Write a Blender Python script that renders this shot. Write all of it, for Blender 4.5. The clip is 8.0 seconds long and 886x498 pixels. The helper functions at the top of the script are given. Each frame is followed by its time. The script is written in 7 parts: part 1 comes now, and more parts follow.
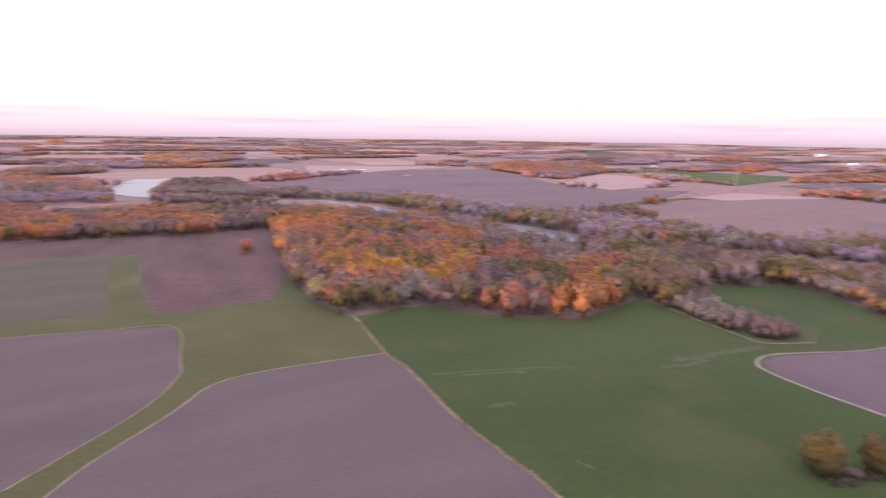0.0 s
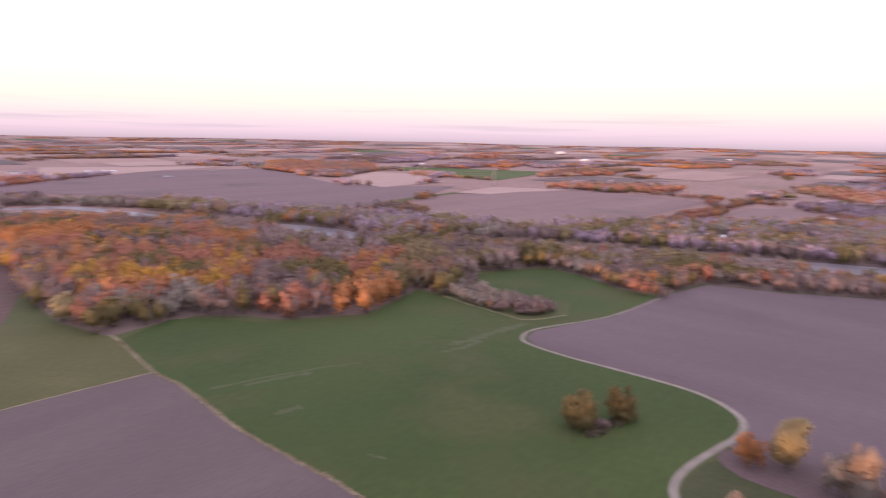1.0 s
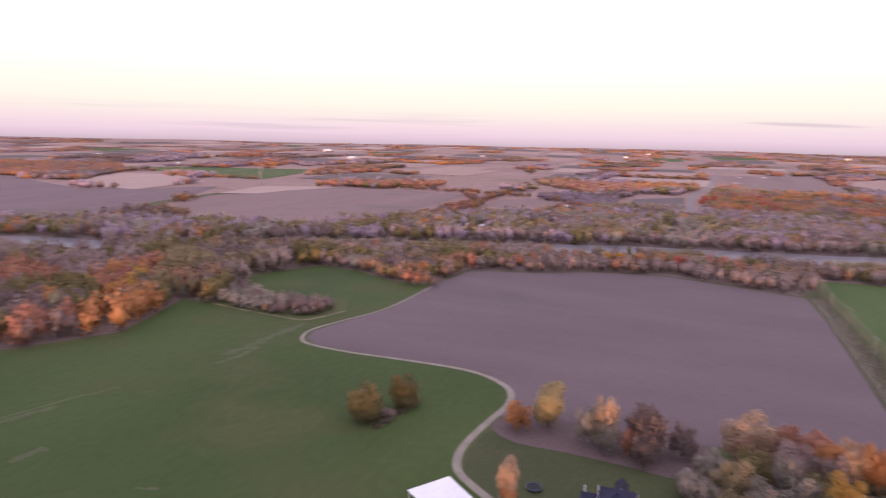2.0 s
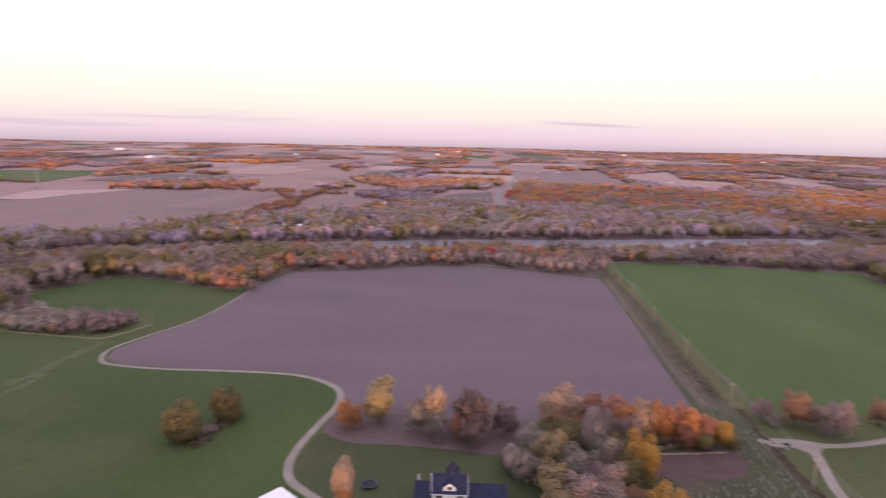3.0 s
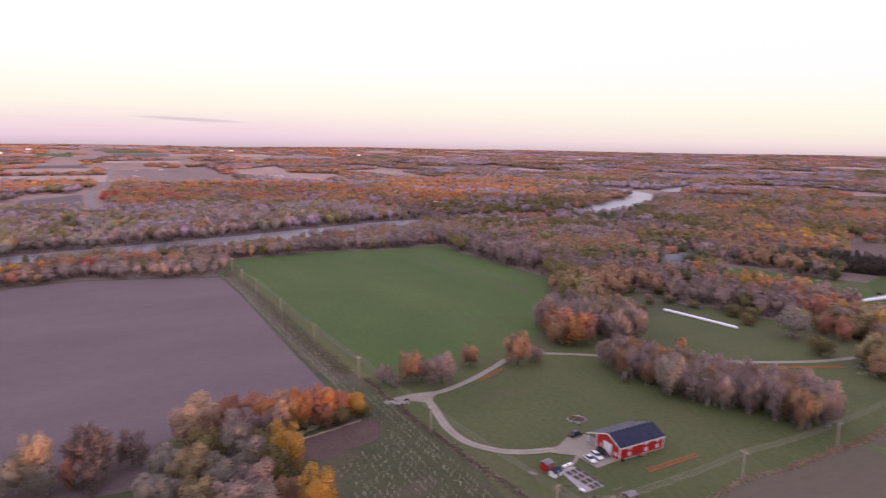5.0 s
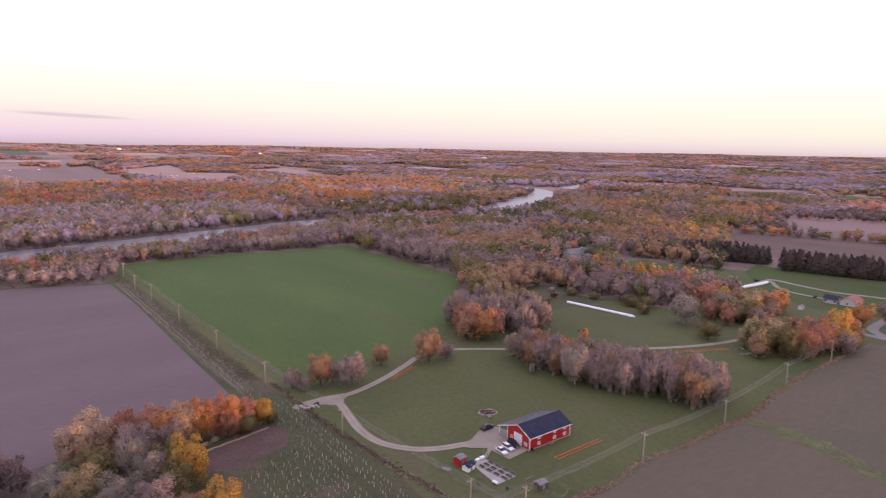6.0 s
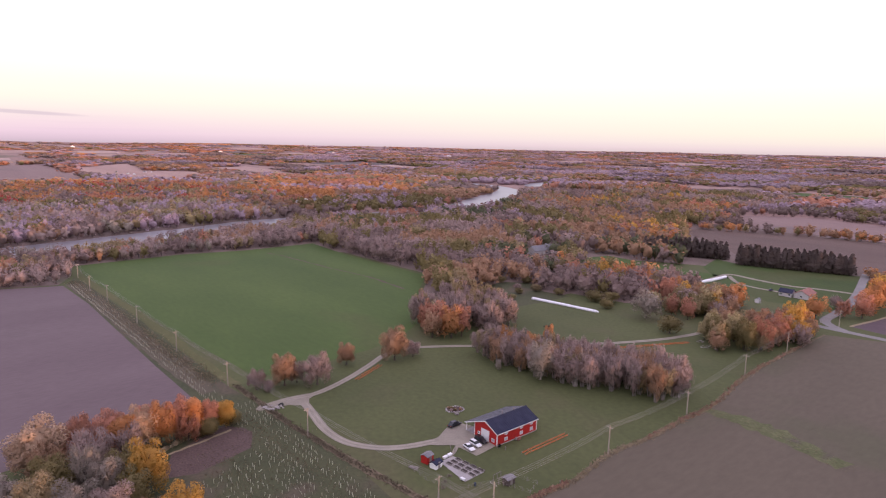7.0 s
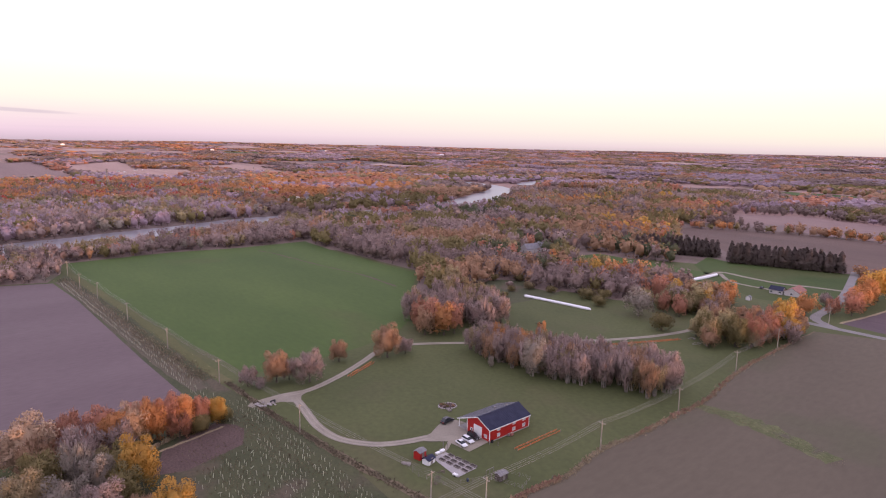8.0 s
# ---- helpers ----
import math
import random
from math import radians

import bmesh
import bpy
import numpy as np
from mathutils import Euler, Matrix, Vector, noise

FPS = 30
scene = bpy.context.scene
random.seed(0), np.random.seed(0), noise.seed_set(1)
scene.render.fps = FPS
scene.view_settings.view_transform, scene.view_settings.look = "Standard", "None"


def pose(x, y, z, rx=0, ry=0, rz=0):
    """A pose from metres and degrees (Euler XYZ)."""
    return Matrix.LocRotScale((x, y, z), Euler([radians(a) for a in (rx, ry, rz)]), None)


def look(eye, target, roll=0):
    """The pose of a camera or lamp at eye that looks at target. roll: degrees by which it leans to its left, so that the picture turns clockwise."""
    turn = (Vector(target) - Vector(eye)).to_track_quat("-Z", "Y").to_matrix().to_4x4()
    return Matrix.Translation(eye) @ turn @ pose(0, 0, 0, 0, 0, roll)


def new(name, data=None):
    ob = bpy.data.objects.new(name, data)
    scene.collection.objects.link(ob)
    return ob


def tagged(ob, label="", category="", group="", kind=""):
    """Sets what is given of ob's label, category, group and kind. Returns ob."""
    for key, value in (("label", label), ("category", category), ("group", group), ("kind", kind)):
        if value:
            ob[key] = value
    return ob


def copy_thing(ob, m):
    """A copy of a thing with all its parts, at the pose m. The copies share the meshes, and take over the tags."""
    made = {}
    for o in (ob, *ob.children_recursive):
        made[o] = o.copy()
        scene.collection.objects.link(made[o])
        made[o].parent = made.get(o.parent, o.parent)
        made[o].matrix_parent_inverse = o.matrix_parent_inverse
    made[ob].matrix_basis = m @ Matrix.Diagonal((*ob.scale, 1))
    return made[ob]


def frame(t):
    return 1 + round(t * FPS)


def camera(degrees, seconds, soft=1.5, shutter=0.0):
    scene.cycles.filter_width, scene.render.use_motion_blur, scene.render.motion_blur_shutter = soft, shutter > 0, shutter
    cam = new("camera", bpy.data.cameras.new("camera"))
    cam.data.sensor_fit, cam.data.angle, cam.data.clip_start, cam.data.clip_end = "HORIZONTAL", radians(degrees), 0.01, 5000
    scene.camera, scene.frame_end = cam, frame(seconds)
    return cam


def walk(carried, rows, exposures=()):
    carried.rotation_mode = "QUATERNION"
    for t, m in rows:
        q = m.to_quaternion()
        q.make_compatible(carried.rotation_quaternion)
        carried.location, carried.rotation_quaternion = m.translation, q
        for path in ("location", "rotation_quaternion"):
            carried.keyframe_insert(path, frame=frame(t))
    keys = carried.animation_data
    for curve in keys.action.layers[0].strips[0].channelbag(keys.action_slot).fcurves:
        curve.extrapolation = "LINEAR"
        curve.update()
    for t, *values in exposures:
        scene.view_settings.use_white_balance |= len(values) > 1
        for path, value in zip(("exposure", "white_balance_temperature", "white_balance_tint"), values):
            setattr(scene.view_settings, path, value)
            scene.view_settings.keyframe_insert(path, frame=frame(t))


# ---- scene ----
cam = camera(71.04, 8.0, soft=1.1, shutter=0.65)


def heading(x, y, z, yaw, pitch, roll):
    """A camera pose from a place, a heading to the left of +y, a pitch and a roll in degrees."""
    a, p = radians(yaw), radians(pitch)
    d = Vector((-math.sin(a) * math.cos(p), math.cos(a) * math.cos(p), math.sin(p)))
    e = Vector((x, y, z))
    return look(e, e + d, roll)


# A hovering flight about 100 m up that turns to the right.
walk(cam, [
    (0.0, heading(-0.48, -0.54, 102.59, 0.00, -10.41, 0.85)),
    (0.5, heading(-0.49, 0.42, 102.01, -10.01, -10.30, 0.98)),
    (1.0, heading(-0.57, 1.42, 101.51, -20.57, -10.17, 1.12)),
    (1.5, heading(-0.65, 2.40, 101.09, -31.92, -10.07, 1.17)),
    (1.7, heading(-0.67, 2.79, 100.94, -36.08, -10.02, 1.21)),
    (2.8, heading(-0.50, 4.65, 100.23, -54.92, -9.79, 1.24)),
    (3.0, heading(-0.41, 4.94, 100.12, -58.43, -9.76, 1.24)),
    (3.5, heading(-0.07, 5.56, 99.87, -66.90, -9.70, 1.16)),
    (4.0, heading(0.40, 6.05, 99.63, -76.11, -9.60, 1.13)),
    (4.5, heading(0.99, 6.40, 99.39, -85.53, -9.55, 1.02)),
    (5.0, heading(1.68, 6.63, 99.14, -93.12, -9.57, 0.81)),
    (5.2, heading(1.97, 6.68, 99.04, -95.46, -9.56, 0.79)),
    (6.3, heading(3.54, 6.75, 98.38, -103.04, -9.56, 1.01)),
    (6.5, heading(3.79, 6.74, 98.24, -103.67, -9.57, 1.01)),
    (7.0, heading(4.26, 6.69, 97.85, -105.00, -9.65, 1.06)),
    (7.5, heading(4.48, 6.66, 97.39, -105.80, -9.69, 1.13)),
    (8.0, heading(4.31, 6.72, 96.86, -105.70, -9.73, 1.21)),
], exposures=[(0.0, 0.21), (0.7, 0.11), (1.5, -0.04), (3.0, -0.08), (5.0, -0.12), (6.5, -0.05), (8.0, -0.03)])

# ---- light ----
SUN_EL, SUN_AZ = radians(0.6), math.atan2(-0.6, -0.8)
world = bpy.data.worlds.new("dusk_sky")
scene.world = world
world.use_nodes = True
wn, wl = world.node_tree.nodes, world.node_tree.links
wn.clear()


def wnode(kind, **kw):
    n = wn.new(kind)
    for k, v in kw.items():
        if k == "op":
            n.operation = v
        elif k == "vals":
            for i, x in v.items():
                n.inputs[i].default_value = x
    return n


sky = wn.new("ShaderNodeTexSky")
sky.sky_type = "NISHITA"
sky.sun_disc = False
sky.sun_elevation = SUN_EL
sky.sun_rotation = math.pi / 2 - SUN_AZ
coord = wn.new("ShaderNodeTexCoord")
sep = wn.new("ShaderNodeSeparateXYZ")
wl.new(coord.outputs["Generated"], sep.inputs[0])
ramp = wn.new("ShaderNodeValToRGB")
el = ramp.color_ramp.elements
stops = [(0.0, (0.62, 0.48, 0.57)), (0.03, (0.80, 0.60, 0.72)), (0.055, (0.92, 0.69, 0.81)), (0.10, (0.97, 0.775, 0.84)), (0.15, (1.0, 0.885, 0.86)),
         (0.20, (1.03, 0.97, 0.88)), (0.27, (1.05, 1.01, 0.93)), (0.36, (1.08, 1.03, 1.03)), (0.6, (1.13, 1.05, 1.18)), (1.0, (1.17, 1.05, 1.38))]
el[0].position, el[0].color = stops[0][0], (*stops[0][1], 1)
el[1].position, el[1].color = stops[-1][0], (*stops[-1][1], 1)
for p, c in stops[1:-1]:
    e = el.new(p)
    e.color = (*c, 1)
mr = wn.new("ShaderNodeMapRange")
mr.inputs["From Min"].default_value, mr.inputs["From Max"].default_value = -0.010, 0.30
wl.new(sep.outputs["Z"], mr.inputs["Value"])
wl.new(mr.outputs[0], ramp.inputs[0])
ramp2 = wn.new("ShaderNodeValToRGB")
el2 = ramp2.color_ramp.elements
stops2 = [(0.0, (0.75, 0.60, 0.62)), (0.03, (0.93, 0.76, 0.77)), (0.06, (1.0, 0.88, 0.80)), (0.10, (1.03, 0.965, 0.82)), (0.20, (1.05, 1.02, 0.90)), (0.32, (1.08, 1.03, 1.03)),
          (0.6, (1.13, 1.05, 1.18)), (1.0, (1.17, 1.05, 1.38))]
el2[0].position, el2[0].color = stops2[0][0], (*stops2[0][1], 1)
el2[1].position, el2[1].color = stops2[-1][0], (*stops2[-1][1], 1)
for p, c in stops2[1:-1]:
    e = el2.new(p)
    e.color = (*c, 1)
wl.new(mr.outputs[0], ramp2.inputs[0])
south = wn.new("ShaderNodeMapRange")
south.inputs["From Min"].default_value, south.inputs["From Max"].default_value = 0.25, -0.75
wl.new(sep.outputs["Y"], south.inputs["Value"])
skymix = wn.new("ShaderNodeMix")
skymix.data_type = "RGBA"
wl.new(south.outputs[0], skymix.inputs[0])
wl.new(ramp.outputs[0], skymix.inputs[6])
wl.new(ramp2.outputs[0], skymix.inputs[7])
# thin streaks of cloud low over the horizon
mp = wn.new("ShaderNodeMapping")
mp.inputs["Scale"].default_value = (2.2, 2.2, 75)
wl.new(coord.outputs["Generated"], mp.inputs[0])
cn = wn.new("ShaderNodeTexNoise")
cn.inputs["Scale"].default_value, cn.inputs["Detail"].default_value = 1.6, 5
wl.new(mp.outputs[0], cn.inputs["Vector"])
cr = wn.new("ShaderNodeMapRange")
cr.inputs["From Min"].default_value, cr.inputs["From Max"].default_value = 0.52, 0.66
wl.new(cn.outputs[0], cr.inputs["Value"])
band = wn.new("ShaderNodeValToRGB")
be = band.color_ramp.elements
be[0].position, be[0].color = 0.03, (0, 0, 0, 1)
be[1].position, be[1].color = 0.2, (0, 0, 0, 1)
for p, v in ((0.07, 0.5), (0.12, 0.42), (0.16, 0.15)):
    e = be.new(p)
    e.color = (v, v, v, 1)
wl.new(mr.outputs[0], band.inputs[0])
# fewer of them towards the clear side of the sky
side = wn.new("ShaderNodeMapRange")
side.inputs["From Min"].default_value, side.inputs["From Max"].default_value = 0.1, 0.95
wl.new(sep.outputs["Y"], side.inputs["Value"])
m1 = wnode("ShaderNodeMath", op="MULTIPLY")
wl.new(cr.outputs[0], m1.inputs[0])
wl.new(band.outputs[0], m1.inputs[1])
m2 = wnode("ShaderNodeMath", op="MULTIPLY")
wl.new(m1.outputs[0], m2.inputs[0])
wl.new(side.outputs[0], m2.inputs[1])
# one long flat wisp of cloud
dotn = wnode("ShaderNodeVectorMath", op="DOT_PRODUCT")
WISP = radians(-71.2)
dotn.inputs[1].default_value = (math.cos(WISP), math.sin(WISP), 0)
wl.new(coord.outputs["Generated"], dotn.inputs[0])
fwd = wnode("ShaderNodeVectorMath", op="DOT_PRODUCT")
fwd.inputs[1].default_value = (-math.sin(WISP), math.cos(WISP), 0)
wl.new(coord.outputs["Generated"], fwd.inputs[0])
ux = wnode("ShaderNodeMath", op="DIVIDE", vals={1: 0.085})
wl.new(dotn.outputs["Value"], ux.inputs[0])
tilt = wnode("ShaderNodeMath", op="MULTIPLY_ADD", vals={1: 0.035, 2: -0.0310})
wl.new(dotn.outputs["Value"], tilt.inputs[0])
vz = wnode("ShaderNodeMath", op="ADD")
wl.new(sep.outputs["Z"], vz.inputs[0])
wl.new(tilt.outputs[0], vz.inputs[1])
vy = wnode("ShaderNodeMath", op="DIVIDE", vals={1: 0.0032})
wl.new(vz.outputs[0], vy.inputs[0])
sq1 = wnode("ShaderNodeMath", op="POWER", vals={1: 2.0})
sq2 = wnode("ShaderNodeMath", op="POWER", vals={1: 2.0})
ab1, ab2 = wnode("ShaderNodeMath", op="ABSOLUTE"), wnode("ShaderNodeMath", op="ABSOLUTE")
wl.new(ux.outputs[0], ab1.inputs[0])
wl.new(vy.outputs[0], ab2.inputs[0])
wl.new(ab1.outputs[0], sq1.inputs[0])
wl.new(ab2.outputs[0], sq2.inputs[0])
sm = wnode("ShaderNodeMath", op="ADD")
wl.new(sq1.outputs[0], sm.inputs[0])
wl.new(sq2.outputs[0], sm.inputs[1])
wm = wn.new("ShaderNodeMapRange")
wm.inputs["From Min"].default_value, wm.inputs["From Max"].default_value = 1.0, 0.2
wm.inputs["To Max"].default_value = 0.62
wl.new(sm.outputs[0], wm.inputs["Value"])
gt = wnode("ShaderNodeMath", op="GREATER_THAN", vals={1: 0.0})
wl.new(fwd.outputs["Value"], gt.inputs[0])
m3 = wnode("ShaderNodeMath", op="MULTIPLY")
wl.new(wm.outputs[0], m3.inputs[0])
wl.new(gt.outputs[0], m3.inputs[1])
cl = wnode("ShaderNodeMath", op="MAXIMUM")
wl.new(m2.outputs[0], cl.inputs[0])
wl.new(m3.outputs[0], cl.inputs[1])
mix = wn.new("ShaderNodeMix")
mix.data_type = "RGBA"
mix.inputs[7].default_value = (0.66, 0.55, 0.66, 1)
wl.new(cl.outputs[0], mix.inputs[0])
wl.new(skymix.outputs[2], mix.inputs[6])
bg1, bg2 = wn.new("ShaderNodeBackground"), wn.new("ShaderNodeBackground")
bg1.inputs[1].default_value, bg2.inputs[1].default_value = 0.05, 1.0
wl.new(sky.outputs[0], bg1.inputs[0])
wl.new(mix.outputs[2], bg2.inputs[0])
add = wn.new("ShaderNodeAddShader")
wl.new(bg1.outputs[0], add.inputs[0])
wl.new(bg2.outputs[0], add.inputs[1])
out = wn.new("ShaderNodeOutputWorld")
wl.new(add.outputs[0], out.inputs[0])

sun = new("sun", bpy.data.lights.new("sun", "SUN"))
sun.data.energy, sun.data.angle, sun.data.color = 5.0, radians(0.5), (1.0, 0.52, 0.31)
sun_dir = Vector((math.cos(SUN_AZ) * math.cos(SUN_EL), math.sin(SUN_AZ) * math.cos(SUN_EL), math.sin(SUN_EL)))
sun.matrix_world = look(sun_dir * 300, (0, 0, 0))

# ---- materials ----
MATS = {}


def mat(name, dark, light, scale=0.05, fine=1.5, rough=0.9, metal=0.0, stretch=(1, 1, 1), turn=0.0, bump=0.0, spot=None,
        spot_scale=0.02, spot_at=0.6, island=0.0, obj=0.0, fine_amt=0.35, spec=0.3, through_light=0.0):
    """A surface between two colours at two scales in world metres, with optional patches, grain relief and per-piece change."""
    if name in MATS:
        return MATS[name]
    m = bpy.data.materials.new(name)
    m.use_nodes = True
    n, l = m.node_tree.nodes, m.node_tree.links
    b = n["Principled BSDF"]
    b.inputs["Roughness"].default_value, b.inputs["Metallic"].default_value = rough, metal
    b.inputs["Specular IOR Level"].default_value = spec
    geo = n.new("ShaderNodeNewGeometry")
    mp = n.new("ShaderNodeMapping")
    mp.inputs["Rotation"].default_value = (0, 0, turn)
    mp2 = n.new("ShaderNodeMapping")
    mp2.inputs["Scale"].default_value = stretch
    l.new(geo.outputs["Position"], mp.inputs[0])
    l.new(mp.outputs[0], mp2.inputs[0])
    n1, n2 = n.new("ShaderNodeTexNoise"), n.new("ShaderNodeTexNoise")
    n1.inputs["Scale"].default_value, n1.inputs["Detail"].default_value = scale, 5
    n2.inputs["Scale"].default_value, n2.inputs["Detail"].default_value = fine, 4
    l.new(mp2.outputs[0], n1.inputs["Vector"])
    l.new(mp2.outputs[0], n2.inputs["Vector"])
    r = n.new("ShaderNodeMapRange")
    r.inputs["From Min"].default_value, r.inputs["From Max"].default_value = 0.3, 0.7
    l.new(n1.outputs[0], r.inputs["Value"])
    mx = n.new("ShaderNodeMix")
    mx.data_type = "RGBA"
    mx.inputs[6].default_value, mx.inputs[7].default_value = (*dark, 1), (*light, 1)
    l.new(r.outputs[0], mx.inputs[0])
    col = mx.outputs[2]
    if spot:
        n3 = n.new("ShaderNodeTexNoise")
        n3.inputs["Scale"].default_value, n3.inputs["Detail"].default_value = spot_scale, 3
        l.new(geo.outputs["Position"], n3.inputs["Vector"])
        r3 = n.new("ShaderNodeMapRange")
        r3.inputs["From Min"].default_value, r3.inputs["From Max"].default_value = spot_at, spot_at + 0.12
        l.new(n3.outputs[0], r3.inputs["Value"])
        mx3 = n.new("ShaderNodeMix")
        mx3.data_type = "RGBA"
        mx3.inputs[7].default_value = (*spot, 1)
        l.new(r3.outputs[0], mx3.inputs[0])
        l.new(col, mx3.inputs[6])
        col = mx3.outputs[2]
    hsv = n.new("ShaderNodeHueSaturation")
    l.new(col, hsv.inputs["Color"])
    rr = n.new("ShaderNodeMapRange")
    rr.inputs["From Min"].default_value, rr.inputs["From Max"].default_value = 0.25, 0.75
    rr.inputs["To Min"].default_value, rr.inputs["To Max"].default_value = 1 - fine_amt, 1 + fine_amt
    l.new(n2.outputs[0], rr.inputs["Value"])
    val = rr.outputs[0]
    for amount, socket in ((island, geo.outputs["Random Per Island"]), (obj, None)):
        if amount:
            if socket is None:
                socket = n.new("ShaderNodeObjectInfo").outputs["Random"]
            k = n.new("ShaderNodeMapRange")
            k.inputs["To Min"].default_value, k.inputs["To Max"].default_value = 1 - amount, 1 + amount
            l.new(socket, k.inputs["Value"])
            mm = n.new("ShaderNodeMath")
            mm.operation = "MULTIPLY"
            l.new(val, mm.inputs[0])
            l.new(k.outputs[0], mm.inputs[1])
            val = mm.outputs[0]
            k2 = n.new("ShaderNodeMapRange")
            k2.inputs["To Min"].default_value, k2.inputs["To Max"].default_value = 0.5 - 0.05 * amount, 0.5 + 0.05 * amount
            l.new(socket, k2.inputs["Value"])
            if not hsv.inputs["Hue"].is_linked:
                l.new(k2.outputs[0], hsv.inputs["Hue"])
    l.new(val, hsv.inputs["Value"])
    l.new(hsv.outputs[0], b.inputs["Base Color"])
    if through_light:
        tr, ms = n.new("ShaderNodeBsdfTranslucent"), n.new("ShaderNodeMixShader")
        ms.inputs[0].default_value = through_light
        l.new(hsv.outputs[0], tr.inputs[0])
        l.new(b.outputs[0], ms.inputs[1])
        l.new(tr.outputs[0], ms.inputs[2])
        l.new(ms.outputs[0], n["Material Output"].inputs[0])
    if bump:
        bp = n.new("ShaderNodeBump")
        bp.inputs["Strength"].default_value, bp.inputs["Distance"].default_value = bump, 0.3
        l.new(n2.outputs[0], bp.inputs["Height"])
        l.new(bp.outputs[0], b.inputs["Normal"])
    MATS[name] = m
    return m


GRID = math.atan2(0.45, 0.893)
mat("grass", (0.0700, 0.0805, 0.0290), (0.0930, 0.1020, 0.0390), 0.02, 0.5, spot=(0.0950, 0.0921, 0.0420), spot_scale=0.018, spot_at=0.56, bump=0.15, fine_amt=0.14)
mat("olive_grass", (0.082, 0.086, 0.030), (0.112, 0.108, 0.042), 0.02, 0.4, spot=(0.130, 0.115, 0.055), spot_scale=0.02, bump=0.15, fine_amt=0.15)
mat("crop_green", (0.0400, 0.0640, 0.0150), (0.0640, 0.0940, 0.0235), 0.010, 0.35, stretch=(0.6, 1.0, 1), turn=-GRID, spot=(0.0665, 0.0800, 0.0245),
    spot_scale=0.016, spot_at=0.50, bump=0.1, fine_amt=0.12)
mat("crop_bright", (0.0510, 0.0850, 0.0190), (0.0800, 0.1190, 0.0290), 0.012, 0.35, stretch=(0.5, 1.2, 1), turn=-GRID, spot=(0.0760, 0.0930, 0.0290),
    spot_scale=0.010, bump=0.1, fine_amt=0.1)
mat("soil", (0.1180, 0.0890, 0.0845), (0.1450, 0.1110, 0.1040), 0.03, 0.7, stretch=(0.3, 1.2, 1), turn=-GRID, spot=(0.1100, 0.0850, 0.0860),
    spot_scale=0.012, bump=0.3, fine_amt=0.09)
mat("soil_cross", (0.1300, 0.0935, 0.0975), (0.1580, 0.1170, 0.1200), 0.03, 0.7, stretch=(1.0, 0.3, 1), turn=-GRID, spot=(0.1150, 0.0880, 0.0870),
    spot_scale=0.012, bump=0.3, fine_amt=0.09)
mat("soil_dark", (0.0960, 0.0660, 0.0748), (0.1200, 0.0854, 0.0924), 0.02, 0.5, stretch=(0.12, 1.8, 1), turn=-GRID, spot=(0.0800, 0.0582, 0.0660),
    spot_scale=0.01, bump=0.5, fine_amt=0.16)
# low sun's warmth is mixed into this far soil's colour
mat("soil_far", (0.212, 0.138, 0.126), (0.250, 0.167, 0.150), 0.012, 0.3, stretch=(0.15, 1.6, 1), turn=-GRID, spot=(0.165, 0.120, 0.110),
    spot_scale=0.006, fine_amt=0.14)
mat("soil_red", (0.112, 0.074, 0.062), (0.145, 0.096, 0.079), 0.02, 0.5, stretch=(0.12, 1.8, 1), turn=-GRID, spot=(0.112, 0.078, 0.066),
    spot_scale=0.01, bump=0.5, fine_amt=0.16)
# pinkish evening light is part of this soil colour
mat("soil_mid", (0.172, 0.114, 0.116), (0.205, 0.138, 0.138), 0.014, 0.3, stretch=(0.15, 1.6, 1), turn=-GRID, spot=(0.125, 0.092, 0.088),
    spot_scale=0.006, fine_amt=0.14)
mat("soil_bed", (0.110, 0.076, 0.074), (0.140, 0.098, 0.094), 0.05, 0.9, spot=(0.085, 0.060, 0.058), spot_scale=0.04, bump=0.5, fine_amt=0.2)
mat("soil_brown", (0.102, 0.082, 0.058), (0.126, 0.101, 0.071), 0.02, 0.5, stretch=(1.0, 0.35, 1), turn=-GRID, spot=(0.100, 0.090, 0.056),
    spot_scale=0.014, spot_at=0.56, bump=0.3, fine_amt=0.09)
mat("soil_olive", (0.1060, 0.0840, 0.0600), (0.1270, 0.1010, 0.0700), 0.02, 0.5, stretch=(0.12, 1.8, 1), turn=-GRID, spot=(0.0815, 0.0885, 0.0378),
    spot_scale=0.02, spot_at=0.58, bump=0.5, fine_amt=0.16)
# tan stubble, with orange sunlight added to its base colour
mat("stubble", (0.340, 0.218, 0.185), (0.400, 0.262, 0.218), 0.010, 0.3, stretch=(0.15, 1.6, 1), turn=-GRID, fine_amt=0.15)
# paler stubble: sun on far slopes and haze put into the colour
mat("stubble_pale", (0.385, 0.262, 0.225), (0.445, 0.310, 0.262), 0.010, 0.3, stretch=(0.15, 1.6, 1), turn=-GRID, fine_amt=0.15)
mat("dry_weeds", (0.096, 0.057, 0.051), (0.152, 0.092, 0.080), 0.03, 0.6, stretch=(1, 0.4, 1), turn=-GRID, spot=(0.11, 0.08, 0.065),
    spot_scale=0.03, bump=0.8, fine_amt=0.4)
mat("rough_grass", (0.052, 0.058, 0.027), (0.076, 0.078, 0.037), 0.06, 0.8, spot=(0.094, 0.076, 0.050), spot_scale=0.05, spot_at=0.55, bump=0.3, fine_amt=0.25)
mat("dry_grass", (0.2400, 0.1920, 0.1200), (0.3360, 0.2720, 0.1760), 0.1, 2.0, bump=0.5)
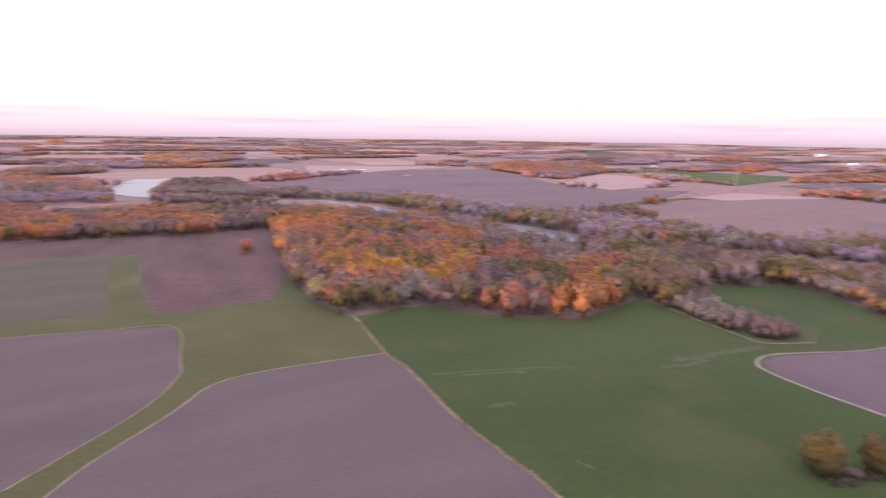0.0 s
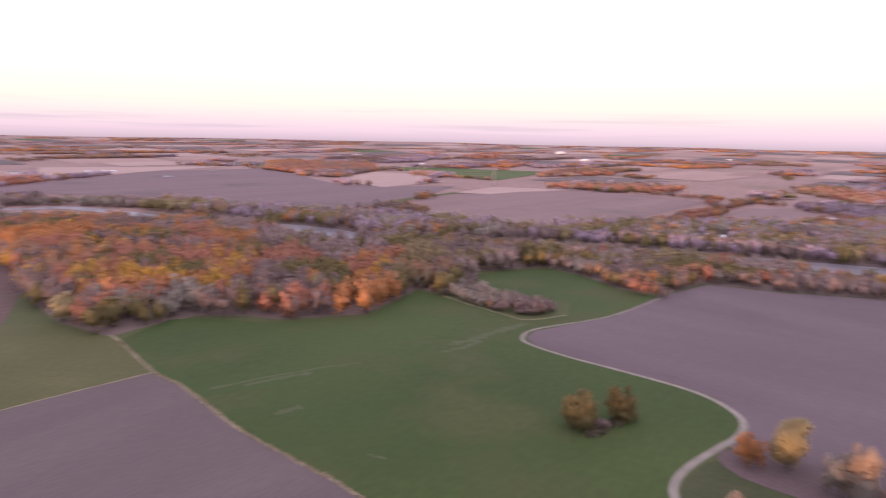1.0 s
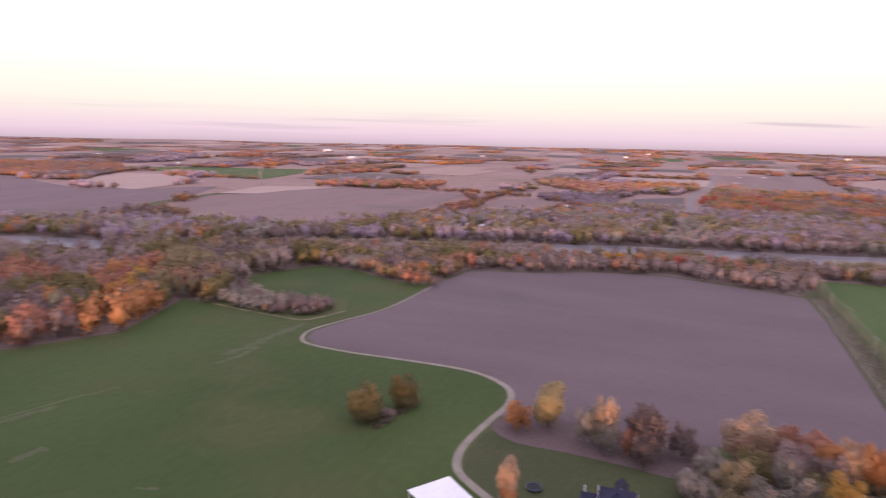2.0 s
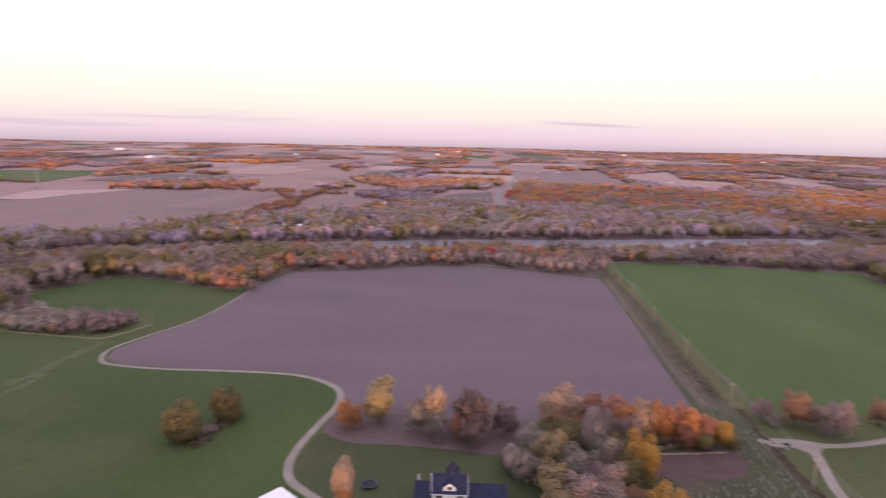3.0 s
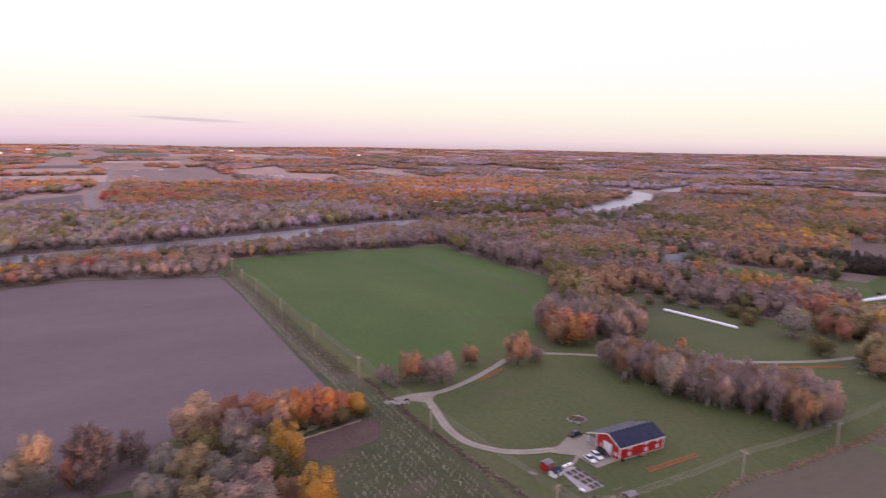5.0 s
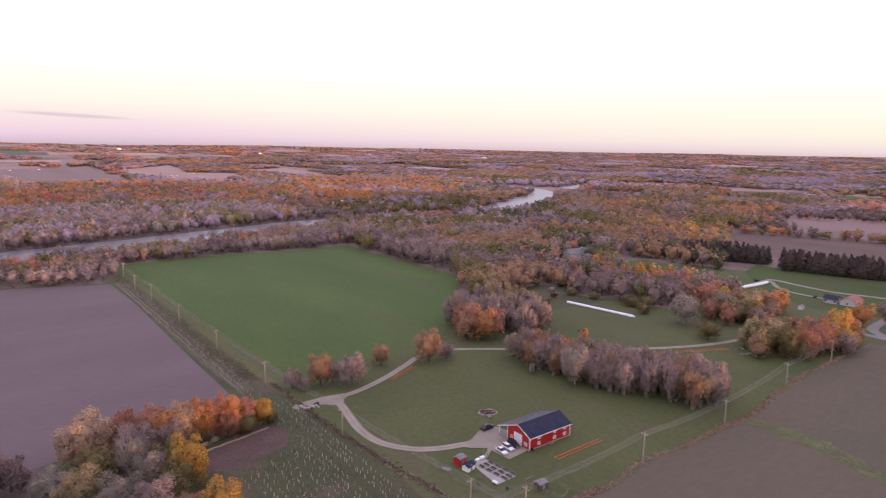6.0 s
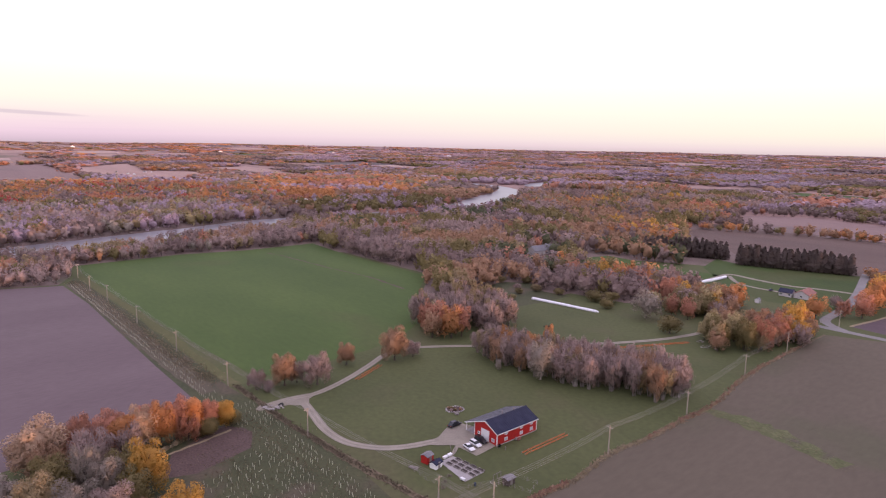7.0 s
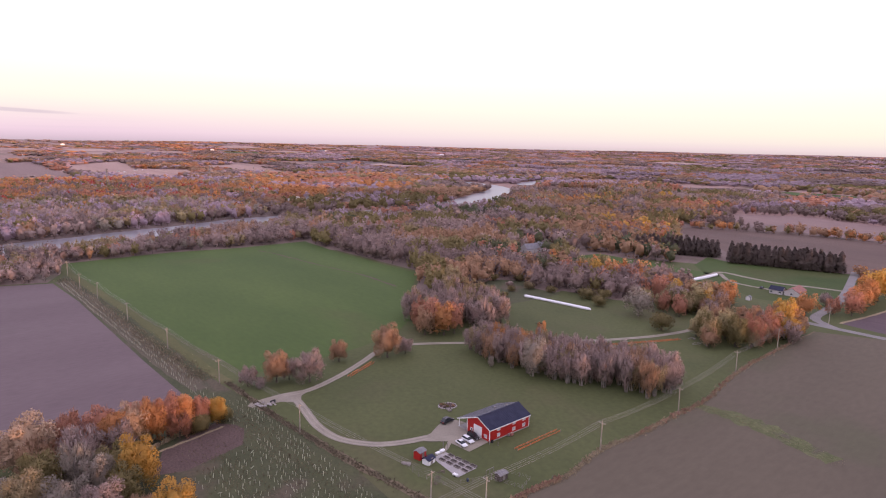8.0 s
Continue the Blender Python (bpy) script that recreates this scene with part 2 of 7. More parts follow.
mat("weed_bed", (0.125, 0.100, 0.062), (0.185, 0.140, 0.092), 0.2, 1.5, fine_amt=0.3)
# brown farmland with haze and warm sun put into its colour
mat("far_ground_haze", (0.262, 0.165, 0.142), (0.325, 0.208, 0.178), 0.004, 0.05, spot=(0.165, 0.125, 0.085), spot_scale=0.003, fine_amt=0.2)
mat("gravel", (0.225, 0.196, 0.158), (0.302, 0.266, 0.214), 0.15, 3.0, bump=0.3, fine_amt=0.2)
mat("dead_grass", (0.088, 0.074, 0.050), (0.122, 0.100, 0.068), 0.08, 1.0, spot=(0.070, 0.068, 0.038), spot_scale=0.05, bump=0.4, fine_amt=0.3)
mat("bed_soil", (0.035, 0.027, 0.025), (0.055, 0.042, 0.038), 0.5, 4.0, bump=0.4)
mat("asphalt_pale", (0.20, 0.185, 0.18), (0.25, 0.23, 0.225), 0.1, 3.0, fine_amt=0.15)
mat("mulch", (0.085, 0.055, 0.050), (0.120, 0.080, 0.070), 0.1, 1.5, bump=0.5)
mat("bark", (0.075, 0.058, 0.050), (0.120, 0.095, 0.085), 2.0, 9.0, bump=0.5, obj=0.2)
mat("bark_pale", (0.20, 0.17, 0.155), (0.30, 0.26, 0.24), 2.0, 9.0, bump=0.5, obj=0.2)
LEAF = {
    "orange": ((0.550, 0.266, 0.114), (0.681, 0.351, 0.160)),
    "rust": ((0.477, 0.237, 0.161), (0.598, 0.300, 0.204)),
    "red": ((0.504, 0.102, 0.084), (0.624, 0.144, 0.108)),
    "gold": ((0.590, 0.350, 0.090), (0.700, 0.430, 0.118)),
    "yellow": ((0.425, 0.345, 0.190), (0.510, 0.420, 0.238)),
    "olive": ((0.233, 0.190, 0.086), (0.313, 0.252, 0.116)),
    "green": ((0.126, 0.138, 0.078), (0.174, 0.180, 0.102)),
    "brown": ((0.405, 0.255, 0.163), (0.503, 0.319, 0.206)),
    "mauve": ((0.409, 0.305, 0.278), (0.507, 0.384, 0.347)),
    "grey": ((0.367, 0.312, 0.262), (0.449, 0.384, 0.324)),
    "pale": ((0.535, 0.379, 0.262), (0.620, 0.449, 0.321)),
    "tan": ((0.347, 0.268, 0.154), (0.435, 0.338, 0.199)),
    "dusk": ((0.289, 0.212, 0.195), (0.368, 0.272, 0.245)),
    # bluish mauve for far crowns: distance haze put into the leaf colour
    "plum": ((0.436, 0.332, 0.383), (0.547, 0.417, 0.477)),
    "conifer": ((0.167, 0.131, 0.118), (0.211, 0.162, 0.144)),
}
for k, (a, c) in LEAF.items():
    mat("leaf_" + k, a, c, 0.12, 3.0, rough=0.75, island=0.05, obj=0.14, fine_amt=0.10, through_light=0.45)
mat("red_metal", (0.3570, 0.0187, 0.0170), (0.4250, 0.0255, 0.0221), 0.4, 3.0, rough=0.5, fine_amt=0.06)
mat("navy_roof", (0.018, 0.020, 0.044), (0.026, 0.029, 0.058), 0.5, 4.0, rough=0.2, fine_amt=0.08, spec=0.15)
# grey stand-in for navy_roof with the sky's sheen put into the colour
mat("roof_sheen_grey", (0.105, 0.105, 0.128), (0.135, 0.134, 0.158), 0.5, 4.0, rough=0.4, fine_amt=0.08, spec=0.3)
# barn panes: reflected sky put into a pale base colour
mat("sky_sheen_glass", (0.42, 0.42, 0.45), (0.50, 0.50, 0.53), 0.8, 4.0, rough=0.15, fine_amt=0.05)
mat("grey_roof", (0.16, 0.15, 0.16), (0.22, 0.21, 0.22), 0.5, 4.0, rough=0.6)
mat("rust_roof", (0.28, 0.12, 0.10), (0.34, 0.16, 0.13), 0.5, 4.0, rough=0.7)
mat("white_paint", (0.74, 0.73, 0.73), (0.82, 0.81, 0.81), 0.8, 5.0, rough=0.5, fine_amt=0.04)
mat("white_cloth", (0.80, 0.79, 0.82), (0.86, 0.85, 0.87), 0.8, 5.0, rough=0.6, fine_amt=0.03)
mat("siding", (0.50, 0.47, 0.46), (0.58, 0.55, 0.54), 0.8, 5.0, rough=0.6, fine_amt=0.06)
mat("concrete", (0.30, 0.28, 0.27), (0.38, 0.35, 0.34), 0.3, 3.0, fine_amt=0.12)
mat("wood_pole", (0.33, 0.28, 0.23), (0.45, 0.39, 0.32), 1.0, 6.0, obj=0.15)
mat("grey_wood", (0.19, 0.165, 0.15), (0.27, 0.24, 0.22), 1.0, 6.0, obj=0.15, island=0.1)
mat("orange_net", (0.62, 0.14, 0.045), (0.72, 0.19, 0.06), 0.5, 4.0, rough=0.6)
mat("steel", (0.29, 0.265, 0.26), (0.36, 0.33, 0.32), 0.5, 4.0, rough=0.5, metal=0.3)
mat("wire", (0.26, 0.24, 0.22), (0.33, 0.30, 0.28), 0.5, 4.0, rough=0.5)
mat("rubber", (0.02, 0.02, 0.02), (0.03, 0.03, 0.03), 1.0, 6.0, rough=0.8)
mat("car_white", (0.72, 0.72, 0.74), (0.78, 0.78, 0.80), 1.0, 6.0, rough=0.25, fine_amt=0.02, spec=0.5)
mat("car_black", (0.018, 0.018, 0.022), (0.026, 0.026, 0.03), 1.0, 6.0, rough=0.25, fine_amt=0.02, spec=0.5)
mat("car_blue", (0.03, 0.045, 0.08), (0.045, 0.06, 0.10), 1.0, 6.0, rough=0.25, fine_amt=0.02, spec=0.5)
mat("dark_glass", (0.02, 0.022, 0.028), (0.03, 0.034, 0.04), 1.0, 6.0, rough=0.1, fine_amt=0.02, spec=0.6)
mat("stone", (0.24, 0.215, 0.205), (0.36, 0.33, 0.315), 0.6, 4.0, obj=0.2, island=0.25)
mat("tube_plastic", (0.50, 0.51, 0.37), (0.62, 0.62, 0.46), 1.0, 6.0, rough=0.6, obj=0.2)
mat("brush", (0.14, 0.11, 0.09), (0.22, 0.175, 0.15), 1.0, 6.0, island=0.3)
mat("tramp_mat", (0.03, 0.035, 0.06), (0.045, 0.05, 0.085), 1.0, 6.0, rough=0.6)
mat("water", (0.160, 0.148, 0.165), (0.195, 0.182, 0.200), 0.02, 0.35, rough=0.30, bump=0.05, fine_amt=0.1, spec=1.0)

# ---- the lie of the land ----


SHADE_RIDGE = 19.0


def land(x, y):
    """The height of the ground: flat near by, then rising slowly in low swells."""
    r = math.hypot(x, y)
    k = max(0.0, (r - 900) / 4000)
    # a long unseen rise to the west, added to keep low sun off near ground
    s = min(1.0, max(0.0, (-0.8 * x - 0.6 * y - 260) / 560))
    # it stands higher towards the south
    q = min(1.0, max(0.0, (0.6 * x - 0.8 * y - 800) / 1400))
    s = s * s * (3 - 2 * s)
    return (62 * k * k + 9 * k * noise.noise((x / 900, y / 900, 0.3))) * (1 - s) + (SHADE_RIDGE + 9 * q) * s


def lift(x, y, off):
    r = math.hypot(x, y)
    return land(x, y) + off + 0.55 * min(1.0, max(0.0, (r - 850) / 250))


def spline(pts, steps=6, closed=False):
    """A smooth line through the points."""
    n, res = len(pts), []
    for i in range(n if closed else n - 1):
        p = [Vector(pts[(i + k) % n] if closed else pts[min(max(i + k, 0), n - 1)]) for k in (-1, 0, 1, 2)]
        for s in range(steps):
            t = s / steps
            q = 0.5 * (2 * p[1] + (p[2] - p[0]) * t + (2 * p[0] - 5 * p[1] + 4 * p[2] - p[3]) * t * t
                       + (3 * p[1] - p[0] - 3 * p[2] + p[3]) * t ** 3)
            res.append((q.x, q.y))
    if not closed:
        res.append(tuple(pts[-1]))
    return res


def inside(x, y, poly):
    c, j = False, len(poly) - 1
    for i in range(len(poly)):
        (xi, yi), (xj, yj) = poly[i], poly[j]
        if (yi > y) != (yj > y) and x < (xj - xi) * (y - yi) / (yj - yi) + xi:
            c = not c
        j = i
    return c


def mesh_of(name, bm, material):
    me = bpy.data.meshes.new(name)
    bm.to_mesh(me)
    bm.free()
    if material:
        me.materials.append(MATS[material])
    return me


def part(name, bm, material, parent, label=""):
    ob = new(name, mesh_of(name, bm, material))
    ob.parent = parent
    return tagged(ob, label)


CLEAR = []
BOXES = []


def sheet(name, pts, material, label, off=0.06, smooth=0, keep_clear=True):
    """A field or other stretch of ground cover, laid over the land."""
    pts = [(float(a), float(b)) for a, b in pts]
    if smooth:
        pts = spline(pts, smooth, True)
    if keep_clear:
        CLEAR.append(pts)
        xs, ys = [p[0] for p in pts], [p[1] for p in pts]
        BOXES.append((min(xs), max(xs), min(ys), max(ys)))
    bm = bmesh.new()
    f = bm.faces.new([bm.verts.new((x, y, 0)) for x, y in pts])
    f.normal_update()
    if f.normal.z < 0:
        f.normal_flip()
    bmesh.ops.triangulate(bm, faces=bm.faces[:])
    if max(math.hypot(*p) for p in pts) > 850:
        for _ in range(5):
            long = [e for e in bm.edges if e.calc_length() > 90]
            if not long:
                break
            bmesh.ops.subdivide_edges(bm, edges=long, cuts=1)
            bmesh.ops.triangulate(bm, faces=bm.faces[:])
    for v in bm.verts:
        v.co.z = lift(v.co.x, v.co.y, off)
    ob = new(name, mesh_of(name, bm, material))
    return tagged(ob, label, name.replace("_", " "), kind="structure")


def ribbon(name, pts, width, material, label, off=0.12, steps=6, ragged=0.0, kind="structure", seed=1):
    """A strip of even width along a smooth line; width may be one number or one per point."""
    n = len(pts)
    line = spline(pts, steps)
    rng = random.Random(seed)
    bm = bmesh.new()
    rows = []
    for i, p in enumerate(line):
        a, b = Vector(line[max(i - 1, 0)]), Vector(line[min(i + 1, len(line) - 1)])
        d = (b - a).normalized()
        nrm = Vector((-d.y, d.x))
        if isinstance(width, (tuple, list)):
            s = min(i / steps, n - 1.001)
            w = width[int(s)] * (1 - s % 1) + width[int(s) + 1] * (s % 1)
        else:
            w = width
        l = Vector(p) + nrm * w / 2 * (1 + ragged * rng.uniform(-1, 1))
        r = Vector(p) - nrm * w / 2 * (1 + ragged * rng.uniform(-1, 1))
        rows.append([bm.verts.new((q.x, q.y, lift(q.x, q.y, off))) for q in (r, l)])
    for a, b in zip(rows, rows[1:]):
        bm.faces.new((a[0], b[0], b[1], a[1]))
    bmesh.ops.recalc_face_normals(bm, faces=bm.faces[:])
    if bm.faces[0].normal.z < 0:
        bmesh.ops.reverse_faces(bm, faces=bm.faces[:])
    ob = new(name, mesh_of(name, bm, material))
    return tagged(ob, label, name.replace("_", " "), kind=kind)


# the ground: one sheet to the horizon
bm = bmesh.new()
radii = [0, 60, 120, 200, 300, 420, 560, 720, 880] + [880 + 70 * i for i in range(1, 59)]
SEG = 256
rings = []
for r in radii[1:]:
    rings.append([bm.verts.new((r * math.cos(6.283185 * k / SEG), r * math.sin(6.283185 * k / SEG),
                                land(r * math.cos(6.283185 * k / SEG), r * math.sin(6.283185 * k / SEG)))) for k in range(SEG)])
c0 = bm.verts.new((0, 0, 0))
for k in range(SEG):
    bm.faces.new((c0, rings[0][k], rings[0][(k + 1) % SEG]))
for a, b in zip(rings, rings[1:]):
    for k in range(SEG):
        f = bm.faces.new((a[k], b[k], b[(k + 1) % SEG], a[(k + 1) % SEG]))
        f.smooth = True
        # beyond 900 m the ground takes the haze-tinted colour
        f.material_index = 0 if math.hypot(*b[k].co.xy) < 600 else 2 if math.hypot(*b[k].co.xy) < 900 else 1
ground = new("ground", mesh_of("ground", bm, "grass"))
ground.data.materials.append(MATS["far_ground_haze"])
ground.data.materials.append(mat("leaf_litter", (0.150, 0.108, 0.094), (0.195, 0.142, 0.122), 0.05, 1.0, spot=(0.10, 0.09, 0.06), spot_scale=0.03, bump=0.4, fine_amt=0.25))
tagged(ground, "short autumn grass and brown farmland, tinted with haze far off", "ground", kind="structure")

# ---- fields ----
sheet("meadow", [(-240, 318), (-206, 329), (-169, 342), (-147, 345), (-107, 376), (-76, 368), (-46, 332), (-27, 281), (-15, 261),
                 (-60, 200), (-112, 150), (-180, 150), (-260, 250)], "olive_grass", "olive grass between ploughed fields", 0.04)
sheet("ploughed_field", [(-300, 270), (-219, 294), (-177, 309), (-143, 317), (-119, 267), (-112, 248), (-112, 217), (-121, 180),
                         (-126, 162), (-128, 100), (-300, 100)], "soil", "bare mauve-brown ploughed field with a curved edge", 0.07)
sheet("ploughed_field", [(-112, 160), (-109, 181), (-100, 213), (-95, 239), (-81, 254), (-59, 266), (-27, 281), (-15, 261), (4, 217),
                         (19, 190), (34, 164), (60, 110), (40, 60), (-60, 60), (-114, 110)], "soil", "bare mauve-brown ploughed field beside the green crop", 0.07)
sheet("stubble_field", [(-420, 455), (-349, 479), (-306, 496), (-255, 515), (-169, 342), (-206, 329), (-237, 320), (-330, 290)],
      "soil_olive", "grey-green harvested field", 0.06)
sheet("weed_field", [(-480, 530), (-405, 558), (-319, 581), (-178, 655), (-134, 500), (-117, 458), (-107, 376), (-147, 345),
                     (-169, 342), (-255, 515), (-306, 496), (-349, 479), (-420, 455)], "dry_weeds", "reddish-brown field of dry weeds", 0.06)
sheet("stubble_field", [(-400, 750), (-283, 872), (-222, 905), (-128, 835), (-45, 755), (-208, 790), (-357, 770)], "soil_olive",
      "narrow grey field behind the tree belt", 0.06)
sheet("green_field", [(-46, 332), (-26, 362), (-11, 361), (9, 351), (24, 341), (51, 339), (79, 336), (127, 388), (140, 358), (159, 315),
                      (164, 303), (192, 305), (210, 330), (175, 380), (185, 420), (215, 430), (249, 428), (261, 394), (261, 350), (274, 326),
                      (217, 297), (177, 290), (158, 286), (148, 277), (146, 264), (155, 244), (166, 223), (179, 200), (183.5, 184), (182.5, 171),
                      (178, 162.5), (169, 156), (157, 152), (141, 146.4), (130, 141), (121.5, 134), (118.5, 124), (113, 90), (60, 110), (34, 164), (4, 217), (-15, 261), (-27, 281)],
      "crop_green", "dark green field of young winter crop", 0.07)
sheet("ploughed_field", [(274, 326), (335, 346), (368, 312), (415, 280), (443, 241), (451, 196), (457, 146), (404, 117), (335, 84),
                         (285, 60), (243, 39), (226, 45), (210, 75), (190, 100), (178, 130), (170, 142), (160, 150), (176, 160), (184, 172), (187, 184), (182, 200), (168, 223),
                         (157, 244), (148, 264), (150, 276), (159, 284), (178, 288), (218, 295)], "soil_cross", "large mauve-brown ploughed field with a winding track round its edge", 0.08)
sheet("green_field", [(527, 157), (566, 90), (580, 36), (610, -25), (544, -50), (447, -99), (388, -79), (335, -71), (307, -54),
                      (288, -34), (263, 8), (266, 19), (307, 44), (366, 76), (486, 140)], "crop_bright", "bright green field beside the line of poles", 0.07)
sheet("ploughed_field", [(120, -10), (151, -58), (158, -76), (170, -94), (177, -113), (188, -136), (196, -154), (216, -184),
                         (230, -209), (248, -246), (262, -276), (242, -300), (190, -330), (60, -300), (40, -60)], "soil_brown", "olive-brown harvested field along the road", 0.07)
sheet("ploughed_field", [(272, -304), (285, -350), (300, -385), (230, -420), (150, -360), (246, -312)], "soil_dark", "mauve ploughed field beyond the road bend", 0.07)
sheet("dirt_plot", [(211, 17), (215, 20), (218, 27), (201, 41), (186, 41), (187, 32), (200, 17)], "mulch", "bare dark dirt plot beside the trees", 0.075)
mat("lawn", (0.047, 0.058, 0.022), (0.066, 0.076, 0.030), 0.03, 0.6, spot=(0.072, 0.072, 0.034), spot_scale=0.04, bump=0.15, fine_amt=0.15)
sheet("lawn", [(119, 124), (124, 132), (131, 138), (142, 143), (149, 145), (152, 133), (159, 118), (167, 98), (173, 83), (184, 77), (178, 62), (166, 40), (140, 36), (110, 60), (112, 90), (117, 110)],
      "lawn", "dark green lawn round the house", 0.03)
sheet("mulch_bed", [(151, 146), (161, 149), (170, 142), (178, 130), (190, 104), (198, 90), (186, 76), (172, 82), (166, 97), (157, 118), (149, 133)],
      "soil_bed", "bare earth under the row of garden trees", 0.09, 2)
sheet("tree_nursery", [(457, 144), (404, 117), (335, 84), (285, 60), (243, 39), (228, 34), (205, 48), (180, 56), (140, 50), (100, 20), (140, -30), (187, -12), (231, 14),
                       (255, 28), (307, 54), (366, 83), (486, 147)], "rough_grass", "rough grass strip planted with young trees", 0.05)
sheet("grass_clearing", [(307, -103), (355, -150), (368, -180), (330, -190), (290, -198), (276, -178), (287, -102)], "grass", "mown grass clearing", 0.05)
sheet("grass_clearing", [(378, -109), (406, -129), (416, -152), (407, -168), (384, -166), (366, -178), (355, -150), (346, -126), (352, -108)], "rough_grass", "rough grass clearing with scattered shrubs", 0.045)
sheet("grass_clearing", [(493, -248), (502, -281), (432, -313), (400, -330), (376, -276), (445, -233)], "crop_bright", "green clearing beyond the trees", 0.05)
sheet("grass_clearing", [(470, -372), (440, -376), (384, -438), (352, -415), (335, -380), (300, -330), (330, -300), (371, -303), (440, -335)], "crop_green", "lawn round the far farmyard", 0.05)
sheet("ploughed_field", [(650, -474), (655, -545), (590, -590), (497, -618), (430, -680), (330, -540), (391, -448), (420, -420), (470, -400), (542, -432), (604, -446)],
      "soil_red", "reddish-brown ploughed field behind the conifers", 0.06)
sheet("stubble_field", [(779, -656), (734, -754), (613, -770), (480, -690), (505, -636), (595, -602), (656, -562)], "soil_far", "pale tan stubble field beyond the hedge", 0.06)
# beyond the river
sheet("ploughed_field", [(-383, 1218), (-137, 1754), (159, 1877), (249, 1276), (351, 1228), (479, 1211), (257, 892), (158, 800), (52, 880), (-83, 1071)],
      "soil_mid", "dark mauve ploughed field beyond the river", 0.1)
sheet("stubble_field", [(256, 1379), (413, 1730), (528, 1602), (506, 1346), (325, 1212)], "stubble_pale", "tan stubble hill with sunset warmth put into its colour", 0.14)
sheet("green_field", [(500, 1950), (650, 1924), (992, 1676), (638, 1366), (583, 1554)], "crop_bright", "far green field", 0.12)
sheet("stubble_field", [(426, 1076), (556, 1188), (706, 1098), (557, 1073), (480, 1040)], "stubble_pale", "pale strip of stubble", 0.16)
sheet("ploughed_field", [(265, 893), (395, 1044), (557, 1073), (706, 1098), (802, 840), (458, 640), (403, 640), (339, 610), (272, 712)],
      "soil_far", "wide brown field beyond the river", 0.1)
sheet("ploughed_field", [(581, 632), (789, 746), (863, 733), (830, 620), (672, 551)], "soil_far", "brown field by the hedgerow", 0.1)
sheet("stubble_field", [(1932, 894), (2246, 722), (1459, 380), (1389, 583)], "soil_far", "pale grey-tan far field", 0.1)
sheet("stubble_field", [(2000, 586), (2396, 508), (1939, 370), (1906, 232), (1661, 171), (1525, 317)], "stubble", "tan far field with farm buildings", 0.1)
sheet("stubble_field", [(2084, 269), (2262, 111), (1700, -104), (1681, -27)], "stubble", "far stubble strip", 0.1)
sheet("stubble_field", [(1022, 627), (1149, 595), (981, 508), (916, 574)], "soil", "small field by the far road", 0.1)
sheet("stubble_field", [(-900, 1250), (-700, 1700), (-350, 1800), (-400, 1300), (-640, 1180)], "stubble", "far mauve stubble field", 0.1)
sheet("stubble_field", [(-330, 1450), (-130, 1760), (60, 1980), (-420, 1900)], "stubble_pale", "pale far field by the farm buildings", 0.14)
sheet("clearing", [(1294, -585), (1245, -699), (1120, -629), (1190, -538)], "dry_weeds", "brown clearing in the woods", 0.1)
sheet("clearing", [(1304, -947), (1246, -1126), (1103, -982), (1111, -820)], "dry_weeds", "far brown clearing in the woods", 0.1)

# ---- river, roads, tracks ----
RIVER = [(-620, 1330), (-560, 1120), (-500, 1000), (-400, 960), (-244, 938), (-183, 945), (-109, 878), (-56, 816), (24, 748), (78, 706), (108, 667), (150, 610), (230, 550), (305, 515),
         (400, 440), (481, 366), (540, 306), (590, 238), (630, 185), (680, 128), (725, 78), (765, 40), (805, -20), (850, -120), (900, -220), (985, -300), (1100, -382), (1235, -462), (1320, -485), (1400, -470), (1480, -440)]
RIVER_W = [72, 68, 44, 26, 20, 24, 26, 24, 26, 34, 42, 36, 34, 36, 40, 46, 50, 55, 60, 60, 58, 52, 46, 44, 46, 54, 62, 50, 40, 56, 60]
ribbon("water", RIVER, RIVER_W, "water", "calm grey river between wooded banks", 0.10, 6, 0.06)
sheet("water", [(1370, -565), (1440, -585), (1515, -660), (1490, -695), (1395, -625)], "water", "small bright reach of river between woods", 0.3, 3)
RIVER_LINE = spline(RIVER, 6)
HALF = [0.5 * (RIVER_W[i // 6] * (1 - i % 6 / 6) + RIVER_W[min(i // 6 + 1, len(RIVER_W) - 1)] * (i % 6 / 6)) for i in range(len(RIVER_LINE))]
ribbon("track", [(276, 324), (217, 297), (177, 290), (158, 286), (148, 277), (146, 266), (155, 244), (167, 223), (180, 199), (184.5, 184), (183.5, 171),
                 (179, 162), (169, 155), (157, 151), (141, 145.4), (130, 140), (122.5, 133), (119.5, 124), (116, 100), (112, 80)], [1.4, 1.4, 1.6, 1.8, 2, 2, 2, 2.2, 2.4, 2.6, 2.8, 2.8, 2.8, 2.8, 2.8, 2.8, 2.8, 2.8, 2.8, 2.8], "gravel",
       "pale gravel track winding along the field edge", 0.13)
ribbon("driveway", [(238, 3), (231, -1), (224, -3), (208, -7), (197, -13), (191, -22), (189.5, -31), (191, -42), (193, -52)], 3.4, "gravel", "pale gravel driveway to the barn", 0.13)
ribbon("driveway", [(231, 15), (237, 4), (240, -6), (252, -19), (267, -31), (279, -40), (286, -52), (285, -72), (281, -94), (277, -123), (273, -152),
                    (273, -181), (276, -200), (281, -222), (278, -255), (276, -284)], 3.1, "gravel", "pale gravel lane across the grass", 0.12)
